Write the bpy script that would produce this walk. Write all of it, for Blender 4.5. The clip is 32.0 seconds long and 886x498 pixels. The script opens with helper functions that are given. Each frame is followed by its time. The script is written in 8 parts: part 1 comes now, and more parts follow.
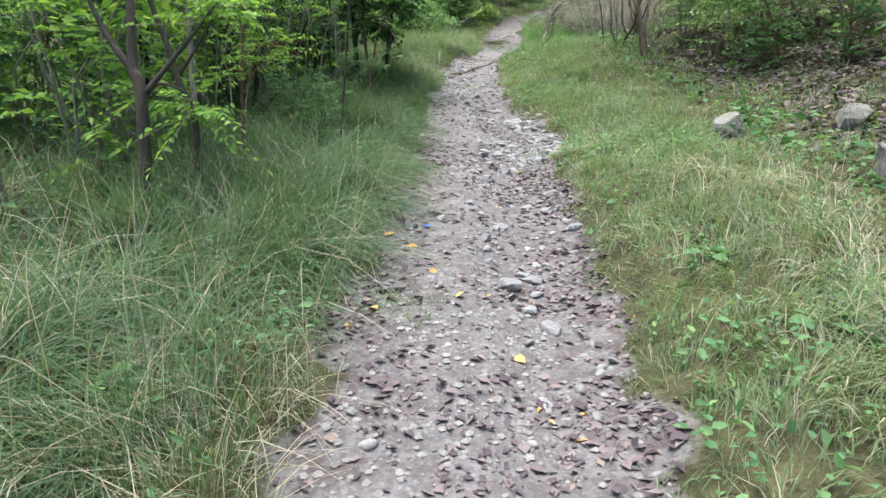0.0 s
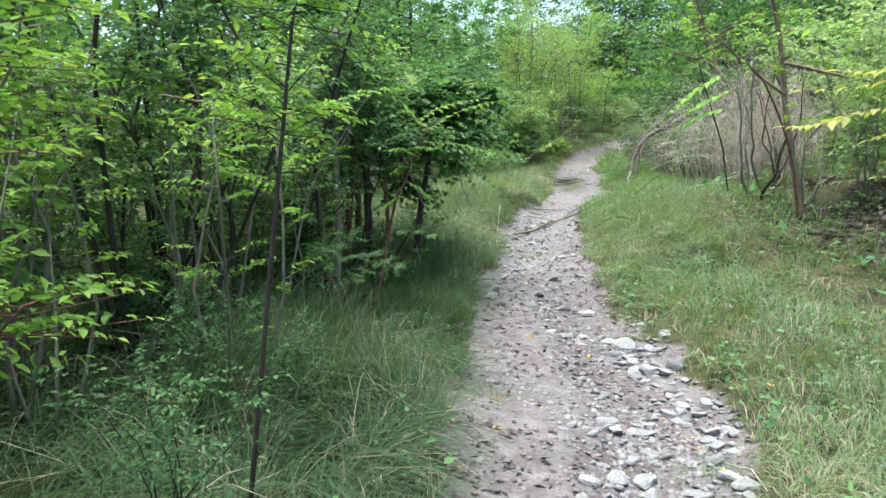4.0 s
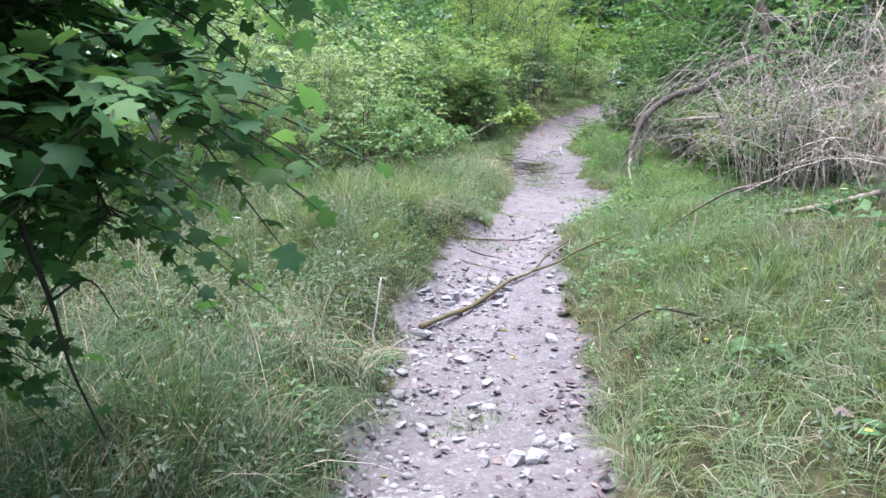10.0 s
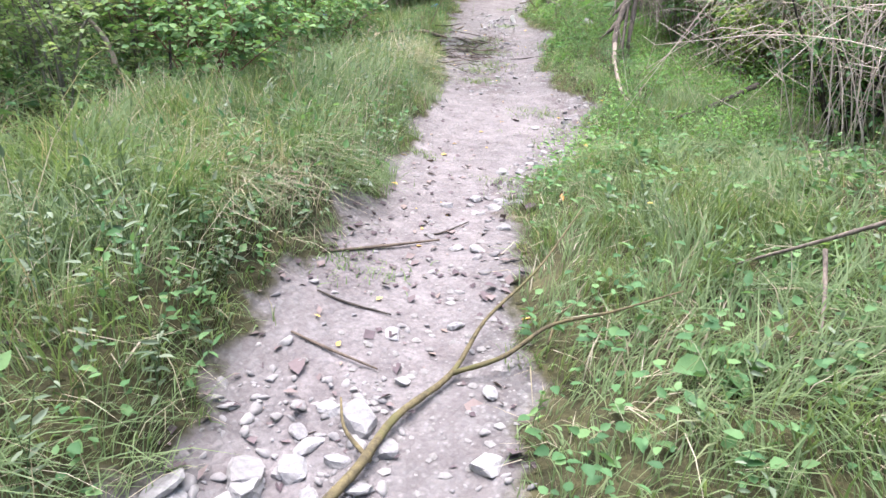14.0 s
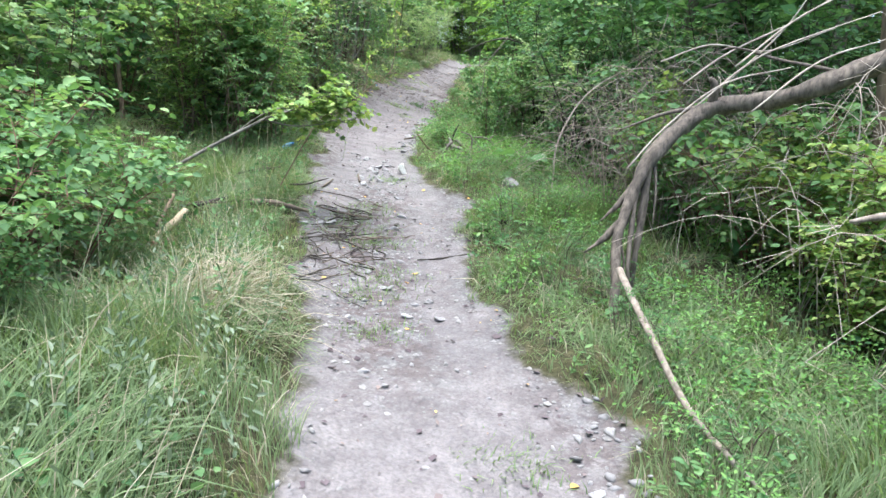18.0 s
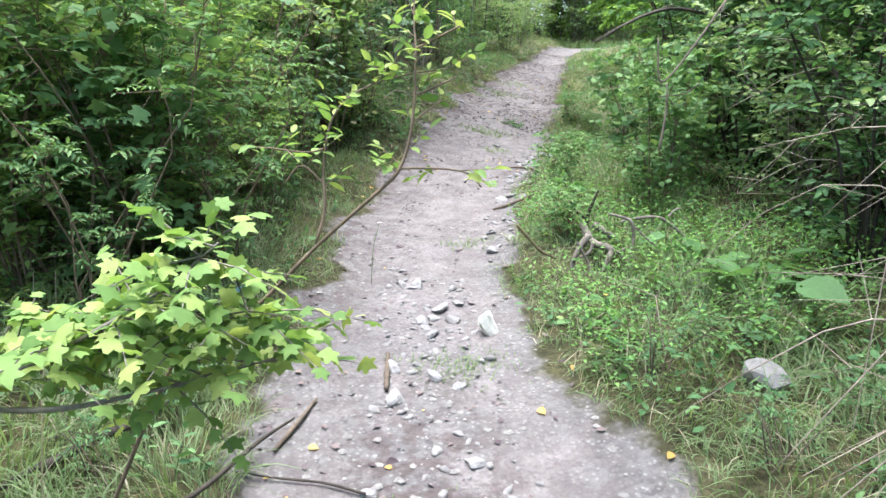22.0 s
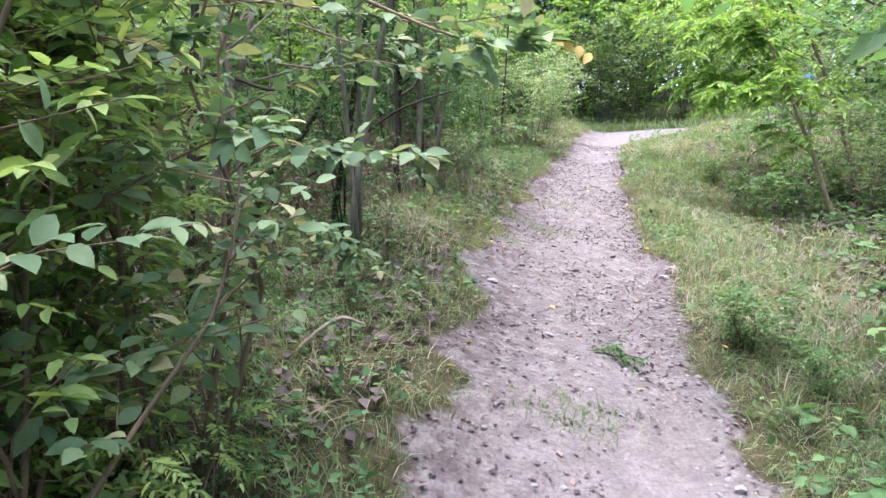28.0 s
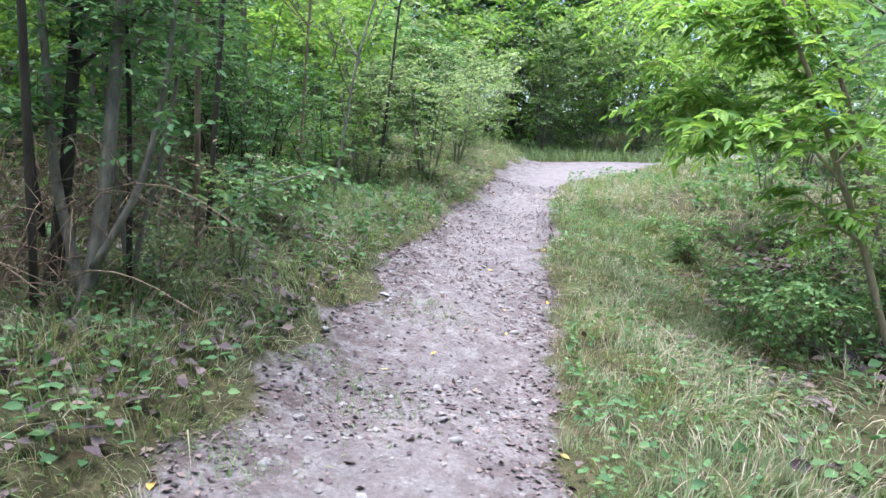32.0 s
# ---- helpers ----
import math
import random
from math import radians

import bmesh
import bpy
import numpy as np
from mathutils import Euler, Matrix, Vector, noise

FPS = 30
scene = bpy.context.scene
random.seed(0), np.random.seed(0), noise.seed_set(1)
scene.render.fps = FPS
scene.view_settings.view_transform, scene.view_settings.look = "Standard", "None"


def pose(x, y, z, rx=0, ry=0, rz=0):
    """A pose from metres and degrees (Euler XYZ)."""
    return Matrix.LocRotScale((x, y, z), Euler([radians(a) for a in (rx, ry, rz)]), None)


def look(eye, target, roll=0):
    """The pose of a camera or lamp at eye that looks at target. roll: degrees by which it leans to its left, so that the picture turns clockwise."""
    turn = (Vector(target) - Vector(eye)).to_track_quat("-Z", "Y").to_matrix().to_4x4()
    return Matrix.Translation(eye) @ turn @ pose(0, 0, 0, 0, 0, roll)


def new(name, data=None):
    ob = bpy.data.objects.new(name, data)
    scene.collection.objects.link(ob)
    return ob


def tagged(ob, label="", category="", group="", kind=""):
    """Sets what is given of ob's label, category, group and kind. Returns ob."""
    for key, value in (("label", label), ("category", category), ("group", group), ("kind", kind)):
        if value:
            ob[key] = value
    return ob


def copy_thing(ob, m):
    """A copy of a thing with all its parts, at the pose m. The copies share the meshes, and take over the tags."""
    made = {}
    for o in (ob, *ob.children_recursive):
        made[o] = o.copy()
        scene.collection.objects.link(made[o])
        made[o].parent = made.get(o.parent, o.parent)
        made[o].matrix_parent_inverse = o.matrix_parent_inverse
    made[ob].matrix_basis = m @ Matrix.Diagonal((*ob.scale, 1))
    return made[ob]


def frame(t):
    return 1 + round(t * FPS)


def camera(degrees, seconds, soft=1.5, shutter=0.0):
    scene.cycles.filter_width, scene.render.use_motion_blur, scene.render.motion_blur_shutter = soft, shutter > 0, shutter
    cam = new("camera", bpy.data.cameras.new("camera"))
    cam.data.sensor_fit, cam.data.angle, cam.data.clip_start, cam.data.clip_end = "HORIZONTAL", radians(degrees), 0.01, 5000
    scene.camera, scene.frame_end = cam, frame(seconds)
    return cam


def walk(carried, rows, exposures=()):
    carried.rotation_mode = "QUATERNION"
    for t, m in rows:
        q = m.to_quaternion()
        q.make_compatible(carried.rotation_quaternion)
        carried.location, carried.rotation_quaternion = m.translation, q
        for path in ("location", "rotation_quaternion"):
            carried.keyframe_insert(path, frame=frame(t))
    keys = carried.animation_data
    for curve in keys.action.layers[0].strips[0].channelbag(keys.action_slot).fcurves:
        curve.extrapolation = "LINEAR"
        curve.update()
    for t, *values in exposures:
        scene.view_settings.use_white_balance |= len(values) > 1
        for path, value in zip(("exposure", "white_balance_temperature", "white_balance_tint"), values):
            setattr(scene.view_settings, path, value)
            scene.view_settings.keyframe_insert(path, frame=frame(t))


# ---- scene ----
cam = camera(65.1, 32.0, 1.5)
PATH = [
    (0.0, (-0.042, 0.002, 1.554), (-0.012, 3.869, 0.533), 0.06),
    (0.5, (0.003, 0.446, 1.579), (0.045, 4.342, 0.673), -1.05),
    (1.0, (-0.019, 0.844, 1.646), (0.035, 4.756, 0.813), -2.85),
    (1.5, (-0.040, 1.357, 1.704), (-0.039, 5.291, 0.985), -3.73),
    (2.0, (0.046, 1.803, 1.795), (-0.030, 5.754, 1.173), -2.88),
    (2.5, (0.044, 2.232, 1.881), (-0.115, 6.195, 1.361), -1.49),
    (3.0, (0.002, 2.705, 1.970), (-0.231, 6.676, 1.547), -0.62),
    (3.5, (0.042, 3.164, 2.011), (-0.269, 7.137, 1.666), -0.23),
    (5.5, (-0.129, 5.097, 2.154), (-0.447, 9.051, 1.636), 0.70),
    (6.0, (-0.095, 5.450, 2.244), (-0.334, 9.385, 1.571), 2.25),
    (6.5, (0.036, 5.973, 2.295), (-0.181, 9.904, 1.585), 3.24),
    (7.0, (-0.004, 6.430, 2.321), (-0.144, 10.354, 1.556), 3.53),
    (7.5, (0.086, 6.821, 2.355), (-0.027, 10.752, 1.624), 3.37),
    (8.0, (0.212, 7.351, 2.409), (0.099, 11.305, 1.816), 2.68),
    (8.5, (0.215, 7.835, 2.409), (0.065, 11.799, 1.901), 2.19),
    (9.0, (0.266, 8.208, 2.458), (0.050, 12.176, 1.998), 1.56),
    (9.5, (0.336, 8.692, 2.505), (0.133, 12.658, 2.032), 1.38),
    (10.0, (0.382, 9.123, 2.451), (0.299, 13.082, 1.891), 1.41),
    (10.5, (0.496, 9.475, 2.516), (0.496, 13.413, 1.815), 1.51),
    (11.0, (0.646, 9.946, 2.529), (0.719, 13.864, 1.729), 1.50),
    (11.5, (0.633, 10.334, 2.522), (0.775, 14.230, 1.627), 2.10),
    (12.0, (0.649, 10.712, 2.574), (0.851, 14.587, 1.603), 1.64),
    (12.5, (0.748, 11.142, 2.629), (0.999, 14.986, 1.552), 1.09),
    (13.0, (0.728, 11.515, 2.626), (1.052, 15.309, 1.403), 1.95),
    (13.5, (0.742, 11.872, 2.659), (1.062, 15.625, 1.315), 2.80),
    (14.0, (0.769, 12.264, 2.730), (1.019, 16.022, 1.384), 2.57),
    (14.5, (0.647, 12.698, 2.741), (0.816, 16.488, 1.474), 2.68),
    (15.0, (0.585, 13.119, 2.805), (0.809, 16.940, 1.643), 2.76),
    (15.5, (0.546, 13.582, 2.914), (0.961, 17.419, 1.862), 2.54),
    (17.5, (0.657, 15.489, 3.116), (1.755, 19.252, 2.319), 6.51),
    (18.0, (0.888, 15.952, 3.141), (1.955, 19.730, 2.373), 6.07),
    (18.5, (0.970, 16.451, 3.212), (1.765, 20.279, 2.370), 4.60),
    (19.0, (0.992, 17.021, 3.276), (1.555, 20.859, 2.299), 3.30),
    (19.5, (1.148, 17.525, 3.343), (1.616, 21.341, 2.236), 2.83),
    (20.0, (1.181, 18.105, 3.379), (1.632, 21.928, 2.290), 2.37),
    (20.5, (1.310, 18.613, 3.445), (1.692, 22.451, 2.386), 1.93),
    (21.0, (1.511, 19.131, 3.502), (1.897, 22.990, 2.524), 1.59),
    (21.5, (1.569, 19.657, 3.524), (2.063, 23.521, 2.615), 1.61),
    (22.0, (1.805, 20.085, 3.568), (2.265, 23.964, 2.706), 0.36),
    (22.5, (2.035, 20.533, 3.654), (2.446, 24.410, 2.760), -0.05),
    (23.0, (2.098, 20.963, 3.632), (2.428, 24.833, 2.675), -0.50),
    (23.5, (2.226, 21.354, 3.679), (2.340, 25.230, 2.698), -1.22),
    (24.0, (2.293, 21.695, 3.776), (2.241, 25.616, 2.991), -0.54),
    (24.5, (2.254, 22.092, 3.803), (2.064, 26.044, 3.214), 0.35),
    (26.5, (2.126, 23.714, 4.018), (2.195, 27.670, 3.430), -1.89),
    (27.0, (2.048, 24.194, 4.081), (2.374, 28.131, 3.454), -2.68),
    (27.5, (2.121, 24.725, 4.212), (2.580, 28.657, 3.634), -1.36),
    (28.0, (2.278, 25.236, 4.273), (2.786, 29.172, 3.776), 0.37),
    (28.5, (2.396, 25.771, 4.343), (2.798, 29.721, 3.855), 0.99),
    (29.0, (2.635, 26.172, 4.376), (2.862, 30.133, 3.864), 0.52),
    (29.5, (2.790, 26.517, 4.383), (2.950, 30.486, 3.911), 1.37),
    (30.0, (2.950, 26.982, 4.456), (3.154, 30.957, 4.064), 2.37),
    (30.5, (3.214, 27.467, 4.461), (3.517, 31.438, 4.087), 2.14),
    (31.0, (3.410, 27.941, 4.454), (3.923, 31.886, 4.043), 1.87),
    (31.5, (3.617, 28.351, 4.564), (4.294, 32.268, 4.119), 2.70),
    (32.0, (3.847, 28.704, 4.664), (4.643, 32.600, 4.228), 4.27),
]
# seconds, stops, kelvin, tint
EXPOSURES = [(0, 1.43, 6800, 2), (2, 1.42, 6500, 4), (3, 1.5, 6750, -4), (5, 1.68, 6600, 4), (7, 1.92, 6350, 10), (8.2, 1.98, 6150, 15), (9, 1.75, 6250, 14), (10, 1.72, 6150, 16), (11, 1.82, 6250, 22), (12, 1.93, 6450, 20),
             (13, 1.82, 6400, 18), (14, 1.85, 6700, 13), (15, 1.92, 6650, 8), (18, 1.82, 6350, 4), (19, 1.81, 6350, 13), (20, 1.85, 6350, 16), (21, 1.9, 6450, 10), (22, 1.92, 6500, 6), (23, 1.97, 6600, 2), (24, 2.0, 6400, 8),
             (27, 2.15, 6550, 16), (28, 2.2, 6450, 20), (29.5, 2.15, 6250, 20), (31, 2.06, 6200, 13), (32, 1.98, 6100, 14)]
walk(cam, [(t, look(eye, target, roll)) for t, eye, target, roll in PATH], EXPOSURES)

# ---- world and light ----
world = bpy.data.worlds.new("sky")
scene.world = world
world.use_nodes = True
wn = world.node_tree
sky = wn.nodes.new("ShaderNodeTexSky")
sky.sky_type = "NISHITA"
sky.sun_disc = False
sky.sun_elevation = radians(83)
sky.sun_rotation = radians(301)
sky.dust_density = 3.0
wn.nodes["Background"].inputs["Strength"].default_value = 0.15
wn.links.new(sky.outputs["Color"], wn.nodes["Background"].inputs["Color"])
sun_data = bpy.data.lights.new("sun", "SUN")
sun_data.energy = 3.2
sun_data.angle = radians(55)
sun_data.color = (1.0, 0.985, 1.015)
sun = new("sun", sun_data)
sun.matrix_world = look((-2.4, .8, 22), (0, 0, 0))

# ---- terrain in numbers ----
KY = np.array([-10, 0.0, 2.5, 5.0, 7.5, 10.0, 12.5, 15.0, 17.5, 20.0, 22.5, 25.0, 27.5, 30.0, 32.5, 35.0, 37.5, 40.0, 42.5, 60])
KZ = np.array([-1.2, .06, .41, .68, .83, 1.02, 1.35, 1.65, 1.84, 2.08, 2.38, 2.72, 3.06, 3.36, 3.66, 4.12, 4.60, 4.97, 5.10, 5.6])
EY = np.array([-8, 0, 1.8, 3.3, 4.7, 6.4, 7.4, 8.5, 9.6, 10.6, 11.7, 12.9, 14.6, 15.3, 16.2, 17.2, 18.3, 19.1, 19.9, 20.6, 21.3, 22.1, 22.8, 23.8, 25, 26, 26.9, 28.1, 29.1, 30, 31, 32.3, 33, 34.2, 36, 37.6, 39, 40.3, 41.6])
EL = np.array([-.7, -.55, -.5, -.43, -.34, -.25, -.25, -.3, -.26, -.2, 0, .02, .25, .52, .67, .82, 1, 1.1, 1.15, 1.22, 1.32, 1.45, 1.5, 1.55, 1.68, 2, 2.25, 2.65, 2.95, 3.1, 3.4, 3.92, 4.2, 4.7, 5.45, 6.25, 6.85, 7.5, 8.2])
ER = np.array([.6, .65, .69, .85, .83, 1, 1.28, 1.2, 1.05, .93, .96, 1.1, 1.19, 1.3, 1.5, 2.1, 2.45, 2.25, 2.2, 2.45, 2.5, 2.8, 2.6, 2.6, 2.9, 3.25, 3.6, 4, 4.3, 4.6, 4.92, 5.3, 5.52, 5.87, 6.5, 7.2, 8.5, 10.2, 11.5])


def vnoise(x, y, scale, seed=0):
    """Smooth value noise, 0 to 1, of arrays."""
    x, y = np.asarray(x, float) / scale + 57.3 * seed + 1000, np.asarray(y, float) / scale + 91.7 * seed + 1000
    i, j = np.floor(x), np.floor(y)
    u, v = x - i, y - j
    u, v = u * u * (3 - 2 * u), v * v * (3 - 2 * v)
    h = lambda a, b: np.modf(np.abs(np.sin(a * 127.1 + b * 311.7 + seed * 7.7) * 43758.5453))[0]
    return (h(i, j) * (1 - u) + h(i + 1, j) * u) * (1 - v) + (h(i, j + 1) * (1 - u) + h(i + 1, j + 1) * u) * v


def smooth(a, b, x):
    t = np.clip((x - a) / (b - a), 0, 1)
    return t * t * (3 - 2 * t)


def left_edge(y):
    return np.interp(y, EY, EL) + (vnoise(y, 0 * y, .38, 3) - .5) * .24 + (vnoise(y, 0 * y, .11, 4) - .5) * .12


def right_edge(y):
    return np.interp(y, EY, ER) + (vnoise(y, 0 * y, .38, 5) - .5) * .24 + (vnoise(y, 0 * y, .11, 6) - .5) * .12


def inside(x, y):
    """Metres inside the trodden way (negative outside), the crossing way at the top included."""
    x, y = np.asarray(x, float), np.asarray(y, float)
    d = np.minimum(x - left_edge(y), right_edge(y) - x)
    d = np.where(y > 41.6, -9, d)
    mid = 41.6 + .16 * (x - 9)
    cross = np.minimum(.75 + (vnoise(x, y, .4, 8) - .5) * .3 - np.abs(y - mid), x - 7.6)
    return np.maximum(d, cross)


def height(x, y):
    x, y = np.asarray(x, float), np.asarray(y, float)
    dl, dr = np.interp(y, EY, EL) - x, x - np.interp(y, EY, ER)
    z = np.interp(y, KY, KZ)
    z = z - .05 * smooth(-.05, .35, np.minimum(-dl, -dr))
    bl = np.interp(y, [0, 11, 13, 18, 20, 40], [.06, .06, .22, .22, .1, .06])
    z = z + bl * smooth(-.02, .35, dl) + .05 * smooth(0, .3, dr)
    z = z + np.minimum(2.2, np.interp(y, [0, 11, 20, 30, 36, 41, 46], [.34, .26, .14, .12, .10, .0, .1]) * np.clip(dr - 2.0, 0, None))
    z = z + np.interp(y, [3, 8, 10.5, 12, 14, 16, 18], [.04, .07, .11, .29, .29, .13, .06]) * np.clip(dr, 0, 1.6)
    z = z - np.minimum(1.2, np.interp(y, [0, 8, 14], [.16, .06, .02]) * np.clip(dl - 2.2, 0, None))
    z = z + np.minimum(1.6, .14 * np.clip(y - 43.6 - .16 * (x - 9), 0, None)) * (np.abs(x - 8) < 60)
    z = z + .06 * np.clip(x - 8.2, 0, 6) * smooth(37.5, 40, y)
    mid = (np.interp(y, EY, EL) + np.interp(y, EY, ER)) / 2
    z = z + smooth(26, 28.3, y) * (1 - smooth(33.5, 37, y)) * (.03 - .15 * np.clip(x - mid, -1.3, 1.7))
    rel = np.clip(-dl / np.maximum(.1, -dl - dr), -.5, 1.5)
    gully = smooth(1.0, 3.0, y) * (1 - smooth(9.5, 11.5, y))
    z = z + gully * (.05 * smooth(.6, .35, rel) * smooth(-.5, .1, rel) - .06 * smooth(.5, .72, rel) * smooth(1.15, .9, rel))
    z = z - .05 * smooth(10.8, 11.8, y) * (1 - smooth(13.6, 14.6, y)) * smooth(.55, .3, rel) * smooth(-.1, .1, rel)
    rough = np.where(np.minimum(-dl, -dr) > 0, .035, .09)
    z = z + (vnoise(x, y, .6, 11) - .5) * rough + (vnoise(x, y, .22, 12) - .5) * .022 + (vnoise(x, y, 2.5, 13) - .5) * .10 + (vnoise(x, y, .1, 14) - .5) * .016
    return z


def hz(x, y):
    return float(height(x, y))


# ---- mesh helpers ----
def mesh_np(name, V, tris=None, quads=None, mats=(), shade=False):
    V = np.ascontiguousarray(V, dtype=np.float32)
    me = bpy.data.meshes.new(name)
    nt = 0 if tris is None else len(tris)
    nq = 0 if quads is None else len(quads)
    loops = np.concatenate([np.asarray(a, np.int32).ravel() for a in (tris, quads) if a is not None and len(a)])
    starts = np.concatenate([np.arange(nt) * 3, nt * 3 + np.arange(nq) * 4]).astype(np.int32)
    me.vertices.add(len(V))
    me.vertices.foreach_set("co", V.ravel())
    me.loops.add(len(loops))
    me.loops.foreach_set("vertex_index", loops)
    me.polygons.add(nt + nq)
    me.polygons.foreach_set("loop_start", starts)
    if shade:
        me.polygons.foreach_set("use_smooth", np.ones(nt + nq, bool))
    me.update(calc_edges=True)
    for m in mats:
        me.materials.append(m)
    return me


class Pile:
    """Gathers pieces of one mesh."""

    def __init__(self):
        self.v, self.t, self.q, self.n = [], [], [], 0

    def add(self, V, tris=None, quads=None):
        V = np.asarray(V, float).reshape(-1, 3)
        if tris is not None and len(tris):
            self.t.append(np.asarray(tris, int) + self.n)
        if quads is not None and len(quads):
            self.q.append(np.asarray(quads, int) + self.n)
        self.v.append(V)
        self.n += len(V)

    def mesh(self, name, mats=(), shade=False):
        return mesh_np(name, np.concatenate(self.v), np.concatenate(self.t) if self.t else None, np.concatenate(self.q) if self.q else None, mats, shade)


def part_mesh(name, me, parent, label=""):
    ob = new(name, me)
    ob.parent = parent
    if label:
        tagged(ob, label)
    return ob


def empty(name, at, label, category, group=""):
    ob = new(name)
    ob.empty_display_size = .1
    ob.matrix_basis = Matrix.Translation(at)
    return tagged(ob, label, category, group)


def unit(a):
    a = np.asarray(a, float)
    return a / np.maximum(1e-9, np.linalg.norm(a, axis=-1, keepdims=True))


def curve_points(pts, n):
    """A smooth line of n points through a few."""
    p = np.asarray(pts, float)
    if len(p) == 2:
        return p[0] + (p[1] - p[0]) * np.linspace(0, 1, n)[:, None]
    e = np.vstack([2 * p[0] - p[1], p, 2 * p[-1] - p[-2]])
    out = []
    for s in np.linspace(0, len(p) - 1.0001, n):
        i = int(s)
        t = s - i
        a, b, c, d = e[i], e[i + 1], e[i + 2], e[i + 3]
        out.append(.5 * (2 * b + (c - a) * t + (2 * a - 5 * b + 4 * c - d) * t * t + (3 * b - a - 3 * c + d) * t ** 3))
    return np.array(out)


def tube(pts, radii, sides=6, rng=None, lump=0.0):
    """A tapered round limb along pts, closed at both ends."""
    p = np.asarray(pts, float)
    n = len(p)
    r = np.interp(np.linspace(0, 1, n), np.linspace(0, 1, len(radii)), radii)
    tan = unit(np.gradient(p, axis=0))
    up = np.array([.31, .17, .93]) if abs(tan[0][2]) < .9 else np.array([.9, .3, .1])
    a = unit(np.cross(tan, up))
    b = np.cross(tan, a)
    ang = np.arange(sides) * 2 * np.pi / sides
    rr = r[:, None] * (1 + (0 if rng is None else rng.uniform(-lump, lump, (n, sides))))
    V = p[:, None] + a[:, None] * (np.cos(ang)[None, :, None] * rr[..., None]) + b[:, None] * (np.sin(ang)[None, :, None] * rr[..., None])
    V = np.vstack([V.reshape(-1, 3), p[0], p[-1]])
    i, j = np.meshgrid(np.arange(n - 1), np.arange(sides), indexing="ij")
    k = (j + 1) % sides
    Q = np.stack([i * sides + j, i * sides + k, (i + 1) * sides + k, (i + 1) * sides + j], -1).reshape(-1, 4)
    s = np.arange(sides)
    T = np.vstack([np.stack([(s + 1) % sides, s, np.full(sides, n * sides)], 1), np.stack([(n - 1) * sides + s, (n - 1) * sides + (s + 1) % sides, np.full(sides, n * sides + 1)], 1)])
    return V, T, Q


def rods(P0, P1, r0, r1):
    """Many thin three-sided rods at once."""
    P0, P1 = np.asarray(P0, float), np.asarray(P1, float)
    n = len(P0)
    t = unit(P1 - P0)
    a = unit(np.cross(t, np.array([.37, .21, .9])))
    b = np.cross(t, a)
    ang = np.array([0, 2.094, 4.189])
    ring = a[:, None] * np.cos(ang)[None, :, None] + b[:, None] * np.sin(ang)[None, :, None]
    r0, r1 = np.broadcast_to(r0, n), np.broadcast_to(r1, n)
    V = np.concatenate([P0[:, None] + ring * r0[:, None, None], P1[:, None] + ring * r1[:, None, None]], 1).reshape(-1, 3)
    base = np.arange(n)[:, None, None] * 6
    q = np.array([[0, 1, 4, 3], [1, 2, 5, 4], [2, 0, 3, 5]])[None]
    return V, (base + q).reshape(-1, 4)


LEAF = {
    "rhomb": ([(0, 0, 0), (.45, .5, .07), (1, 0, -.10), (.45, -.5, .07)], [(0, 1, 2), (0, 2, 3)], []),
    "oval": ([(0, 0, 0), (.28, .46, .05), (.68, .36, .02), (1, 0, -.13), (.68, -.36, .02), (.28, -.46, .05)], [], [(0, 1, 2, 3), (0, 3, 4, 5)]),
    "lobed": ([(0, 0, 0), (.02, .42, -.03), (.16, .56, -.04), (.32, .38, .02), (.52, .60, -.04), (.66, .50, -.03), (.66, .22, .02), (1, 0, -.1), (.66, -.22, .02), (.66, -.50, -.03), (.52, -.60, -.04), (.32, -.38, .02), (.16, -.56, -.04), (.02, -.42, -.03), (.4, 0, .04)],
              [(k, (k + 1) % 14, 14) for k in range(14)], []),
    "full": ([(0, 0, 0), (.2, .36, .05), (.45, .5, .05), (.75, .33, 0), (1, 0, -.14), (.75, -.33, 0), (.45, -.5, .05), (.2, -.36, .05), (.2, 0, 0), (.45, 0, -.01), (.75, 0, -.05)],
             [(0, 1, 8), (0, 8, 7), (3, 4, 10), (10, 4, 5)], [(1, 2, 9, 8), (8, 9, 6, 7), (2, 3, 10, 9), (9, 10, 5, 6)]),
}


def leaf_set(P, D, N, L, W, shape):
    """Leaves at P, pointing along D and facing N."""
    pts, tr, qu = LEAF[shape]
    pts = np.array(pts, float)
    D = unit(D)
    S = unit(np.cross(D, N))
    N = np.cross(S, D)
    L, W = np.broadcast_to(L, len(P)), np.broadcast_to(W, len(P))
    V = P[:, None] + D[:, None] * (pts[None, :, 0] * L[:, None])[..., None] + S[:, None] * (pts[None, :, 1] * W[:, None])[..., None] + N[:, None] * (pts[None, :, 2] * L[:, None])[..., None]
    k = np.arange(len(P))[:, None, None] * len(pts)
    T = (k + np.array(tr)[None]).reshape(-1, 3) if tr else None
    Q = (k + np.array(qu)[None]).reshape(-1, 4) if qu else None
    return V.reshape(-1, 3), T, Q


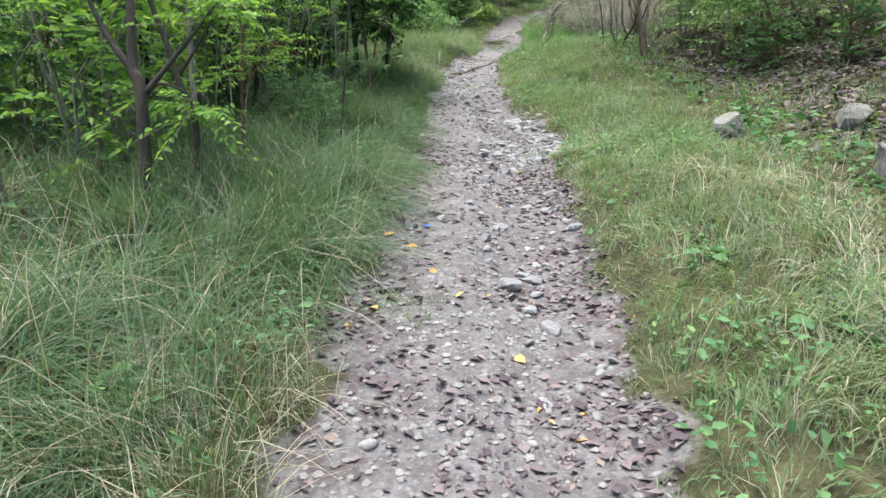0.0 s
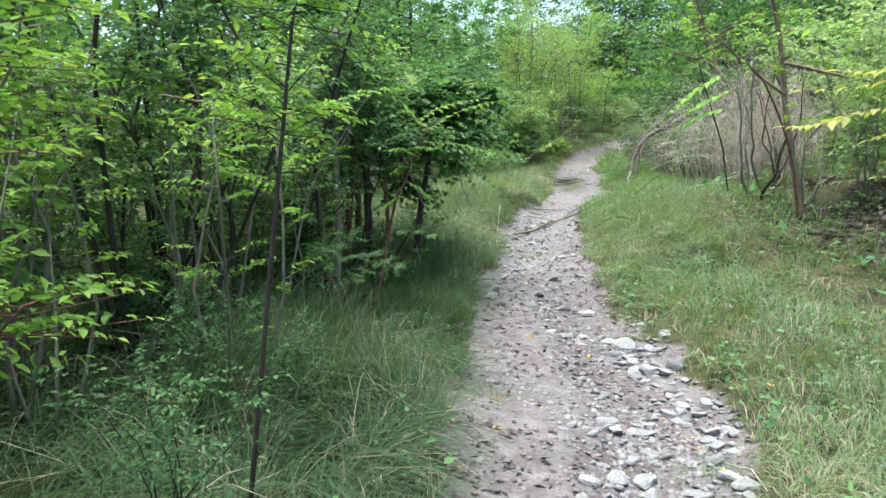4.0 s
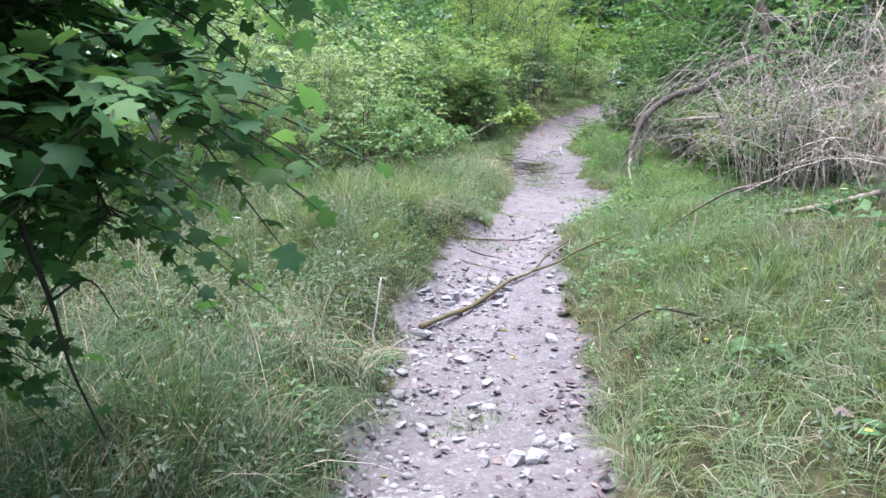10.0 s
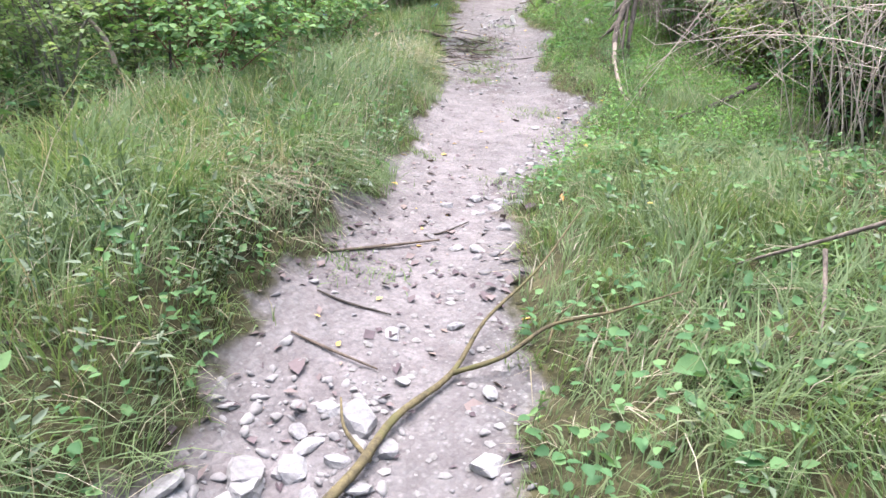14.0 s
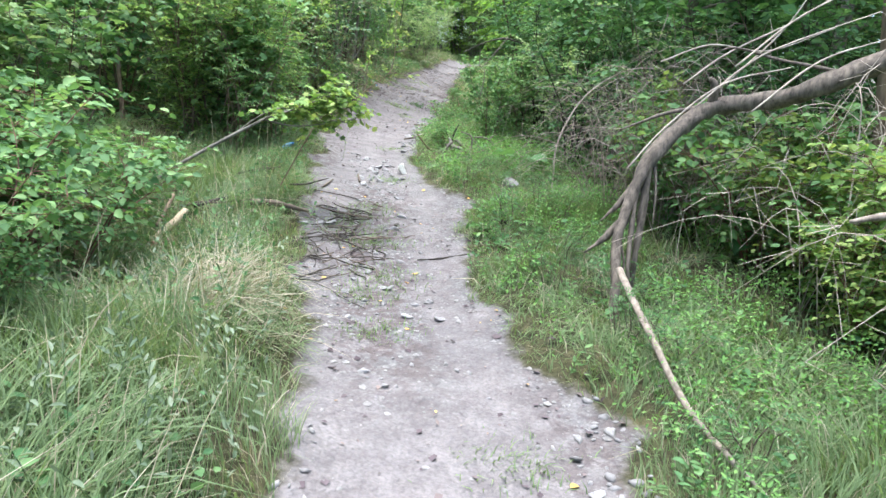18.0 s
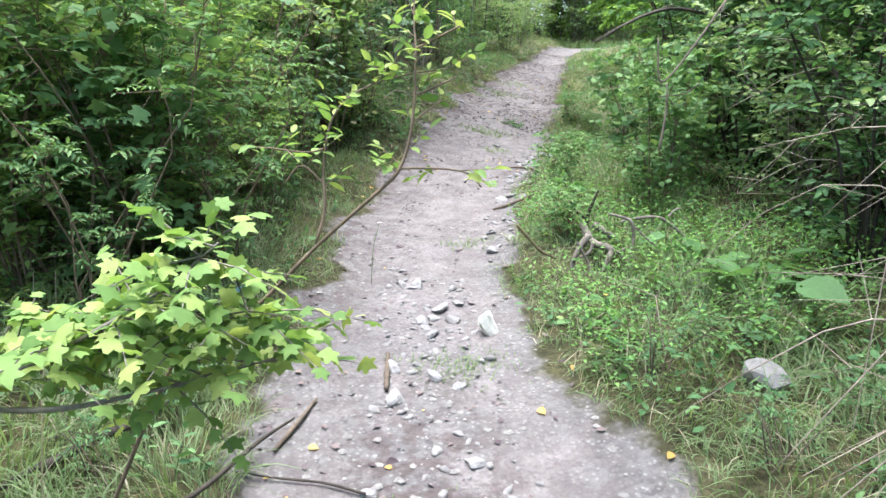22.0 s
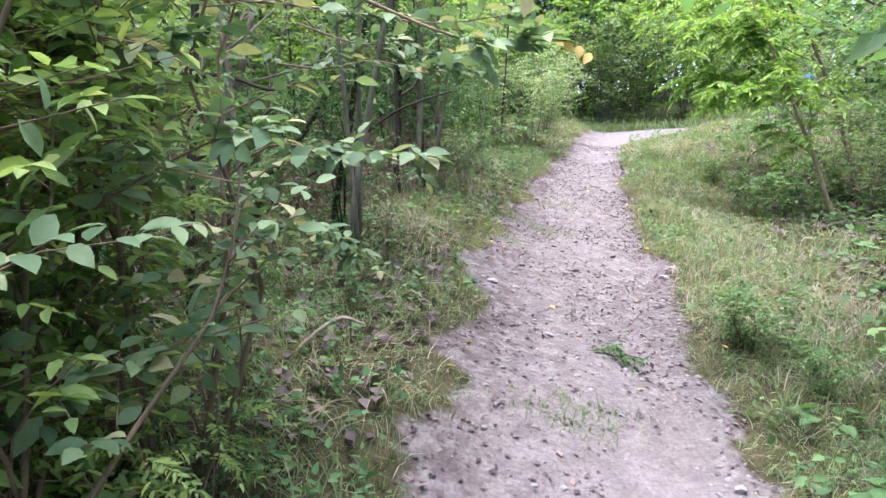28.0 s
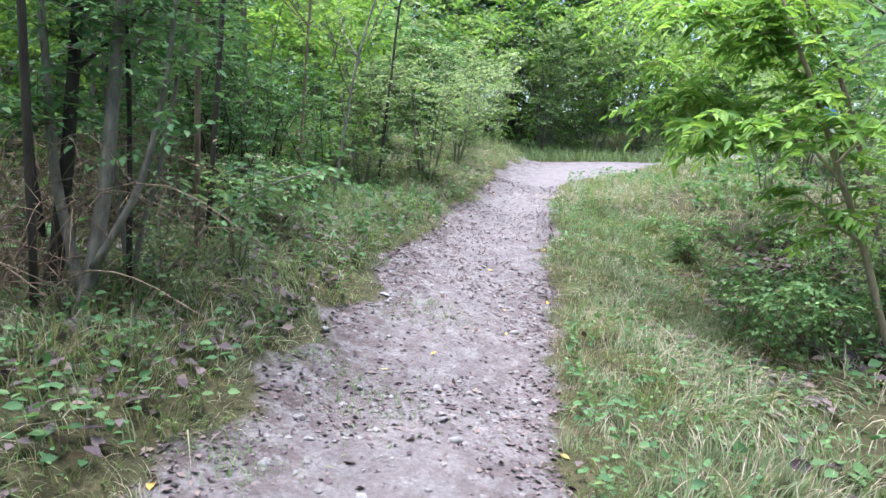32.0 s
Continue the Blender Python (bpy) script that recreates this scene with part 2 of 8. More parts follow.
def sprays(rng, leaves, wood, starts, ways, lens, n, leaf, ratio, shape="oval", droop=.25, opposite=False, thick=.003, flat=.8, spread=.9):
    """Twigs from starts along ways, each with n leaves; fills the piles of leaves and wood."""
    starts, ways = np.asarray(starts, float), unit(ways)
    lens = np.broadcast_to(lens, len(starts)).astype(float)
    K = len(starts)
    if wood is not None:
        mid = starts + ways * (lens * .5)[:, None] - np.array([0, 0, 1.]) * (droop * lens * .25)[:, None]
        end = starts + ways * lens[:, None] - np.array([0, 0, 1.]) * (droop * lens)[:, None]
        if shape in ("full", "lobed"):
            V, Q = rods(starts, mid, thick, thick * .75)
            wood.add(V, None, Q)
            V, Q = rods(mid, end, thick * .75, thick * .4)
            wood.add(V, None, Q)
        else:
            some = slice(None, None, 3 if shape == "rhomb" and n < 12 else 1)
            V, Q = rods(starts[some], end[some], thick, thick * .4)
            wood.add(V, None, Q)
    j = np.arange(n)
    t = ((j // 2 * 2 + 1) if opposite else (j + .6)) / n
    t = t[None] * .88 + .12 + rng.uniform(-.02, .02, (K, n))
    t[:, -1] = 1
    lz = np.array([0, 0, 1.])
    P = starts[:, None] + ways[:, None] * (lens[:, None] * t)[..., None] - lz * (droop * lens[:, None] * t * t)[..., None]
    tan = unit(ways[:, None] - lz * (2 * droop * t)[..., None])
    side = unit(np.cross(tan, lz + rng.normal(0, .25, (K, 1, 3))))
    sg = np.where(j % 2 == 0, 1., -1.)[None, :, None] * np.ones((K, 1, 1))
    D = tan * .5 + side * sg * spread + rng.normal(0, .2, (K, n, 3)) - lz * rng.uniform(0, .35, (K, n, 1))
    D[:, -1] = tan[:, -1]
    N = lz * flat + rng.normal(0, .38, (K, n, 3))
    L = leaf * rng.uniform(.65, 1.2, (K, n)) * (1 - .25 * np.abs(t - .5))
    leaves.add(*leaf_set(P.reshape(-1, 3), D.reshape(-1, 3), N.reshape(-1, 3), L.ravel(), (L * ratio).ravel(), shape))


# ---- materials ----
def nodes_of(name):
    m = bpy.data.materials.new(name)
    m.use_nodes = True
    nt = m.node_tree
    bsdf = nt.nodes["Principled BSDF"]
    return m, nt, bsdf


def ramp(nt, fac, stops):
    r = nt.nodes.new("ShaderNodeValToRGB")
    el = r.color_ramp.elements
    while len(el) < len(stops):
        el.new(.5)
    for e, (p, c) in zip(el, stops):
        e.position, e.color = p, (*c, 1)
    nt.links.new(fac, r.inputs["Fac"])
    return r.outputs["Color"]


def noise_tex(nt, scale, detail=4, coord=None, rough=.6):
    n = nt.nodes.new("ShaderNodeTexNoise")
    n.inputs["Scale"].default_value, n.inputs["Detail"].default_value, n.inputs["Roughness"].default_value = scale, detail, rough
    if coord is not None:
        nt.links.new(coord, n.inputs["Vector"])
    return n.outputs["Fac"]


def mixc(nt, fac, a, b, kind="MIX"):
    m = nt.nodes.new("ShaderNodeMix")
    m.data_type, m.blend_type = "RGBA", kind
    for s, v in ((m.inputs[0], fac), (m.inputs[6], a), (m.inputs[7], b)):
        if hasattr(v, "node"):
            nt.links.new(v, s)
        elif isinstance(v, tuple):
            s.default_value = (*v, 1)
        else:
            s.default_value = v
    return m.outputs[2]


def math_node(nt, op, a, b):
    m = nt.nodes.new("ShaderNodeMath")
    m.operation = op
    for s, v in zip(m.inputs, (a, b)):
        if hasattr(v, "node"):
            nt.links.new(v, s)
        else:
            s.default_value = v
    return m.outputs[0]


def world_coord(nt):
    return nt.nodes.new("ShaderNodeNewGeometry").outputs["Position"]


def bump(nt, bsdf, height_out, strength, distance=.01):
    b = nt.nodes.new("ShaderNodeBump")
    b.inputs["Strength"].default_value, b.inputs["Distance"].default_value = strength, distance
    nt.links.new(height_out, b.inputs["Height"])
    nt.links.new(b.outputs["Normal"], bsdf.inputs["Normal"])


def leaf_mat(name, stops, through_light=.4, rough=.58, scale=1.3, drifting=.28):
    """Leaf: colours picked leaf by leaf, drifting from bough to bough, and light shining through."""
    m, nt, bsdf = nodes_of(name)
    geo = nt.nodes.new("ShaderNodeNewGeometry")
    drift = noise_tex(nt, scale, 2, geo.outputs["Position"])
    pick = math_node(nt, "ADD", math_node(nt, "MULTIPLY", geo.outputs["Random Per Island"], 1 - drifting), math_node(nt, "MULTIPLY", drift, drifting))
    col = ramp(nt, pick, [(p, (r, g, b + .16 * g)) for p, (r, g, b) in stops])
    vein = noise_tex(nt, 60, 2, geo.outputs["Position"])
    col = mixc(nt, .35, col, ramp(nt, vein, [(.3, (.55, .6, .5)), (.7, (1, 1, 1))]), "MULTIPLY")
    nt.links.new(col, bsdf.inputs["Base Color"])
    bsdf.inputs["Roughness"].default_value = rough
    bsdf.inputs["Specular IOR Level"].default_value = .22
    tr = nt.nodes.new("ShaderNodeBsdfTranslucent")
    nt.links.new(mixc(nt, 1.0, col, (1.0, 1.0, .6), "MULTIPLY"), tr.inputs["Color"])
    mx = nt.nodes.new("ShaderNodeMixShader")
    mx.inputs[0].default_value = through_light
    nt.links.new(bsdf.outputs[0], mx.inputs[1])
    nt.links.new(tr.outputs[0], mx.inputs[2])
    nt.links.new(mx.outputs[0], nt.nodes["Material Output"].inputs["Surface"])
    return m


def bark_mat(name, dark, light, scale=30, rough=.9, moss=0.0):
    m, nt, bsdf = nodes_of(name)
    tc = nt.nodes.new("ShaderNodeTexCoord")
    mp = nt.nodes.new("ShaderNodeMapping")
    mp.inputs["Scale"].default_value = (1, 1, .28)
    nt.links.new(tc.outputs["Object"], mp.inputs["Vector"])
    fine = noise_tex(nt, scale, 6, mp.outputs["Vector"], .7)
    col = ramp(nt, fine, [(.32, dark), (.68, light)])
    big = noise_tex(nt, 4, 3, tc.outputs["Object"])
    col = mixc(nt, .5, col, ramp(nt, big, [(.3, (.6, .6, .6)), (.7, (1.15, 1.15, 1.1))]), "MULTIPLY")
    if moss:
        spots = ramp(nt, noise_tex(nt, 9, 4, tc.outputs["Object"]), [(.52, (0, 0, 0)), (.62, (moss, moss, moss))])
        col = mixc(nt, spots, col, (.085, .082, .03))
    nt.links.new(col, bsdf.inputs["Base Color"])
    bsdf.inputs["Roughness"].default_value = rough
    bump(nt, bsdf, fine, .7, .006)
    return m


def plain_mat(name, a, b, scale=20, rough=.7, strength=.3, per_object=False, metal=0.0):
    m, nt, bsdf = nodes_of(name)
    tc = nt.nodes.new("ShaderNodeTexCoord")
    fine = noise_tex(nt, scale, 5, tc.outputs["Object"])
    col = ramp(nt, fine, [(.3, a), (.7, b)])
    info = nt.nodes.new("ShaderNodeObjectInfo") if per_object else nt.nodes.new("ShaderNodeNewGeometry")
    rnd = info.outputs["Random"] if per_object else info.outputs["Random Per Island"]
    col = mixc(nt, .6, col, ramp(nt, rnd, [(0, (.68, .66, .66)), (.5, (1, 1, 1)), (1, (1.25, 1.24, 1.22))]), "MULTIPLY")
    nt.links.new(col, bsdf.inputs["Base Color"])
    bsdf.inputs["Roughness"].default_value = rough
    bsdf.inputs["Metallic"].default_value = metal
    bump(nt, bsdf, fine, strength, .008)
    return m


def soil_mat():
    """Bare pale marl on the way, brown earth with thatch beside it, told apart by the sheet's own measure."""
    m, nt, bsdf = nodes_of("soil")
    pos = world_coord(nt)
    at = nt.nodes.new("ShaderNodeAttribute")
    at.attribute_name = "bare"
    lit = nt.nodes.new("ShaderNodeAttribute")
    lit.attribute_name = "litter"
    fine = noise_tex(nt, 55, 6, pos, .7)
    mid = noise_tex(nt, 7, 5, pos)
    big = noise_tex(nt, 1.1, 3, pos)
    marl = ramp(nt, mid, [(.28, (.126, .113, .119)), (.5, (.181, .166, .173)), (.75, (.243, .225, .233))])
    marl = mixc(nt, .55, marl, ramp(nt, fine, [(.3, (.42, .40, .41)), (.6, (1.12, 1.12, 1.12))]), "MULTIPLY")
    vor = nt.nodes.new("ShaderNodeTexVoronoi")
    vor.inputs["Scale"].default_value = 38
    nt.links.new(pos, vor.inputs["Vector"])
    grit = ramp(nt, vor.outputs["Distance"], [(.12, (.235, .232, .238)), (.34, (.128, .124, .130))])
    cell = nt.nodes.new("ShaderNodeSeparateColor")
    nt.links.new(vor.outputs["Color"], cell.inputs["Color"])
    grit = mixc(nt, .55, grit, ramp(nt, cell.outputs["Red"], [(.0, (.45, .43, .43)), (.55, (1, 1, 1)), (1, (1.25, 1.24, 1.22))]), "MULTIPLY")
    stony = nt.nodes.new("ShaderNodeAttribute")
    stony.attribute_name = "stony"
    patch = math_node(nt, "MULTIPLY", ramp(nt, noise_tex(nt, 3, 4, pos), [(.32, (0, 0, 0)), (.5, (.9, .9, .9))]), stony.outputs["Fac"])
    marl = mixc(nt, patch, marl, grit)
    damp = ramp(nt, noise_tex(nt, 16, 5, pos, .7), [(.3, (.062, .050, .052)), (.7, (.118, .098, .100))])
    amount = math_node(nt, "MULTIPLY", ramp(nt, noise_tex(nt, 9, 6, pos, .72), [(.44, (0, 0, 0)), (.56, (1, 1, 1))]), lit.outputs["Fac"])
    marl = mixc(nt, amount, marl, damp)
    earth = ramp(nt, mid, [(.3, (.032, .032, .019)), (.55, (.062, .060, .033)), (.8, (.115, .105, .062))])
    earth = mixc(nt, .5, earth, ramp(nt, fine, [(.32, (.25, .26, .24)), (.68, (1.7, 1.65, 1.45))]), "MULTIPLY")
    edge = math_node(nt, "ADD", at.outputs["Fac"], math_node(nt, "MULTIPLY", math_node(nt, "SUBTRACT", mid, .5), .9))
    fac = ramp(nt, edge, [(.38, (0, 0, 0)), (.60, (1, 1, 1))])
    col = mixc(nt, fac, earth, marl)
    col = mixc(nt, .35, col, ramp(nt, big, [(.3, (.75, .75, .76)), (.7, (1.1, 1.08, 1.05))]), "MULTIPLY")
    nt.links.new(col, bsdf.inputs["Base Color"])
    bsdf.inputs["Roughness"].default_value = .95
    bsdf.inputs["Specular IOR Level"].default_value = .2
    rel = math_node(nt, "ADD", math_node(nt, "MULTIPLY", fine, .5), math_node(nt, "SUBTRACT", mid, math_node(nt, "MULTIPLY", vor.outputs["Distance"], .5)))
    bump(nt, bsdf, rel, .9, .02)
    return m


SOIL = soil_mat()
STONE = plain_mat("limestone", (.155, .152, .160), (.272, .268, .278), 3.5, .92, .8, per_object=True)
WHITE_STONE = plain_mat("white_limestone", (.46, .45, .44), (.66, .65, .64), 6, .9, .6)
BOULDER = bark_mat("weathered_rock", (.085, .082, .074), (.27, .262, .245), 14, .95, .35)
CHIP = plain_mat("stone_chip", (.132, .127, .132), (.25, .243, .25), 30, .9, .4)
PEBBLE = plain_mat("pebble", (.11, .105, .106), (.225, .218, .219), 40, .9, .3)
GRASS = leaf_mat("green_grass", [(.15, (0.092, 0.150, 0.045)), (.45, (0.158, 0.230, 0.078)), (.75, (0.225, 0.305, 0.108)), (.93, (0.34, 0.34, 0.18))], .45, .5, 1.1, .55)
# duller grass; part of the wood's left-hand shade is put into this colour
GRASS_SHADED = leaf_mat("shaded_green_grass", [(.15, (0.050, 0.100, 0.036)), (.5, (0.092, 0.165, 0.058)), (.8, (0.143, 0.215, 0.085)), (.95, (0.26, 0.27, 0.150))], .45, .5, 1.1, .5)
DRY = leaf_mat("dry_grass", [(.2, (.24, .21, .12)), (.5, (.37, .33, .20)), (.9, (.52, .47, .32))], .35, .6, .7)
L_LOCUST = leaf_mat("bright_pinnate_leaf", [(.12, (0.110, 0.230, 0.025)), (.5, (0.215, 0.390, 0.035)), (.85, (0.33, 0.500, 0.045)), (.97, (0.50, 0.500, 0.05))], .52)
L_MAPLE = leaf_mat("dark_lobed_leaf", [(.15, (0.042, 0.115, 0.032)), (.6, (0.085, 0.20, 0.045)), (.95, (0.17, 0.31, 0.06))], .55)
L_SHRUB = leaf_mat("shrub_leaf", [(.12, (0.062, 0.145, 0.045)), (.5, (0.108, 0.230, 0.066)), (.85, (0.185, 0.32, 0.09)), (.97, (0.37, 0.39, 0.10))], .42)
L_HEDGE = leaf_mat("hedge_leaf", [(.12, (.12, .22, .05)), (.45, (.22, .36, .075)), (.8, (.36, .50, .10)), (.95, (.55, .54, .13))], .5)
L_BRAMBLE = leaf_mat("bramble_leaf", [(.12, (0.075, 0.165, 0.045)), (.5, (0.145, 0.275, 0.072)), (.85, (0.24, 0.385, 0.10)), (.97, (0.43, 0.40, 0.12))], .42)
L_YOUNG = leaf_mat("yellow_green_leaf", [(.12, (0.13, 0.24, 0.040)), (.5, (0.24, 0.38, 0.060)), (.9, (0.430, 0.50, 0.10))], .45)
L_YELLOWING = leaf_mat("yellowing_pinnate_leaf", [(.12, (.30, .36, .05)), (.5, (.50, .52, .08)), (.9, (.66, .60, .12))], .5)
L_WEED = leaf_mat("soft_weed_leaf", [(.12, (.105, .24, .036)), (.5, (.165, .34, .05)), (.9, (.25, .44, .075))], .45)
L_OVATE = leaf_mat("broad_ovate_leaf", [(.12, (0.085, 0.165, 0.070)), (.45, (0.155, 0.255, 0.11)), (.72, (0.24, 0.35, 0.135)), (.86, (0.40, 0.39, 0.18)), (.95, (0.48, 0.27, 0.16))], .38)
L_WOOD = leaf_mat("woodland_leaf", [(.12, (0.070, 0.160, 0.040)), (.5, (0.130, 0.280, 0.066)), (.85, (0.21, 0.39, 0.095)), (.97, (0.36, 0.43, 0.12))], .48, .5, .5)
L_MUGWORT = leaf_mat("grey_green_weed_leaf", [(.12, (.10, .15, .075)), (.5, (.17, .225, .12)), (.9, (.26, .31, .185))], .35, .7)
# brighter than the other leaves: distant haze and brightness are put into this colour
L_HAZED = leaf_mat("hazed_shrub_leaf", [(.12, (.15, .25, .075)), (.5, (.26, .38, .13)), (.85, (.40, .51, .21)), (.97, (.52, .50, .22))], .52, .6)
L_DEAD = leaf_mat("fallen_leaf", [(.2, (.075, .056, .058)), (.5, (.128, .100, .098)), (.8, (.20, .158, .135)), (.95, (.30, .22, .14))], .1, .85)
L_YELLOW = leaf_mat("yellow_fallen_leaf", [(.2, (.42, .25, .04)), (.6, (.60, .42, .07)), (.95, (.50, .22, .05))], .2, .6)
BARK_DARK = bark_mat("dark_bark", (0.014, 0.011, 0.010), (0.058, 0.047, 0.038))
BARK_GREY = bark_mat("grey_bark", (0.085, 0.077, 0.068), (0.26, 0.236, 0.205))
BARK_BROWN = bark_mat("brown_bark", (0.081, 0.057, 0.041), (0.243, 0.176, 0.128))
BARK_RED = bark_mat("reddish_bark", (0.074, 0.034, 0.027), (0.230, 0.115, 0.088))
WOOD_PALE = bark_mat("bare_pale_wood", (.22, .16, .11), (.48, .39, .29), 24)
WOOD_DEAD = bark_mat("weathered_dead_wood", (0.12, 0.095, 0.08), (0.36, 0.30, 0.26), 26, .95)
WOOD_GREY = bark_mat("grey_split_wood", (0.045, 0.036, 0.032), (0.22, 0.18, 0.155), 38, .95)
WOOD_ROOT = bark_mat("bleached_root_wood", (0.07, 0.058, 0.052), (0.25, 0.22, 0.20), 26, .95)
VINE = bark_mat("dry_vine", (0.27, 0.215, 0.19), (0.58, 0.50, 0.445), 18, .95)
STALK = bark_mat("dry_brown_stalk", (.085, .058, .042), (.27, .20, .15), 20, .95)
STICK = bark_mat("mossy_stick_bark", (0.040, 0.032, 0.020), (0.16, 0.13, 0.065), 30, .9, .8)
STICK_PALE = bark_mat("yellowish_bare_wood", (.16, .12, .06), (.42, .35, .20), 24, .9)
TWIG_PALE = bark_mat("pale_bare_twig", (.13, .105, .095), (.34, .29, .265), 18, .95)
TWIG = bark_mat("twig_bark", (0.055, 0.042, 0.034), (0.15, 0.115, 0.09))

# ---- the ground sheet and the trodden way ----
def ground_and_path():
    us = np.concatenate([[-300, -120, -60, -35], np.arange(-24, -8, 2.0), np.arange(-8, -3, .5), np.arange(-3, -1.4, .16), np.arange(-1.4, 1.4, .055), np.arange(1.4, 3, .16), np.arange(3, 8, .5), np.arange(8, 24, 2.0), [24, 35, 60, 120, 300]])
    vs = np.concatenate([[-300, -100, -40, -20], np.arange(-10, -.5, .6), np.arange(-.5, 40, .085), np.arange(40, 46, .2), np.arange(46, 60, 1.0), [60, 80, 120, 300]])
    U, Vv = np.meshgrid(us, vs)
    X = U + np.interp(Vv, EY, (EL + ER) / 2) * (1 - smooth(8, 30, np.abs(U)))
    Y = Vv
    ins = inside(X, Y)
    Z = height(X, Y)
    far = smooth(30, 120, np.hypot(X, Y - 20))
    Z = Z * (1 - far) + 2.0 * far
    V = np.stack([X, Y, Z], -1).reshape(-1, 3)
    n, m = X.shape
    i, j = np.meshgrid(np.arange(n - 1), np.arange(m - 1), indexing="ij")
    Q = np.stack([i * m + j, i * m + j + 1, (i + 1) * m + j + 1, (i + 1) * m + j], -1).reshape(-1, 4)
    mid = ins.reshape(-1)[Q].mean(1) > 0
    bare = np.clip(.5 + ins.reshape(-1) * 3.0, 0, 1)
    y, x = Y.reshape(-1), X.reshape(-1)
    rel = np.clip((x - np.interp(y, EY, EL)) / np.interp(y, EY, ER - EL), 0, 1)
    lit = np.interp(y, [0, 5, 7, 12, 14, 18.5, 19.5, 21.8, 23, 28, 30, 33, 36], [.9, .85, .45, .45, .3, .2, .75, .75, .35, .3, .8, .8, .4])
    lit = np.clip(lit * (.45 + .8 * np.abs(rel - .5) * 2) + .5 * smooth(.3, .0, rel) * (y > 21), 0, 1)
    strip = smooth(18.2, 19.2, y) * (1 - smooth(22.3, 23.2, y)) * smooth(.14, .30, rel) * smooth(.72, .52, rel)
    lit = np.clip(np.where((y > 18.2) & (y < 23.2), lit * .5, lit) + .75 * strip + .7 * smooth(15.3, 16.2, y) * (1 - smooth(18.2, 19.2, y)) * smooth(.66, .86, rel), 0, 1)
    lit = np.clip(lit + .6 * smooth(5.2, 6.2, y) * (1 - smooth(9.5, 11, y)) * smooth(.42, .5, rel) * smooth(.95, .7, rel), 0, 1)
    grit = np.interp(y, [0, 6, 13.5, 15, 18.5, 19.5, 22, 24, 25, 28.5, 30, 40], [.6, .75, .7, .15, .15, .45, .55, .5, .12, .12, .35, .35])
    grit = np.clip(grit + .6 * smooth(.78, .98, rel) * (y > 14) + .3 * smooth(.2, .02, rel) * (y > 12), 0, 1)
    grit = np.clip(grit + .6 * strip - .75 * smooth(3.5, 5, y) * (1 - smooth(9.8, 11, y)) * smooth(.52, .36, rel), 0, 1)
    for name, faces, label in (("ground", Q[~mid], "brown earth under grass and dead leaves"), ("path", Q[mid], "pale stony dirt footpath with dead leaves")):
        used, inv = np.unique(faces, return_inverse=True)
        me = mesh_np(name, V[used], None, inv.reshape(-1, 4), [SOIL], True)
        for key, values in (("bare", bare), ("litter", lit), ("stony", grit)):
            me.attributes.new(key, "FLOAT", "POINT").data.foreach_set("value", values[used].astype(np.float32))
        tagged(new(name, me), label, name, kind="structure")


ground_and_path()


# ---- stones ----
def stone_mesh(seed, flat):
    rng = np.random.default_rng(seed)
    bm = bmesh.new()
    bmesh.ops.create_icosphere(bm, subdivisions=3 if seed < 2 else 2, radius=1)
    cuts = [(unit(rng.normal(0, 1, 3)), rng.uniform(.42, .78)) for _ in range(13)]
    for v in bm.verts:
        p = np.array(v.co)
        for nrm, d in cuts:
            over = p @ nrm - d
            if over > 0:
                p = p - nrm * over * .97
        q = Vector(p * 2.1 + seed * 3.7)
        p = p * (1 + .09 * noise.noise(q) + .06 * noise.noise(q * 3.3))
        v.co = (p[0] * 1.15, p[1] * .9, p[2] * flat)
    me = bpy.data.meshes.new("stone")
    bm.to_mesh(me)
    bm.free()
    me.materials.append(STONE)
    return me


def boulder_mesh(seed):
    me = stone_mesh(seed, .85)
    me.materials[0] = BOULDER
    return me


def white_mesh():
    me = stone_mesh(8, .8)
    me.materials[0] = WHITE_STONE
    return me


BOULDERS = [boulder_mesh(0), boulder_mesh(1)]
STONES = [stone_mesh(s, f) for s, f in zip(range(10), (.55, .7, .5, .62, .8, .45, .6, .7, .55, .65))]


def stone(x, y, size, k=0, rot=0.0, label="pale grey limestone on the dirt footpath", name="stone", group="stones on the footpath", sink=.3, tilt=0.0):
    ob = new(name, STONES[k % len(STONES)])
    ob.matrix_basis = Matrix.Translation((x, y, hz(x, y) + size * (.5 - sink) * .42)) @ Euler((tilt, tilt * .6, rot)).to_matrix().to_4x4() @ Matrix.Scale(size * .5, 4)
    return tagged(ob, label, "stone", group)


SMALL = Pile()


def chips():
    """Low-poly angular stone shapes."""
    out = []
    for k in range(8):
        rng = np.random.default_rng(40 + k)
        bm = bmesh.new()
        bmesh.ops.create_icosphere(bm, subdivisions=1 if k % 4 else 2, radius=1)
        p = np.array([v.co[:] for v in bm.verts])
        f = np.array([[v.index for v in q.verts] for q in bm.faces])
        bm.free()
        for _ in range(9):
            nrm, d = unit(rng.normal(0, 1, 3)), rng.uniform(.35, .75)
            over = np.clip(p @ nrm - d, 0, None)
            p = p - over[:, None] * nrm
        out.append((p * np.array([1.2, .85, rng.uniform(.45, .7)]), f))
    return out


CHIPS = chips()


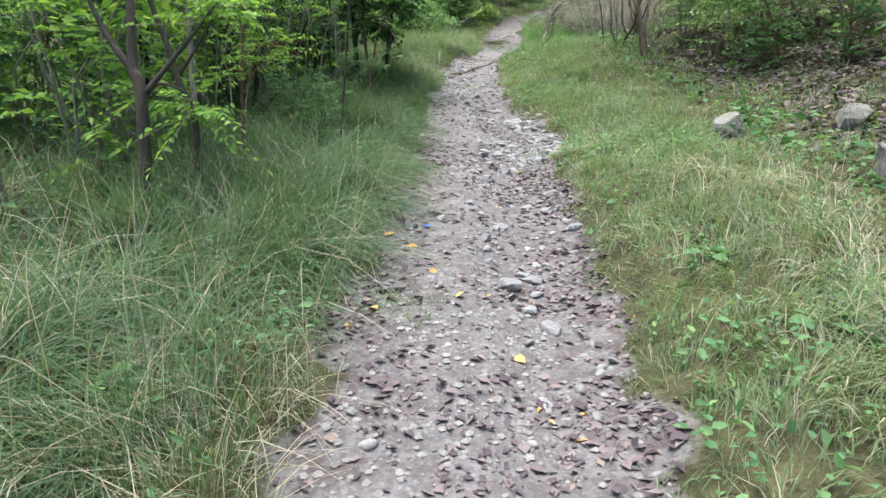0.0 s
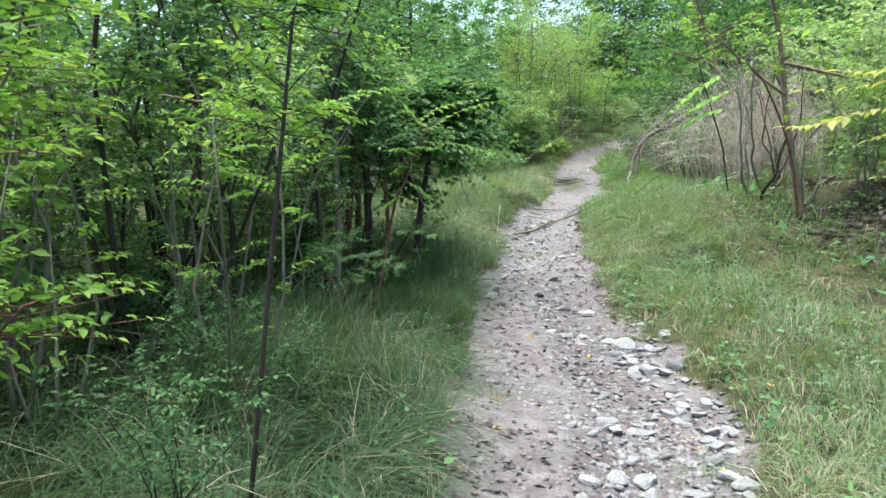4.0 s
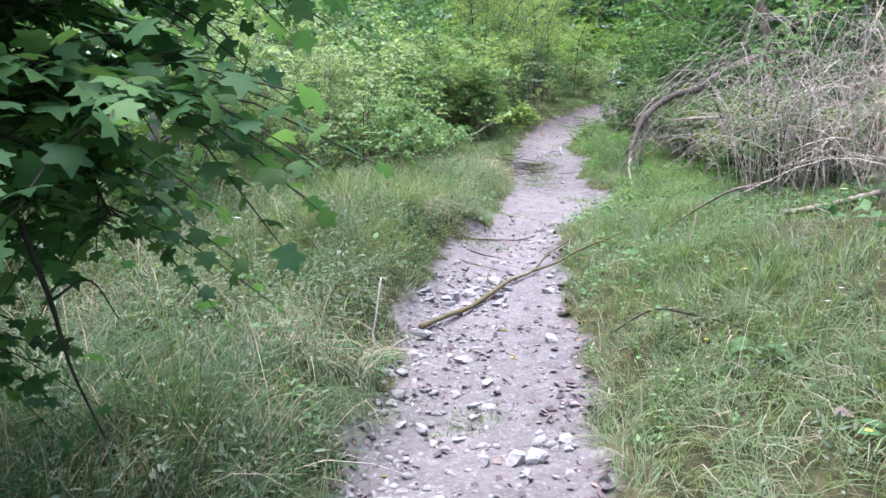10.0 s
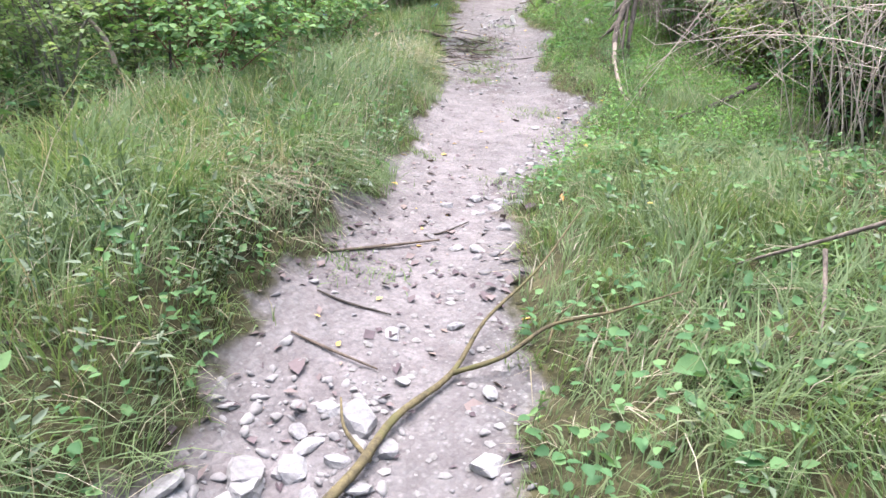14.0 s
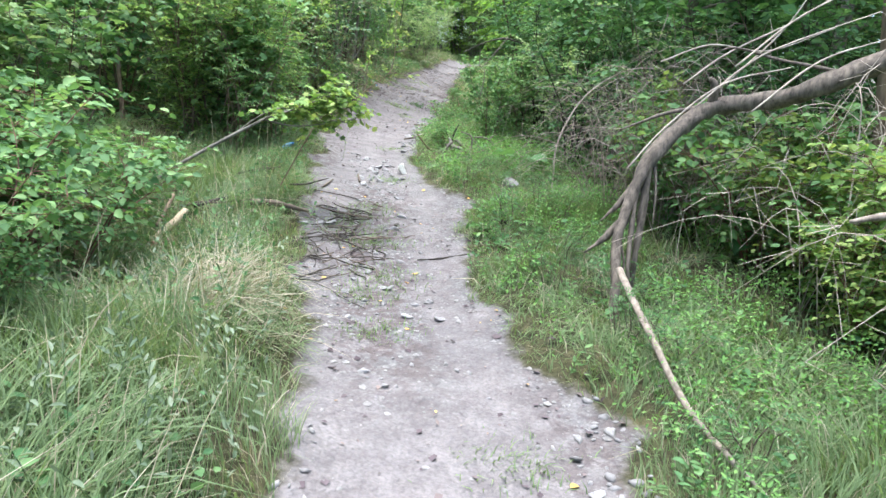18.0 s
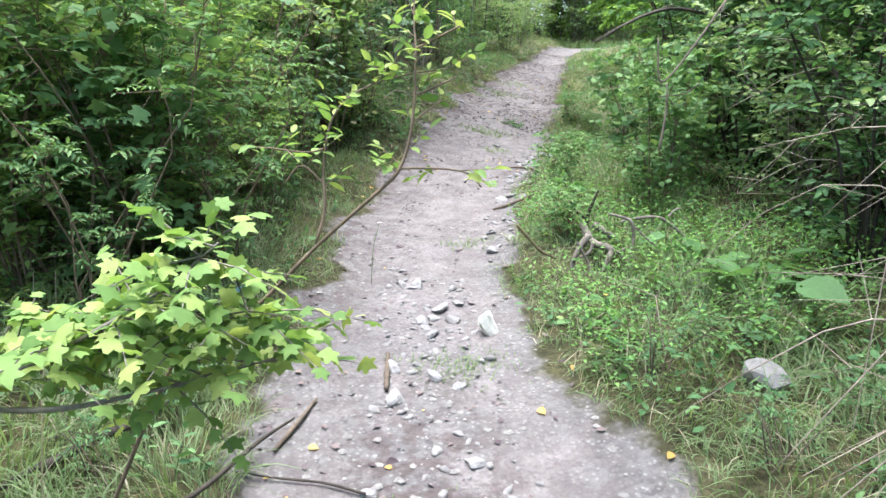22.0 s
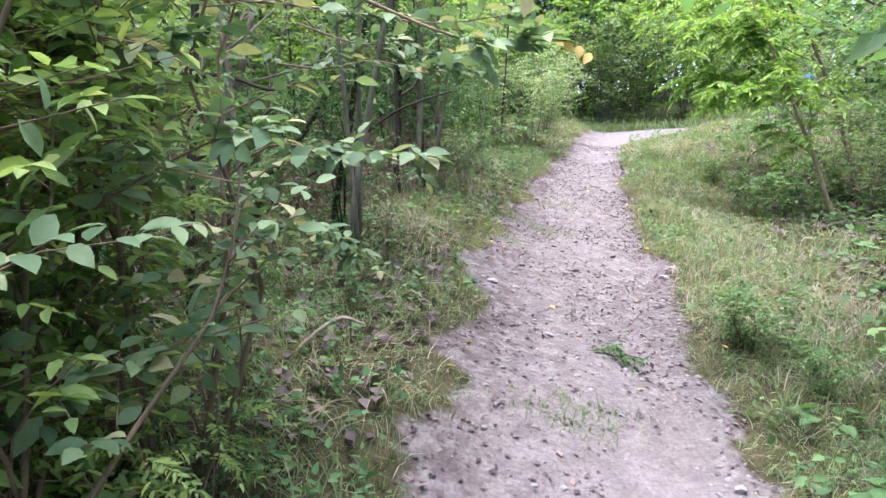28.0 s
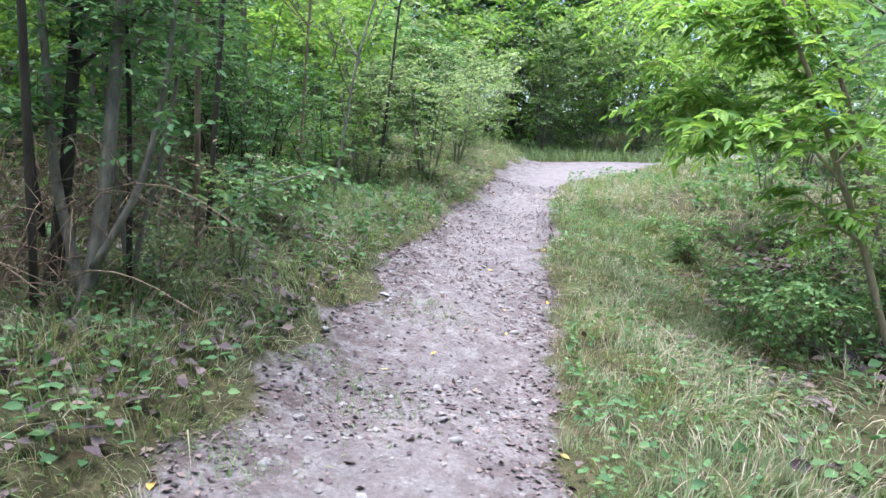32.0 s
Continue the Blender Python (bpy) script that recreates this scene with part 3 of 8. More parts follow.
def strew(rng, y0, y1, a, b, n, s0, s1, clump=.38):
    """Small stones in a stretch of the way, sunk in the dirt."""
    y = rng.uniform(y0, y1, n)
    u = rng.uniform(a, b, n)
    x = np.interp(y, EY, EL) * (1 - u) + np.interp(y, EY, ER) * u
    keep = vnoise(x, y, .42, 23) > clump
    x, y = x[keep], y[keep]
    size = s0 + (s1 - s0) * rng.random(len(x)) ** 2.0
    rot, k, tip = rng.uniform(0, 6.28, len(x)), rng.integers(0, 8, len(x)), rng.normal(0, .25, (len(x), 2))
    z = height(x, y) + size * rng.uniform(-.2, .06, len(x))
    for i in range(len(x)):
        p, f = CHIPS[k[i]]
        p = p * size[i] * .5
        c, q = np.cos(rot[i]), np.sin(rot[i])
        P = np.stack([p[:, 0] * c - p[:, 1] * q + x[i], p[:, 0] * q + p[:, 1] * c + y[i], p[:, 2] + p[:, 0] * tip[i, 0] + p[:, 1] * tip[i, 1] + z[i]], -1)
        SMALL.add(P, f)


def pebble_at(rng, x, y, size):
    """One small stone, half sunk."""
    p, f = CHIPS[int(rng.integers(8)) // 4 * 4]
    p = p * size * .55
    a = rng.uniform(0, 6.28)
    c, q = np.cos(a), np.sin(a)
    SMALL.add(np.stack([p[:, 0] * c - p[:, 1] * q + x, p[:, 0] * q + p[:, 1] * c + y, p[:, 2] + hz(x, y) + size * .05], -1), f)


def strew_all():
    rng = np.random.default_rng(7)
    for row in ((-.2, 6.2, .05, 1.0, 330, .014, .05, .34), (1.2, 6.2, .52, 1.0, 260, .03, .085, .3), (6.0, 10, .40, 1.02, 900, .022, .09, .26), (6.0, 10, .0, .4, 60, .02, .05), (10, 12, .1, .95, 230, .025, .09), (11.4, 14.3, .0, .6, 900, .014, .075, .28), (11.7, 14.3, .5, 1, 150, .014, .05), (14.3, 18.6, .0, .12, 60, .02, .06), (14.3, 16, .55, .95, 50, .02, .06), (15.6, 18.8, .74, 1.03, 200, .02, .08),
                (18.8, 22.2, .0, .5, 120, .02, .06), (22.0, 23.9, .35, .8, 170, .02, .085), (24, 27.8, .85, 1.03, 150, .025, .09), (28, 38, .0, 1, 330, .018, .05)):
        strew(rng, *row)


strew_all()


def scatter_stones():
    rng = np.random.default_rng(5)
    # along, from, to, share of the width from, to, how many, least and greatest size
    for y0, y1, a, b, n, s0, s1 in ((1.2, 6.2, .45, 1.0, 150, .035, .14), (.6, 6.0, .05, .5, 40, .03, .10), (6.2, 9.9, .48, 1.02, 270, .035, .14), (9.7, 12, .1, .95, 110, .03, .15), (11.4, 14.2, .0, .55, 190, .03, .11), (12, 14.3, .5, .95, 30, .03, .09),
                                   (14.3, 16.0, .05, .95, 40, .03, .09), (15.6, 18.8, .66, 1.02, 90, .03, .11), (18.8, 22.2, .25, .75, 100, .03, .10), (22.2, 24.2, .3, .75, 60, .03, .12), (24, 27.6, .84, 1.03, 90, .03, .14), (28, 37, .0, 1, 90, .03, .09)):
        for _ in range(n):
            y = rng.uniform(y0, y1)
            u = rng.uniform(a, b)
            x = np.interp(y, EY, EL) * (1 - u) + np.interp(y, EY, ER) * u
            size = s0 + (s1 - s0) * rng.random() ** 2.0
            if vnoise(x, y, .5, 22) < .36:
                continue
            if size > .072:
                stone(x, y, size, rng.integers(10), rng.uniform(0, 6.3), sink=rng.uniform(.3, .62), tilt=rng.normal(0, .2))
            else:
                pebble_at(rng, x, y, size)
    big = (("half-buried weathered boulder in short grass", 2.72, 6.62, .36, 4), ("low grey rock in dry grass", 3.5, 5.95, .34, 2), ("grey rock half hidden in dry grass", 2.95, 4.45, .38, 5), ("small grey rock in grass", 2.95, 5.5, .16, 6))
    for label, x, y, s, k in big:
        rock = stone(x, y, s * 1.12, k, 1.1 * k, label, "boulder", "boulders in the grass", -.1, .12)
        rock.data = BOULDERS[k % 2]
        rock.matrix_basis = rock.matrix_basis @ Matrix.Diagonal((1, 1, 1.25, 1))
    for x, y, s, k in ((1.16, 7.33, .17, 0), (1.81, 9.27, .13, 3), (.76, 9.76, .17, 7), (.35, 13.84, .17, 1), (.17, 13.16, .15, 9), (.2, 13.71, .10, 8), (.94, 13.03, .12, 4), (1.45, 16.0, .11, 6), (.85, 8.49, .14, 2), (1.23, 8.85, .14, 5),
                       (.64, 11.82, .14, 1), (.75, 9.78, .15, 4), (.18, 13.2, .14, 0), (.37, 13.61, .12, 7), (2.26, 23.4, .11, 3), (2.16, 23.45, .10, 6), (2.2, 23.55, .12, 8), (.67, 14.09, .16, 3), (.74, 13.97, .13, 5), (1.03, 13.89, .15, 2), (.51, 14.02, .12, 6), (.16, 13.81, .14, 8), (.35, 13.89, .19, 5), (.48, 13.92, .13, 4), (.92, 8.88, .22, 7), (1.24, 8.9, .14, 2), (1.1, 8.69, .12, 3), (.82, 9.09, .13, 5), (.85, 8.67, .13, 9), (.93, 8.6, .12, 6), (1.09, 8.25, .14, 8), (.33, 3.39, .19, 5), (.49, 3.0, .14, 3), (.46, 3.38, .10, 6), (.39, 3.18, .10, 7), (1.26, 21.21, .12, 2), (1.39, 21.24, .11, 4), (1.47, 21.27, .11, 8), (2.12, 21.69, .09, 9), (1.98, 21.28, .12, 5), (4.74, 30.44, .13, 6), (3.64, 26.75, .16, 1), (3.6, 26.95, .14, 7), (3.25, 27.45, .12, 2), (5.3, 31.85, .12, 5)):
        stone(x, y, s, k, k * 1.7, "large pale limestone on the dirt footpath", sink=.42, tilt=.3 * math.sin(7 * x + 3 * y))
    white = stone(2.39, 23.21, .16, 4, .4, "pointed white stone standing on the footpath", sink=-.15, tilt=1.2)
    other = stone(3.37, 22.44, .23, 7, 2.0, "pale rounded stone in green grass beside the footpath", group="boulders in the grass", sink=.05)
    other.matrix_basis = other.matrix_basis @ Matrix.Diagonal((.9, 1.1, 1.3, 1))
    white.data = white_mesh()


scatter_stones()
tagged(new("small_stones", SMALL.mesh("small_stones", [CHIP])), "small pale stones scattered over the footpath", "stones", kind="stuff")


def pebbles():
    """Loose gravel of the way."""
    rng = np.random.default_rng(6)
    n = 44000
    y = np.where(rng.random(n) < .4, rng.uniform(-.3, 9, n), rng.uniform(-.3, 41, n))
    u = rng.random(n)
    x = np.interp(y, EY, EL) * (1 - u) + np.interp(y, EY, ER) * u
    want = .05 + 1.1 * smooth(.3, .75, vnoise(x, y, .5, 21)) * np.interp(y, [0, 6, 10, 14, 15, 18, 20, 23, 24.5, 28, 30, 38], [.35, .45, .8, .7, .2, .15, .35, .4, .15, .15, .5, .5])
    keep = (rng.random(n) < want) & (inside(x, y) > -.02)
    x, y = x[keep], y[keep]
    n = len(x)
    z = height(x, y)
    s = .004 + .018 * rng.random(n) ** 2.8
    base = np.array([(1, 0, 0), (.3, .95, .1), (-.8, .6, -.05), (-.85, -.55, .1), (.25, -1, 0), (.1, .05, .75)])
    tri = np.array([(0, 1, 5), (1, 2, 5), (2, 3, 5), (3, 4, 5), (4, 0, 5)])
    a = rng.uniform(0, 6.3, n)
    c, sn = np.cos(a), np.sin(a)
    B = base[None] * rng.uniform(.65, 1.25, (n, 6, 3)) * s[:, None, None]
    V = np.stack([B[..., 0] * c[:, None] - B[..., 1] * sn[:, None] + x[:, None], B[..., 0] * sn[:, None] + B[..., 1] * c[:, None] + y[:, None], B[..., 2] * .8 + z[:, None] + .05 * s[:, None]], -1)
    T = (np.arange(n)[:, None, None] * 6 + tri[None]).reshape(-1, 3)
    tagged(new("gravel", mesh_np("gravel", V.reshape(-1, 3), T, None, [PEBBLE], False)), "loose pale gravel scattered over the dirt footpath", "gravel", kind="stuff")


pebbles()


# ---- grass ----
def blades(name, x, y, tall, width, lean, mat, label, seed, bias=(0, 0), segs=2):
    """Bent tapering blades of grass, each of segs pieces."""
    rng = np.random.default_rng(seed)
    n = len(x)
    z = height(x, y) - .01
    a = 14 * vnoise(x, y, .55, 35) + 5 * vnoise(x, y, .17, 36) + rng.normal(0, .8, n)
    d = unit(np.stack([np.cos(a) + bias[0], np.sin(a) + bias[1]], -1))
    sd = np.stack([-d[:, 1], d[:, 0]], -1)
    h = tall * rng.uniform(.5, 1.3, n)
    k = np.clip(lean * rng.uniform(.4, 1.65, n), 0, 1.55)
    w = width * rng.uniform(.6, 1.35, n) * .5
    curl = rng.normal(0, .16, n) * h
    face = unit(np.stack([sd[:, 0], sd[:, 1], rng.normal(0, .35, n)], -1))
    rings = []
    for i in range(segs + 1):
        t = i / segs
        out, side = h * k * t ** 1.7, curl * t * t
        p = np.stack([x + d[:, 0] * out + sd[:, 0] * side, y + d[:, 1] * out + sd[:, 1] * side, z + h * (t - .42 * k * k * t ** 2.3)], -1)
        if i < segs:
            half = face * (w * (1, .92, .72, .5)[i] if segs > 2 else w * (1, .85)[i])[:, None]
            rings += [p - half, p + half]
        else:
            rings.append(p)
    m = 2 * segs + 1
    V = np.stack(rings, 1).reshape(-1, 3)
    b = np.arange(n)[:, None] * m
    Q = np.concatenate([b + np.array([[2 * i, 2 * i + 1, 2 * i + 3, 2 * i + 2]]) for i in range(segs - 1)])
    tagged(new(name, mesh_np(name, V, b + np.array([[m - 3, m - 2, m - 1]]), Q, [mat], True)), label, "grass", kind="stuff")


def grow_grass():
    rng = np.random.default_rng(9)
    total = 520000
    y = rng.uniform(-.6, 42, total)
    side = rng.random(total) < .52
    d = np.where(rng.random(total) < .62, rng.uniform(-.10, 1.3, total), rng.uniform(1.0, 4.6, total))
    x = np.where(side, np.interp(y, EY, EL) - d, np.interp(y, EY, ER) + d)
    ins = inside(x, y)
    clump = vnoise(x, y, .22, 31) * .6 + vnoise(x, y, .9, 32) * .4
    dens_l = np.interp(y, [0, 12, 18, 23, 24.5, 28, 29.5, 42], [1, 1, .95, .8, .6, .5, .45, .6])
    dens_r = np.interp(y, [0, 6, 9, 16, 23, 25, 28, 42], [.72, .7, .9, 1, .95, .65, .7, .7])
    dens_r = dens_r * (1 - .85 * smooth(2.2, 2.9, d) * (y > 4.5) * (y < 13))
    want = np.where(side, dens_l, dens_r) * np.clip(.25 + 1.5 * clump - .35, .3, 1)
    keep = (rng.random(total) < want) & (ins < np.where(clump > .62, .05, -.015))
    x, y, side, d, clump = x[keep], y[keep], side[keep], d[keep], clump[keep]
    n = len(x)
    tl = np.interp(y, [0, 3, 11, 12.5, 18, 20, 23, 25, 29, 36, 42], [.30, .42, .46, .25, .28, .24, .22, .14, .13, .18, .24])
    tr = np.interp(y, [0, 7, 12, 17, 23, 27, 30, 36, 39, 42], [.15, .13, .17, .17, .17, .16, .17, .16, .07, .08])
    tall = np.where(side, tl, tr) * (.55 + .9 * clump) * np.interp(d, [-.1, .05, .5], [.35, .55, 1])
    r = rng.random(n)
    dry_share = np.where(side, np.interp(y, [0, 2, 4.5, 5.5, 9, 12, 15, 19, 25, 30, 42], [.36, .34, .24, .12, .08, .2, .14, .12, .1, .5, .5]), np.interp(y, [0, 5, 9, 15, 24, 28, 42], [.36, .27, .17, .14, .09, .46, .46]))
    dry = r < dry_share * (.4 + 1.2 * vnoise(x, y, 1.1, 33))
    # left grass up to here takes the darker colour with shade mixed in
    in_shade = side & (y + 2.4 * vnoise(x, y, .8, 34) < 14.2)
    dark = in_shade & ~dry
    bright = ~in_shade & ~dry
    wide = (.0036 + .0026 * np.clip(d, 0, 3.5)) * np.interp(y, [0, 30, 42], [1, 1.1, 1.5])
    mat_down = .55 + .95 * smooth(.25, .75, vnoise(x, y, .75, 39))
    near = d < 1.1
    blades("left_grass", x[dark], y[dark], tall[dark] * 1.1, wide[dark], 1.15 * mat_down[dark], GRASS_SHADED, "tall soft drooping green grass beside the footpath", 41, (.25, -.1), 4)
    for name, pick, segs, seed in (("near_grass", bright & near, 3, 42), ("right_grass", bright & ~near, 2, 48)):
        blades(name, x[pick], y[pick], tall[pick] * 1.08, wide[pick], .95 * mat_down[pick], GRASS, "short bright green grass beside the footpath", seed, (0, 0), segs)
    blades("dry_grass", x[dry], y[dry], tall[dry] * 1.15, wide[dry] * .7, 1.2 * mat_down[dry], DRY, "dry straw-coloured grass among green grass", 43, (0, 0), 3)
    # thick short growth along both edges
    m = 90000
    ey = rng.uniform(-.6, 40, m)
    ed = rng.uniform(-.06, 1.5, m)
    el = rng.random(m) < .5
    ex = np.where(el, np.interp(ey, EY, EL) - ed, np.interp(ey, EY, ER) + ed)
    ok = inside(ex, ey) < -.01
    ex, ey, ed = ex[ok], ey[ok], ed[ok]
    blades("verge_grass", ex, ey, np.interp(ed, [0, .3, 1], [.06, .12, .15]) * (.5 + vnoise(ex, ey, .3, 37)) * np.interp(ey, [0, 11, 12, 18, 20, 36, 39], [1, 1, 1.5, 1.5, 1, 1, .6]), .0058, .85, GRASS, "thick short green grass along the edges of the footpath", 46)
    m = 16000
    ey = rng.uniform(-.6, 40, m)
    ed = rng.uniform(0, 1.8, m)
    ex = np.where(rng.random(m) < .4, np.interp(ey, EY, EL) - ed, np.interp(ey, EY, ER) + ed)
    ok = (inside(ex, ey) < -.02) & (vnoise(ex, ey, .5, 38) > .42)
    blades("verge_straw", ex[ok], ey[ok], .16, .0055, 1.1, DRY, "short dry straw lying in the grass along the footpath", 47)
    # the far verge behind the crossing way
    m = 17000
    fx = rng.uniform(-4, 22, m)
    fy = 42.3 + .16 * (fx - 9) + rng.random(m) ** 1.3 * 6
    ok = inside(fx, fy) < -.03
    blades("far_grass", fx[ok], fy[ok], .34, .016, .7, GRASS, "rough green grass behind the crossing path", 45)
    # the open slope beside the start
    m = 26000
    fx, fy = rng.uniform(-10, -2.6, m), rng.uniform(-1, 10, m)
    ok = vnoise(fx, fy, .5, 40) > .3
    blades("slope_grass", fx[ok], fy[ok], .36, .009, 1.0, DRY, "pale dry grass on the open slope", 49)
    # seed stalks
    n = 1500
    y = rng.uniform(0, 22, n)
    d = rng.uniform(.05, 2.6, n)
    x = np.where(rng.random(n) < .75, np.interp(y, EY, EL) - d, np.interp(y, EY, ER) + d * 1.2)
    lit = ~((x < np.interp(y, EY, EL)) & (y > 5) & (y < 10.5))
    x, y = x[lit], y[lit]
    blades("seed_stalks", x, y, np.where(x < np.interp(y, EY, EL), .62, .34), .0032, .5, DRY, "thin pale seed stalks standing in the grass", 44, (0, 0), 3)


grow_grass()


def low_herbs():
    """Small broad-leaved weeds between the grass."""
    rng = np.random.default_rng(12)
    pile = Pile()
    n = 11000
    y = rng.uniform(0, 40, n)
    right = rng.random(n) < .6
    d = rng.uniform(0, 2.6, n) ** 1.2
    x = np.where(right, np.interp(y, EY, ER) + d, np.interp(y, EY, EL) - d)
    keep = (vnoise(x, y, .7, 51) > .48) & (inside(x, y) < -.02)
    x, y = x[keep], y[keep]
    far_y, far_d = rng.uniform(-2, 50, 8000), rng.uniform(1.8, 7, 8000)
    far_x = np.where(rng.random(8000) < .5, np.interp(far_y, EY, ER) + far_d, np.interp(far_y, EY, EL) - far_d)
    open_ground = (inside(far_x, far_y) < -.2) & ~((far_x > np.interp(far_y, EY, ER) + 2.3) & (far_y > 4) & (far_y < 13))
    far_x, far_y = far_x[open_ground], far_y[open_ground]
    x, y = np.concatenate([x, far_x]), np.concatenate([y, far_y])
    size = np.concatenate([np.ones(len(x) - len(far_x)), np.full(len(far_x), 2.6)])
    per = 4
    K = len(x)
    P = np.repeat(np.stack([x, y, height(x, y)], -1), per, 0)
    P[:, 2] += rng.uniform(.03, .16, len(P))
    P[:, :2] += rng.normal(0, .035, (len(P), 2))
    D = rng.normal(0, 1, (len(P), 3))
    D[:, 2] = np.abs(D[:, 2]) * .3
    N = np.array([0, 0, 1.]) + rng.normal(0, .35, (len(P), 3))
    L = rng.uniform(.02, .06, len(P)) * np.repeat(size, per)
    near = np.repeat(size, per) < 2
    pile.add(*leaf_set(P[near], D[near], N[near], L[near], L[near] * .66, "oval"))
    pile.add(*leaf_set(P[~near], D[~near], N[~near], L[~near], L[~near] * .62, "rhomb"))
    tagged(new("low_herbs", pile.mesh("low_herbs", [L_SHRUB])), "small broad-leaved weeds growing among the grass", "weeds", kind="stuff")


low_herbs()


def forbs():
    """Leafy upright weeds standing in the grass."""
    rng = np.random.default_rng(14)
    rows = (("grey_green_weeds", L_MUGWORT, -1, 9.6, 20.5, .05, 2.8, 950, .12, .40, 9, .050, .34, "grey-green feathery weeds standing in the long grass"),
            ("tall_grey_weeds", L_MUGWORT, -1, 10.2, 14.6, .1, 2.4, 900, .18, .46, 10, .046, .32, "tall grey-green weeds crowding the path edge"),
            ("green_weeds", L_SHRUB, -1, 10.4, 24.0, .0, 2.4, 700, .10, .36, 8, .048, .45, "green leafy weeds standing in the long grass"),
            ("shade_weeds", L_SHRUB, -1, 0.2, 10.5, .15, 2.6, 520, .10, .32, 8, .045, .5, "dark green weeds standing in shaded grass"),
            ("verge_weeds", L_BRAMBLE, 1, 1.0, 24.5, .0, 2.6, 1300, .06, .26, 8, .042, .45, "bright green leafy weeds in the short grass"),
            ("bank_weeds", L_MUGWORT, 1, .5, 16.0, .4, 3.4, 500, .10, .30, 8, .045, .36, "grey-green weeds in dry grass on the bank"),
            ("thicket_weeds", L_SHRUB, -1, 24.0, 37.0, .05, 1.5, 520, .06, .24, 7, .050, .55, "small leafy weeds along the thicket's edge"),
            ("upper_verge_weeds", L_BRAMBLE, 1, 24.5, 38.0, .05, 2.8, 520, .06, .22, 7, .045, .5, "small leafy weeds in the grass near the bend"))
    for name, mat, side, y0, y1, d0, d1, n, h0, h1, per, leaf, ratio, label in rows:
        y, d = rng.uniform(y0, y1, n), d0 + (d1 - d0) * rng.random(n) ** 1.3
        x = np.interp(y, EY, EL) - d if side < 0 else np.interp(y, EY, ER) + d
        ok = (vnoise(x, y, .6, 15 + len(name)) > .38) & (inside(x, y) < -.03)
        x, y = x[ok], y[ok]
        leaves, wood = Pile(), Pile()
        way = np.stack([rng.normal(0, .3, len(x)), rng.normal(0, .3, len(x)), np.ones(len(x))], -1)
        sprays(rng, leaves, wood, np.stack([x, y, height(x, y)], -1), way, rng.uniform(h0, h1, len(x)), per, leaf, ratio, "oval", .06, False, .0022, .9, 1.0)
        root = tagged(new(name, leaves.mesh(name, [mat])), label, "weeds", kind="stuff")
        tagged(part_mesh("stalks", wood.mesh("stalks", [GRASS_SHADED]), root), kind="stuff")


forbs()


def litter():
    rng = np.random.default_rng(13)
    for name, n, mat, size, label in (("leaf_litter", 60000, L_DEAD, .042, "brown dead leaves lying on the footpath"), ("large_dead_leaves", 420, L_DEAD, .062, "large curled brown dead leaves along the footpath"), ("yellow_leaves", 300, L_YELLOW, .05, "yellow fallen leaves scattered on path and grass")):
        y = rng.uniform(0, 38, n)
        u = rng.beta(.55, .55, n) * 1.1 - .05
        x = np.interp(y, EY, EL) * (1 - u) + np.interp(y, EY, ER) * u
        if name == "leaf_litter":
            want = np.interp(y, [0, 5, 7, 12, 16, 19, 22, 24, 28, 30, 33, 36], [1.25, 1.1, .45, .3, .08, .1, .1, .08, .4, .9, 1.1, .8]) * (.2 + .8 * smooth(.3, .6, vnoise(x, y, .45, 61)))
            keep = (rng.random(n) < want) & (inside(x, y) > -.03)
            x, y = x[keep], y[keep]
        else:
            far = rng.random(n) < .4
            x = np.where(far, x + rng.normal(0, 1.2, n), x)
        n = len(x)
        P = np.stack([x, y, height(x, y) + .005 + np.where(inside(x, y) < -.05, .03, 0)], -1)
        D = rng.normal(0, 1, (n, 3)) * np.array([1, 1, .22])
        N = np.array([0, 0, 1.]) + rng.normal(0, .25, (n, 3))
        L = size * rng.uniform(.35, 1.5, n) * np.interp(y, [0, 16, 19], [1, 1, .68])
        pile = Pile()
        pile.add(*leaf_set(P, D, N, L, L * rng.uniform(.35, .9, n), "rhomb" if name == "leaf_litter" else "oval"))
        tagged(new(name, pile.mesh(name, [mat])), label, "leaves", kind="stuff")


litter()


# ---- plants ----
def sample_lines(rng, lines, count, low):
    """Points and ways along several lines, from the share low of each upwards."""
    P, D = [], []
    w = np.array([np.linalg.norm(np.diff(l, axis=0), axis=1).sum() for l in lines])
    pick = rng.choice(len(lines), count, p=w / w.sum())
    for k in pick:
        l = lines[k]
        t = (low + (1 - low) * rng.random() ** .8) * (len(l) - 1.001)
        i = int(t)
        P.append(l[i] + (l[i + 1] - l[i]) * (t - i))
        D.append(l[i + 1] - l[i])
    return np.array(P), unit(np.array(D))


def dress(root, rng, lines, count, tlen, n, leaf, ratio, shape, leafmat, bark, low=.25, rise=.35, droop=.25, opposite=False, thick=.003, follow=.35, flat=.8, spread=.9, name="leaves"):
    P, D = sample_lines(rng, lines, count, low)
    a = rng.uniform(0, 6.283, count)
    way = np.stack([np.cos(a), np.sin(a), rise + rng.normal(0, .35, count)], -1) + D * follow
    leaves, wood = Pile(), Pile()
    sprays(rng, leaves, wood, P, way, tlen * rng.uniform(.5, 1.3, count), n, leaf, ratio, shape, droop, opposite, thick, flat, spread)
    tagged(part_mesh("fine_wood", wood.mesh("fine_wood", [bark]), root), kind="stuff")
    tagged(part_mesh(name, leaves.mesh(name, [leafmat]), root), kind="stuff")


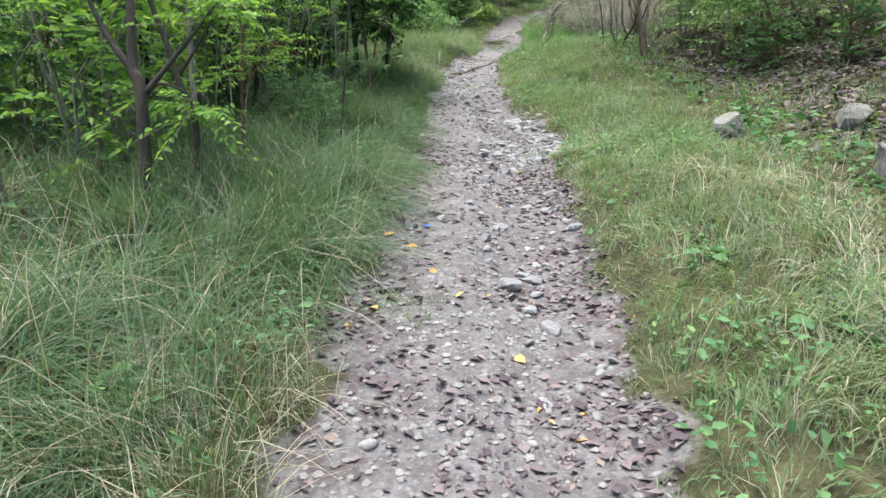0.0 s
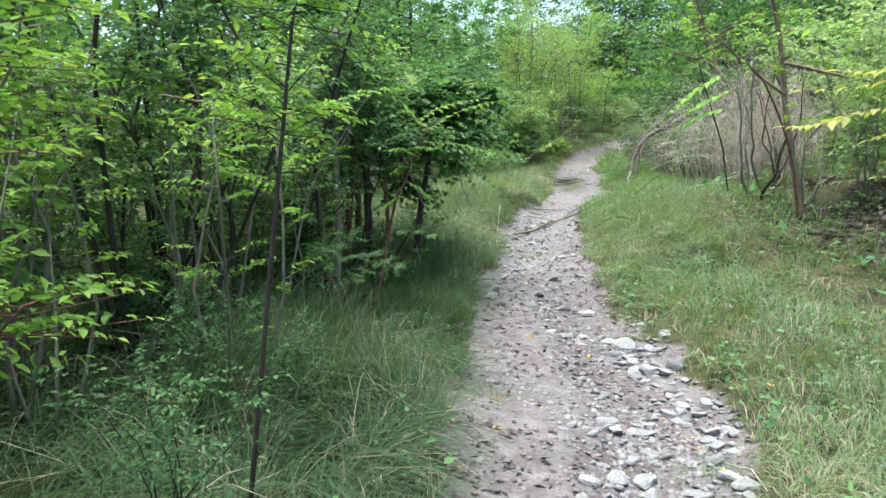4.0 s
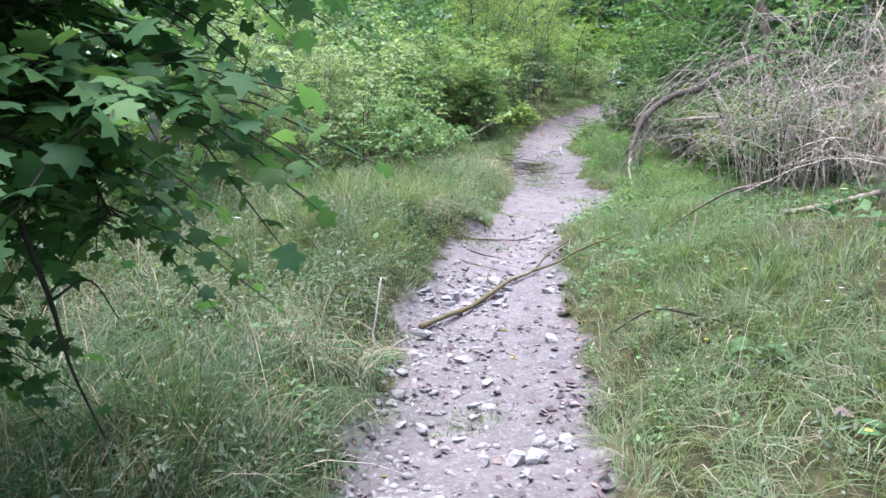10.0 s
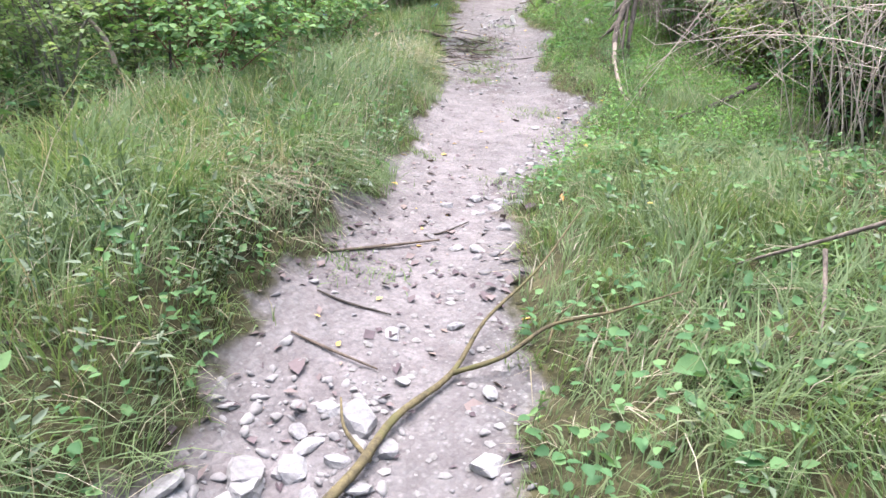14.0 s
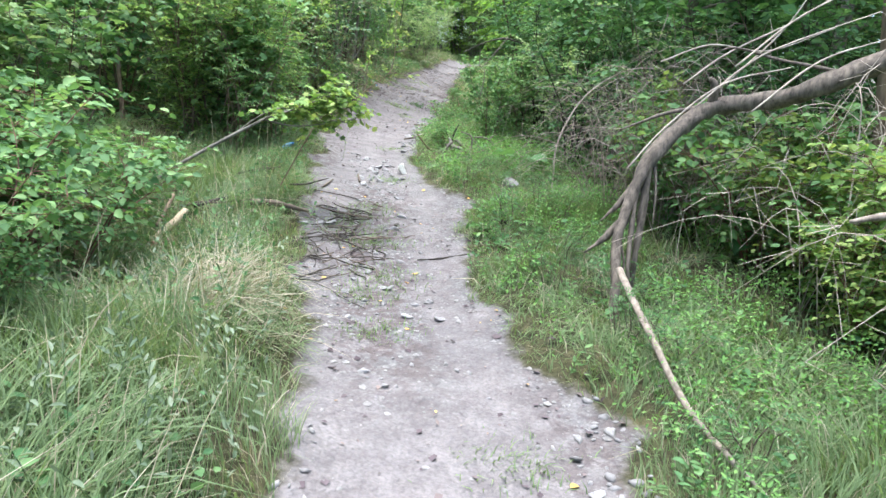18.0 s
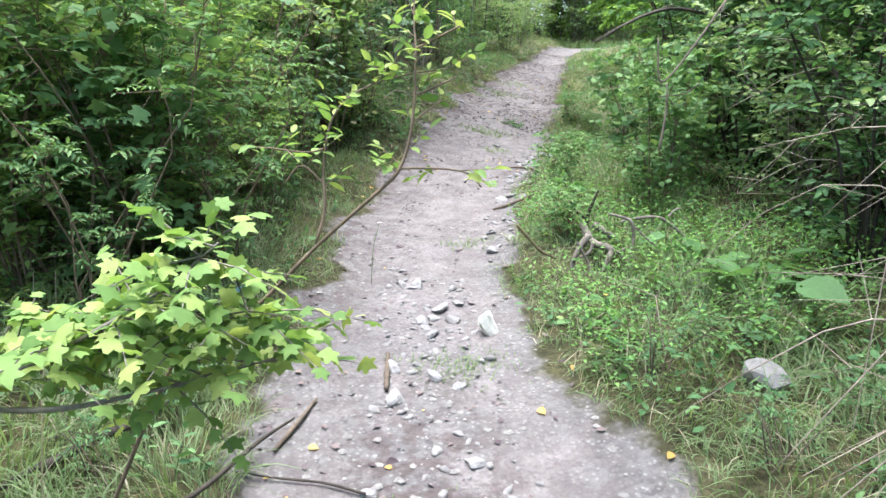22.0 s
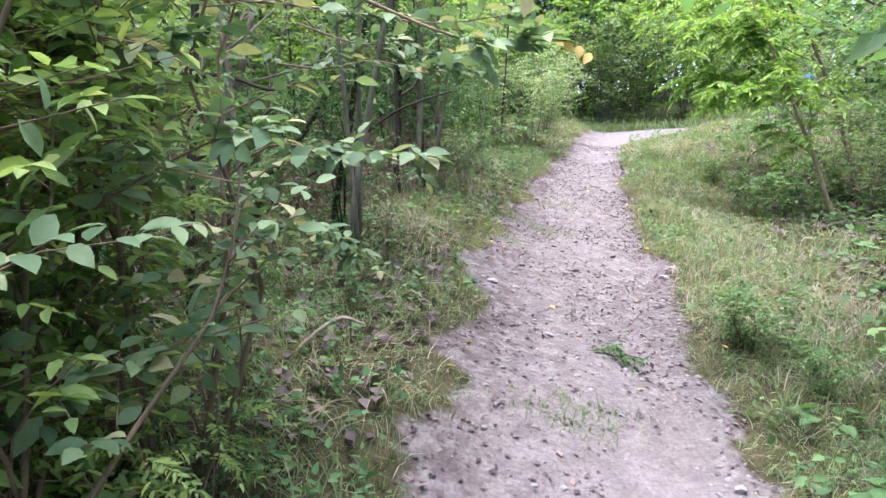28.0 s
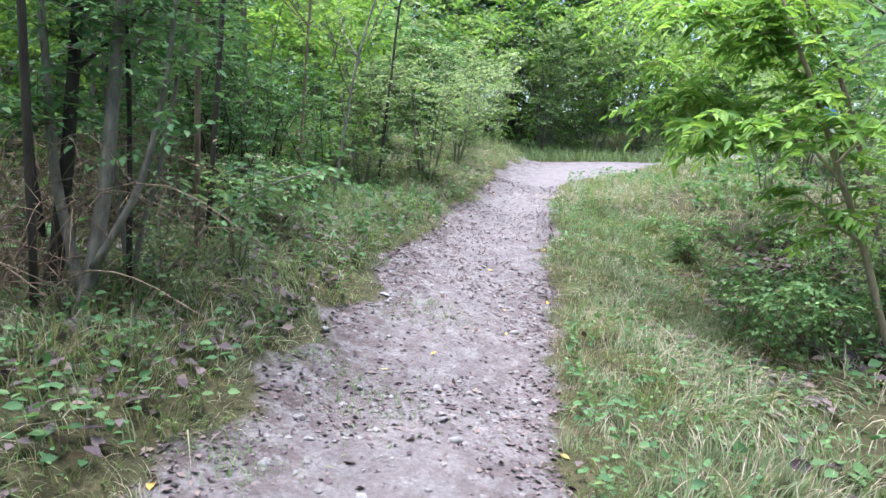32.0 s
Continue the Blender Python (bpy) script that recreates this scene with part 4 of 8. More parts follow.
def shrub(kind, seed):
    h, r, stems, count, tlen, n, leaf, ratio, shape, leafmat, bark, label, cat, low, rise, droop, opp, name = SHRUBS[kind]
    rng = np.random.default_rng(seed)
    root = empty(name, (0, 0, 0), label, cat)
    lines = []
    for k in range(stems):
        a = k * 2.4 + rng.uniform(-.5, .5)
        out = r * rng.uniform(.25, .9)
        top = h * rng.uniform(.65, 1.0)
        wob = rng.normal(0, .06, (2, 2)) * h
        pts = [(.04 * np.cos(a), .04 * np.sin(a), -.08), (out * .3 * np.cos(a) + wob[0, 0], out * .3 * np.sin(a) + wob[0, 1], top * .38), (out * .7 * np.cos(a) + wob[1, 0], out * .7 * np.sin(a) + wob[1, 1], top * .75), (out * 1.05 * np.cos(a), out * 1.05 * np.sin(a), top)]
        line = curve_points(pts, 7)
        lines.append(line)
        V, T, Q = tube(line, (.005 + .0035 * h, .004 + .0015 * h, .002), 4, rng, .12)
        part_mesh("stem", mesh_np("stem", V, T, Q, [bark], True), root)
    dress(root, rng, lines, count, tlen, n, leaf, ratio, shape, leafmat, bark, low, rise, droop, opp)
    return root


# height, spread, stems, twigs, twig length, leaves a twig, leaf length, its breadth to length, shape, leaf, bark, label, category, lowest share, rise, droop, paired, name
SHRUBS = {
    "canopy": (3.7, 1.3, 4, 240, .5, 9, .07, .55, "oval", L_SHRUB, BARK_DARK, "slender dark tree spreading low leafy boughs", "tree", .48, .2, .35, False, "small_tree"),
    "tall": (8.5, 2.5, 5, 330, 1.15, 8, .23, .58, "rhomb", L_WOOD, BARK_BROWN, "tall leafy tree at the back of the wood", "tree", .12, .25, .3, False, "tall_tree"),
    "vine": (1.9, .95, 6, 190, .36, 7, .08, .95, "lobed", L_BRAMBLE, BARK_BROWN, "climbing plant with broad lobed light green leaves", "climber", .05, .25, .3, False, "climbing_plant"),
    "shade": (4.6, 1.6, 6, 310, .8, 8, .135, .58, "rhomb", L_SHRUB, BARK_DARK, "tall dark green bush of the shady wood", "bush", .0, .25, .3, False, "bush"),
    "dark": (2.1, .95, 6, 190, .43, 9, .068, .55, "oval", L_SHRUB, BARK_DARK, "dense dark green leafy shrub at the wood's edge", "shrub", .02, .35, .3, False, "shrub"),
    "light": (2.0, 1.0, 6, 190, .41, 10, .060, .6, "oval", L_HAZED, BARK_GREY, "light green small-leaved shrub with arching twigs", "shrub", .02, .4, .3, False, "shrub"),
    "bramble": (1.15, .95, 7, 160, .36, 8, .074, .72, "oval", L_BRAMBLE, BARK_RED, "sprawling green bramble with broad toothed leaves", "bramble", .08, .3, .35, False, "bramble_bush"),
    "yellowing": (1.3, .95, 7, 170, .34, 8, .075, .75, "oval", L_YOUNG, BARK_RED, "sprawling bramble with yellowish green leaves", "bramble", .08, .3, .35, False, "bramble_bush"),
    "bright": (4.8, 1.7, 6, 290, .85, 8, .15, .55, "rhomb", L_LOCUST, BARK_GREY, "tall bright green bush behind the crossing path", "bush", .0, .25, .3, False, "bush"),
    "drooping": (1.5, .9, 5, 60, .42, 15, .07, .4, "oval", L_HEDGE, BARK_BROWN, "shrub with yellow-green paired leaflets drooping over grass", "shrub", .1, .1, .45, True, "shrub"),
    "hedge": (2.3, .85, 6, 270, .40, 10, .072, .5, "oval", L_HEDGE, BARK_BROWN, "tall dense hedge-like shrub with narrow leaves", "shrub", .0, .2, .25, True, "shrub"),
    "ovate": (1.8, .6, 5, 60, .40, 8, .075, .58, "full", L_OVATE, BARK_BROWN, "young shrub with large pale green ovate leaves", "shrub", .15, .35, .3, False, "shrub"),
    "sapling": (2.6, .5, 3, 60, .34, 14, .05, .48, "oval", L_LOCUST, BARK_GREY, "slender sapling with bright yellow-green feathery leaves", "sapling", .22, .35, .3, True, "sapling"),
    "compound": (1.9, .75, 5, 75, .36, 15, .062, .42, "oval", L_BRAMBLE, BARK_BROWN, "shrub with long paired leaflets on arching twigs", "shrub", .02, .2, .35, True, "shrub"),
    "fern": (.55, .45, 5, 26, .34, 16, .045, .34, "rhomb", L_SHRUB, TWIG, "low feathery green plant on the shady ground", "plant", .1, .5, .5, True, "feathery_plant"),
    "far_dark": (2.2, 1.0, 5, 130, .5, 8, .112, .58, "rhomb", L_SHRUB, BARK_BROWN, "dense dark green leafy shrub in the wood", "shrub", .0, .3, .3, False, "shrub"),
    "far_light": (2.1, 1.0, 5, 130, .48, 8, .095, .6, "rhomb", L_HAZED, BARK_GREY, "arching shrub in the wood with haze-paled leaves", "shrub", .0, .35, .3, False, "shrub"),
    "far_bright": (2.4, 1.0, 5, 130, .48, 9, .095, .5, "rhomb", L_LOCUST, BARK_GREY, "bright green feathery-leaved shrub at the bend", "shrub", .0, .35, .3, True, "shrub"),
    "wall": (4.8, 1.7, 6, 290, .85, 8, .16, .58, "rhomb", L_WOOD, BARK_BROWN, "tall bushy growth closing the view behind the footpath", "bush", .0, .25, .3, False, "bush"),
}
FIRST = {}


def put(kind, x, y, rot=0.0, s=1.0, variant=0, group="", label="", tall=1.0, sink=0.0):
    """One plant of a kind, rooted in the ground at x, y."""
    m = Matrix.Translation((x, y, hz(x, y) - sink)) @ Matrix.Rotation(rot, 4, "Z") @ Matrix.Diagonal((s, s, s * tall, 1))
    key = (kind, variant)
    if key not in FIRST:
        FIRST[key] = woodland_tree(variant) if kind == "tree" else (thin_tree(variant) if kind == "thin" else shrub(kind, 100 + variant * 17 + len(kind)))
        FIRST[key].matrix_basis = m
        ob = FIRST[key]
    else:
        ob = copy_thing(FIRST[key], Matrix.Identity(4))
        ob.matrix_basis = m
    return tagged(ob, label, "", group)


def woodland_tree(seed):
    """A slim tree of the wood: trunk, limbs and a crown of clumps."""
    rng = np.random.default_rng(300 + seed)
    root = empty("tree", (0, 0, 0), ("slim woodland tree with a loose green crown", "young woodland tree with light green foliage", "leaning woodland tree with grey bark")[seed % 3], "tree", "trees of the wood")
    H = rng.uniform(6.0, 8.0)
    bend = rng.normal(0, .35, 4)
    trunk = curve_points([(0, 0, -.15), (bend[0] * .3, bend[1] * .3, H * .25), (bend[0], bend[1], H * .55), (bend[2] + bend[0], bend[3] + bend[1], H * .95)], 14)
    bark = (BARK_GREY, BARK_DARK, BARK_BROWN)[seed % 3]
    V, T, Q = tube(trunk, (.085, .06, .045, .012), 8, rng, .10)
    part_mesh("trunk", mesh_np("trunk", V, T, Q, [bark], True), root)
    lines = [trunk[6:]]
    for k in range(9):
        i = 3 + k
        a = k * 2.4 + rng.uniform(-.4, .4)
        ln = rng.uniform(1.2, 2.5) * (1.15 - .04 * k)
        p = trunk[min(i, 12)]
        limb = curve_points([p, p + np.array([np.cos(a), np.sin(a), .45]) * ln * .5, p + np.array([np.cos(a + .2), np.sin(a + .2), .55]) * ln], 7)
        lines.append(limb)
        V, T, Q = tube(limb, (.028, .018, .006), 5, rng, .1)
        part_mesh("limb", mesh_np("limb", V, T, Q, [bark], True), root)
    dress(root, rng, lines, 215, .9, 8, .15, .62, "rhomb", L_WOOD, bark, .2, .25, .25, False, .005, name="crown")
    return root


def thin_tree(seed):
    """A thin pole of the thicket with a few leaves aloft."""
    rng = np.random.default_rng(500 + seed)
    root = empty("thin_tree", (0, 0, 0), ("thin straight grey stem in the thicket", "thin leaning brown stem in the thicket", "thin dark stem in the thicket")[seed % 3], "tree", "thin stems of the thicket")
    H = rng.uniform(3.6, 5.2)
    b = rng.normal(0, .45, 4)
    trunk = curve_points([(0, 0, -.1), (b[0] * .4, b[1] * .4, H * .35), (b[0], b[1], H * .7), (b[0] + b[2], b[1] + b[3], H)], 12)
    bark = (BARK_GREY, BARK_BROWN, BARK_DARK)[seed % 3]
    V, T, Q = tube(trunk, (.018, .014, .010, .004), 6, rng, .14)
    part_mesh("trunk", mesh_np("trunk", V, T, Q, [bark], True), root)
    lines = [trunk[6:]]
    for k in range(5):
        a = rng.uniform(0, 6.28)
        p = trunk[rng.integers(3, 10)]
        limb = curve_points([p, p + np.array([np.cos(a), np.sin(a), .7]) * .4, p + np.array([np.cos(a), np.sin(a), .9]) * .8], 5)
        lines.append(limb)
        V, T, Q = tube(limb, (.009, .006, .003), 4)
        part_mesh("limb", mesh_np("limb", V, T, Q, [bark], True), root)
    dress(root, rng, lines, 90, .5, 8, .06, .6, "rhomb", L_HEDGE, bark, .4, .3, .25, False, .003, name="crown")
    return root


def hero_tree(name, label, trunk, radii, limbs, bark, foliage, seed, sides=9, category="tree", group=""):
    """A tree along its own trunk and limbs; foliage is what dress() takes after the lines, or None."""
    rng = np.random.default_rng(seed)
    t = np.array(trunk, float)
    base = np.array([t[0][0], t[0][1], hz(t[0][0], t[0][1])])
    t[0][2] = base[2] - .12
    root = empty(name, base, label, category, group)
    line = curve_points(t - base, max(10, 4 * len(t)))
    V, T, Q = tube(line, [r * .8 for r in radii], sides, rng, .08)
    part_mesh("trunk", mesh_np("trunk", V, T, Q, [bark], True), root)
    lines = [line[len(line) // 3:]]
    for pts, rr in limbs:
        l = curve_points(np.array(pts, float) - base, 4 * len(pts))
        lines.append(l)
        V, T, Q = tube(l, rr, 6, rng, .08)
        part_mesh("limb", mesh_np("limb", V, T, Q, [bark], True), root)
    if foliage:
        dress(root, rng, lines, *foliage)
    return root


def fallen(name, label, pts, radii, mat, seed=0, sides=6, category="stick", group="", kids=(), lump=.12):
    """A stick, branch or log along a few points, with side shoots."""
    rng = np.random.default_rng(seed)
    p = np.array(pts, float)
    base = p[0].copy()
    root = empty(name, base, label, category, group)
    V, T, Q = tube(curve_points(p - base, 5 * len(p)), radii, sides, rng, lump)
    part_mesh("stem", mesh_np("stem", V, T, Q, [mat], True), root)
    for kp, kr in kids:
        V, T, Q = tube(curve_points(np.array(kp, float) - base, 4 * len(kp)), kr, 6, rng, lump)
        part_mesh("side_branch", mesh_np("side_branch", V, T, Q, [mat], True), root)
    return root

# ---- rows of plants beside the way ----
def band(seed, side, y0, y1, d0, d1, count, kinds, s0, s1, gap=.5, tall=(.85, 1.2)):
    """Plants in a strip: side -1 left or 1 right of the way, d metres from its edge."""
    rng = np.random.default_rng(seed)
    placed = []
    tries = 0
    while len(placed) < count and tries < count * 30:
        tries += 1
        y = rng.uniform(y0, y1)
        d = rng.uniform(d0, d1)
        x = np.interp(y, EY, EL) - d if side < 0 else np.interp(y, EY, ER) + d
        if inside(x, y) > -.25 or any((x - a) ** 2 + (y - b) ** 2 < gap * gap for a, b in placed):
            continue
        placed.append((x, y))
        kind = kinds[rng.integers(len(kinds))]
        put(kind, x, y, rng.uniform(0, 6.28), rng.uniform(s0, s1), int(rng.integers(VARIANTS[kind])), GROUPS[kind], "", rng.uniform(*tall))


VARIANTS = {"vine": 2, "canopy": 3, "tall": 3, "yellowing": 2, "bright": 3, "drooping": 2, "shade": 3, "wall": 3, "far_dark": 3, "far_light": 3, "far_bright": 2, "dark": 3, "light": 3, "bramble": 3, "hedge": 3, "ovate": 2, "sapling": 2, "compound": 2, "fern": 1, "tree": 5, "thin": 4}
GROUPS = {"vine": "climbing plants", "canopy": "slender trees over the grass", "tall": "tall trees of the wood", "yellowing": "yellowing brambles", "bright": "bushes behind the footpath", "drooping": "shrubs with paired leaflets", "shade": "dark bushes of the wood", "wall": "bushes behind the footpath", "far_dark": "shrubs of the wood", "far_light": "shrubs of the wood", "far_bright": "shrubs at the bend", "dark": "shrubs at the wood's edge", "light": "shrubs at the wood's edge", "bramble": "brambles beside the footpath", "hedge": "hedge-like shrubs", "ovate": "shrubs with large leaves", "sapling": "saplings", "compound": "shrubs with paired leaflets", "fern": "feathery plants", "tree": "trees of the wood", "thin": "thin stems of the thicket"}

# left of the way
band(1, -1, 4.2, 7.0, 1.1, 2.6, 5, ["sapling"], .75, 1.0, .6)
band(2, -1, 6.4, 11.2, 1.3, 2.3, 6, ["dark", "sapling", "dark"], .75, 1.05, .6)
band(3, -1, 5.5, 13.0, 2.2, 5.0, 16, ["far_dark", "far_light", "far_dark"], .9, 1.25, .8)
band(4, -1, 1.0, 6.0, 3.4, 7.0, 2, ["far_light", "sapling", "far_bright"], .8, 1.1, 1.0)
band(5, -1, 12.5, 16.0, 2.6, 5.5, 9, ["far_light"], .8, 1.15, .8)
band(6, -1, 16.2, 19.2, 1.2, 4.0, 13, ["light", "bramble", "light"], .75, 1.0, .6)
band(7, -1, 18.4, 20.6, 1.0, 1.9, 4, ["bramble"], .5, .7, .5)
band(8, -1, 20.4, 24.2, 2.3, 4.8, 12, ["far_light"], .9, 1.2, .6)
band(9, -1, 23.4, 27.9, .70, 1.4, 15, ["hedge", "compound"], .66, .95, .42)
band(15, -1, 22.9, 27.4, .35, .85, 14, ["compound", "drooping"], .42, .62, .35)
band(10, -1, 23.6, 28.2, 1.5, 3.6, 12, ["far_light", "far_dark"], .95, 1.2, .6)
band(11, -1, 28.3, 36.5, .7, 3.8, 46, ["thin"], .8, 1.15, .2)
band(12, -1, 29.5, 37.0, 3.0, 5.0, 6, ["far_bright", "far_light"], .7, 1.1, .8)
band(13, -1, 33.5, 41.0, .6, 2.6, 11, ["dark", "light"], .7, 1.0, .7)
band(63, -1, 28.4, 35.0, .9, 3.0, 16, ["dark", "ovate", "dark", "bramble"], .4, .75, .5)
band(64, -1, 28.4, 40.0, 5.5, 9.0, 9, ["shade"], .8, 1.1, 1.2)
band(65, -1, 28.0, 40.0, 9.0, 12.0, 6, ["tall"], 1.0, 1.3, 1.8)
band(14, -1, 28.6, 33.0, .35, 1.4, 8, ["ovate", "fern"], .28, .45, .4)
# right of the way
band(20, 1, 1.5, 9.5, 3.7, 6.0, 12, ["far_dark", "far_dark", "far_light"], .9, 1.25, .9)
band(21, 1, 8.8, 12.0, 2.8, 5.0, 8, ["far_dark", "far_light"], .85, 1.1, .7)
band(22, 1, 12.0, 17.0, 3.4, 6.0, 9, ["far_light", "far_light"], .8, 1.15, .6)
band(23, 1, 16.4, 21.6, 1.8, 3.7, 15, ["bramble", "bramble", "vine", "dark"], .75, 1.05, .55)
band(24, 1, 24.4, 28.0, .8, 1.6, 9, ["bramble", "light", "vine"], .4, .6, .4)
band(62, 1, 20.8, 28.4, 1.6, 2.8, 22, ["dark", "bramble", "light", "yellowing", "vine"], .7, 1.0, .45)
band(61, 1, 19.5, 28.5, 2.6, 5.0, 9, ["tree"], .9, 1.2, 1.3)
band(25, 1, 21.0, 28.5, 1.9, 4.2, 15, ["far_dark", "far_dark", "far_dark"], .9, 1.2, .65)
band(26, 1, 28.0, 33.5, 2.4, 5.0, 8, ["far_dark", "far_light"], .5, .8, .8)
band(27, 1, 33.5, 40.0, 2.6, 6.0, 11, ["sapling", "far_dark", "far_light"], .8, 1.15, .8)


def end_of_walk():
    """The light green thicket behind the crossing way."""
    rng = np.random.default_rng(70)
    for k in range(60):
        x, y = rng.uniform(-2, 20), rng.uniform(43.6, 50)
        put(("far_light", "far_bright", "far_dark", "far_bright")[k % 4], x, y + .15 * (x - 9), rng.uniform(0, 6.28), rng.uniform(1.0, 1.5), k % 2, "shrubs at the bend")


end_of_walk()
# every other shrub here has the bend's haze in its leaf colour
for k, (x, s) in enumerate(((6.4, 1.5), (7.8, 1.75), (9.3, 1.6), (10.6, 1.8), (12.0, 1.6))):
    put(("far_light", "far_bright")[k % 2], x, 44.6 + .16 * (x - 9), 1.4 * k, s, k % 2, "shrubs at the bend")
# taller growth behind the edges, seen along the way from afar
band(53, 1, 30.5, 36.0, 1.3, 2.9, 9, ["bramble", "light"], .32, .55, .5)
band(54, -1, 12.0, 22.0, 9.5, 13.0, 8, ["tree"], 1.1, 1.4, 1.6)
band(41, 1, 26.0, 39.5, 5.0, 8.5, 9, ["wall"], .7, 1.0, 1.6)
band(44, -1, 29.0, 41.0, 5.0, 8.5, 14, ["far_bright"], .9, 1.3, 1.0)
band(46, -1, 6.8, 11.0, 2.5, 4.8, 4, ["shade", "far_light"], .7, .95, 1.1)
for k, (x, y, sc) in enumerate(((-1.3, 7.0, .85), (-1.75, 7.9, .95), (-1.45, 8.6, .7), (-2.2, 6.6, 1.0))):
    put("sapling", x, y, 1.7 * k, sc, k % 2, "saplings")
band(52, -1, 3.5, 7.5, 2.0, 4.0, 5, ["far_bright", "sapling"], .8, 1.2, .8)
band(56, -1, 5.4, 10.4, 1.0, 2.6, 3, ["canopy"], .8, 1.05, .7)
band(57, 1, 24.0, 31.0, 7.0, 11.0, 6, ["tall"], 1.0, 1.3, 2.0)
band(58, -1, 22.0, 31.0, 7.0, 11.0, 5, ["tall"], 1.0, 1.35, 2.0)
band(59, 1, 8.0, 24.0, 8.5, 12.5, 6, ["tall"], .85, 1.1, 2.0)
band(49, -1, 5.3, 10.8, .5, 1.9, 16, ["dark", "fern", "dark"], .26, .42, .35)
band(45, -1, 9.0, 11.2, 1.2, 2.0, 4, ["dark"], .6, .8, .45)
band(55, -1, 28.2, 34.5, 3.4, 5.0, 6, ["far_light"], 1.0, 1.4, .9)
band(47, 1, 20.5, 29.0, 3.4, 5.8, 12, ["shade"], .7, 1.0, .9)
band(66, 1, 29.5, 36.5, 3.4, 6.0, 6, ["tree"], .8, 1.1, 1.2)
band(48, 1, 0.5, 9.0, 5.0, 8.0, 7, ["shade"], .6, .9, 1.2)
band(42, -1, 19.0, 23.5, 2.6, 3.8, 5, ["far_light", "far_dark"], 1.1, 1.4, .8)
band(50, -1, 21.5, 28.0, 5.5, 9.5, 7, ["tree"], 1.15, 1.5, 1.6)
band(51, 1, 24.0, 40.0, 6.0, 10.0, 9, ["tree"], 1.1, 1.45, 1.8)
band(43, -1, 35.0, 41.0, 2.0, 5.0, 10, ["far_bright", "far_dark"], 1.0, 1.4, .8)


def far_bushes():
    rng = np.random.default_rng(75)
    for k in range(34):
        x = -6 + .9 * k + rng.normal(0, .3)
        put(("wall", "bright")[k % 2], x, 47.0 + .16 * (x - 9) + rng.uniform(-1, 3.5), rng.uniform(0, 6.28), rng.uniform(1.0, 1.5), k % 3, "bushes behind the footpath")


far_bushes()
for k, (x, y, s) in enumerate(((5.9, 27.7, 1.1), (3.0, 39.4, .72), (1.0, 37.4, .72), (.2, 40.6, .85), (5.0, 52.0, 1.5), (8.6, 51.5, 1.6), (12.2, 53.0, 1.6), (1.0, 51.0, 1.4), (16.2, 54.0, 1.5), (8.2, 47.8, 1.55), (6.4, 49.0, 1.6), (10.2, 48.6, 1.7))):
    put("tall", x, y, 1.3 * k, s, k % 3, "tall trees of the wood")


def far_trees():
    rng = np.random.default_rng(71)
    spots = []
    for k in range(22):
        x, y = -3 + k * 1.15 + rng.normal(0, .4), 51.0 + 1.2 * (k % 4) + rng.normal(0, .5) + .16 * k
        put("tree", x, y, rng.uniform(0, 6.28), rng.uniform(.8, 1.15), k % 5, "trees of the wood")
        spots.append((x, y))
    for k in range(900):
        y = rng.uniform(-6, 58)
        d = rng.uniform(3.6, 13)
        left = rng.random() < .52
        x = np.interp(y, EY, EL) - d if left else np.interp(y, EY, ER) + d + 1.6
        if y > 47:
            x = rng.uniform(-8, 24)
        if 40 < y < 47 or (left and y < 8 and d < 8) or (left and 11 < y < 21 and d < 9) or (left and 28 < y < 42 and d < 9) or (not left and 7 < y < 25 and d < 8) or any((x - a) ** 2 + (y - b) ** 2 < 3.2 for a, b in spots):
            continue
        spots.append((x, y))
        put("tree", x, y, rng.uniform(0, 6.28), rng.uniform(.75, 1.1), len(spots) % 5, "trees of the wood")
        if len(spots) >= 50:
            break


far_trees()


def undergrowth():
    """The depth of the wood: leaves beyond what can be told apart."""
    rng = np.random.default_rng(72)
    n = 90000
    y = rng.uniform(-4, 52, n)
    d = rng.uniform(3.2, 13, n)
    left = rng.random(n) < .55
    x = np.where(left, np.interp(y, EY, EL) - d, np.interp(y, EY, ER) + d + .9)
    end = rng.random(n) < .16
    x = np.where(end, rng.uniform(-4, 22, n), x)
    y = np.where(end, rng.uniform(46, 56, n), y)
    top = 1.2 + 3.2 * vnoise(x, y, 2.2, 73)
    h = rng.random(n) ** .9 * top
    keep = (vnoise(x + h * .7, y - h * .5, .8, 74) > .42) & ((y < 39.5) | (y > 44.5)) & ~((y > 27.5) & (y < 42) & (x < np.interp(y, EY, EL)) & (vnoise(x, y, 1.5, 76) > .3))
    x, y, h = x[keep], y[keep], h[keep]
    n = len(x)
    P = np.stack([x, y, height(x, y) + h], -1)
    D = rng.normal(0, 1, (n, 3)) * np.array([1, 1, .5])
    N = np.array([0, 0, .8]) + rng.normal(0, .45, (n, 3))
    L = rng.uniform(.09, .2, n)
    pile = Pile()
    pile.add(*leaf_set(P, D, N, L, L * .6, "rhomb"))
    tagged(new("undergrowth", pile.mesh("undergrowth", [L_WOOD])), "dense green undergrowth in the depth of the wood", "undergrowth", kind="stuff")


undergrowth()

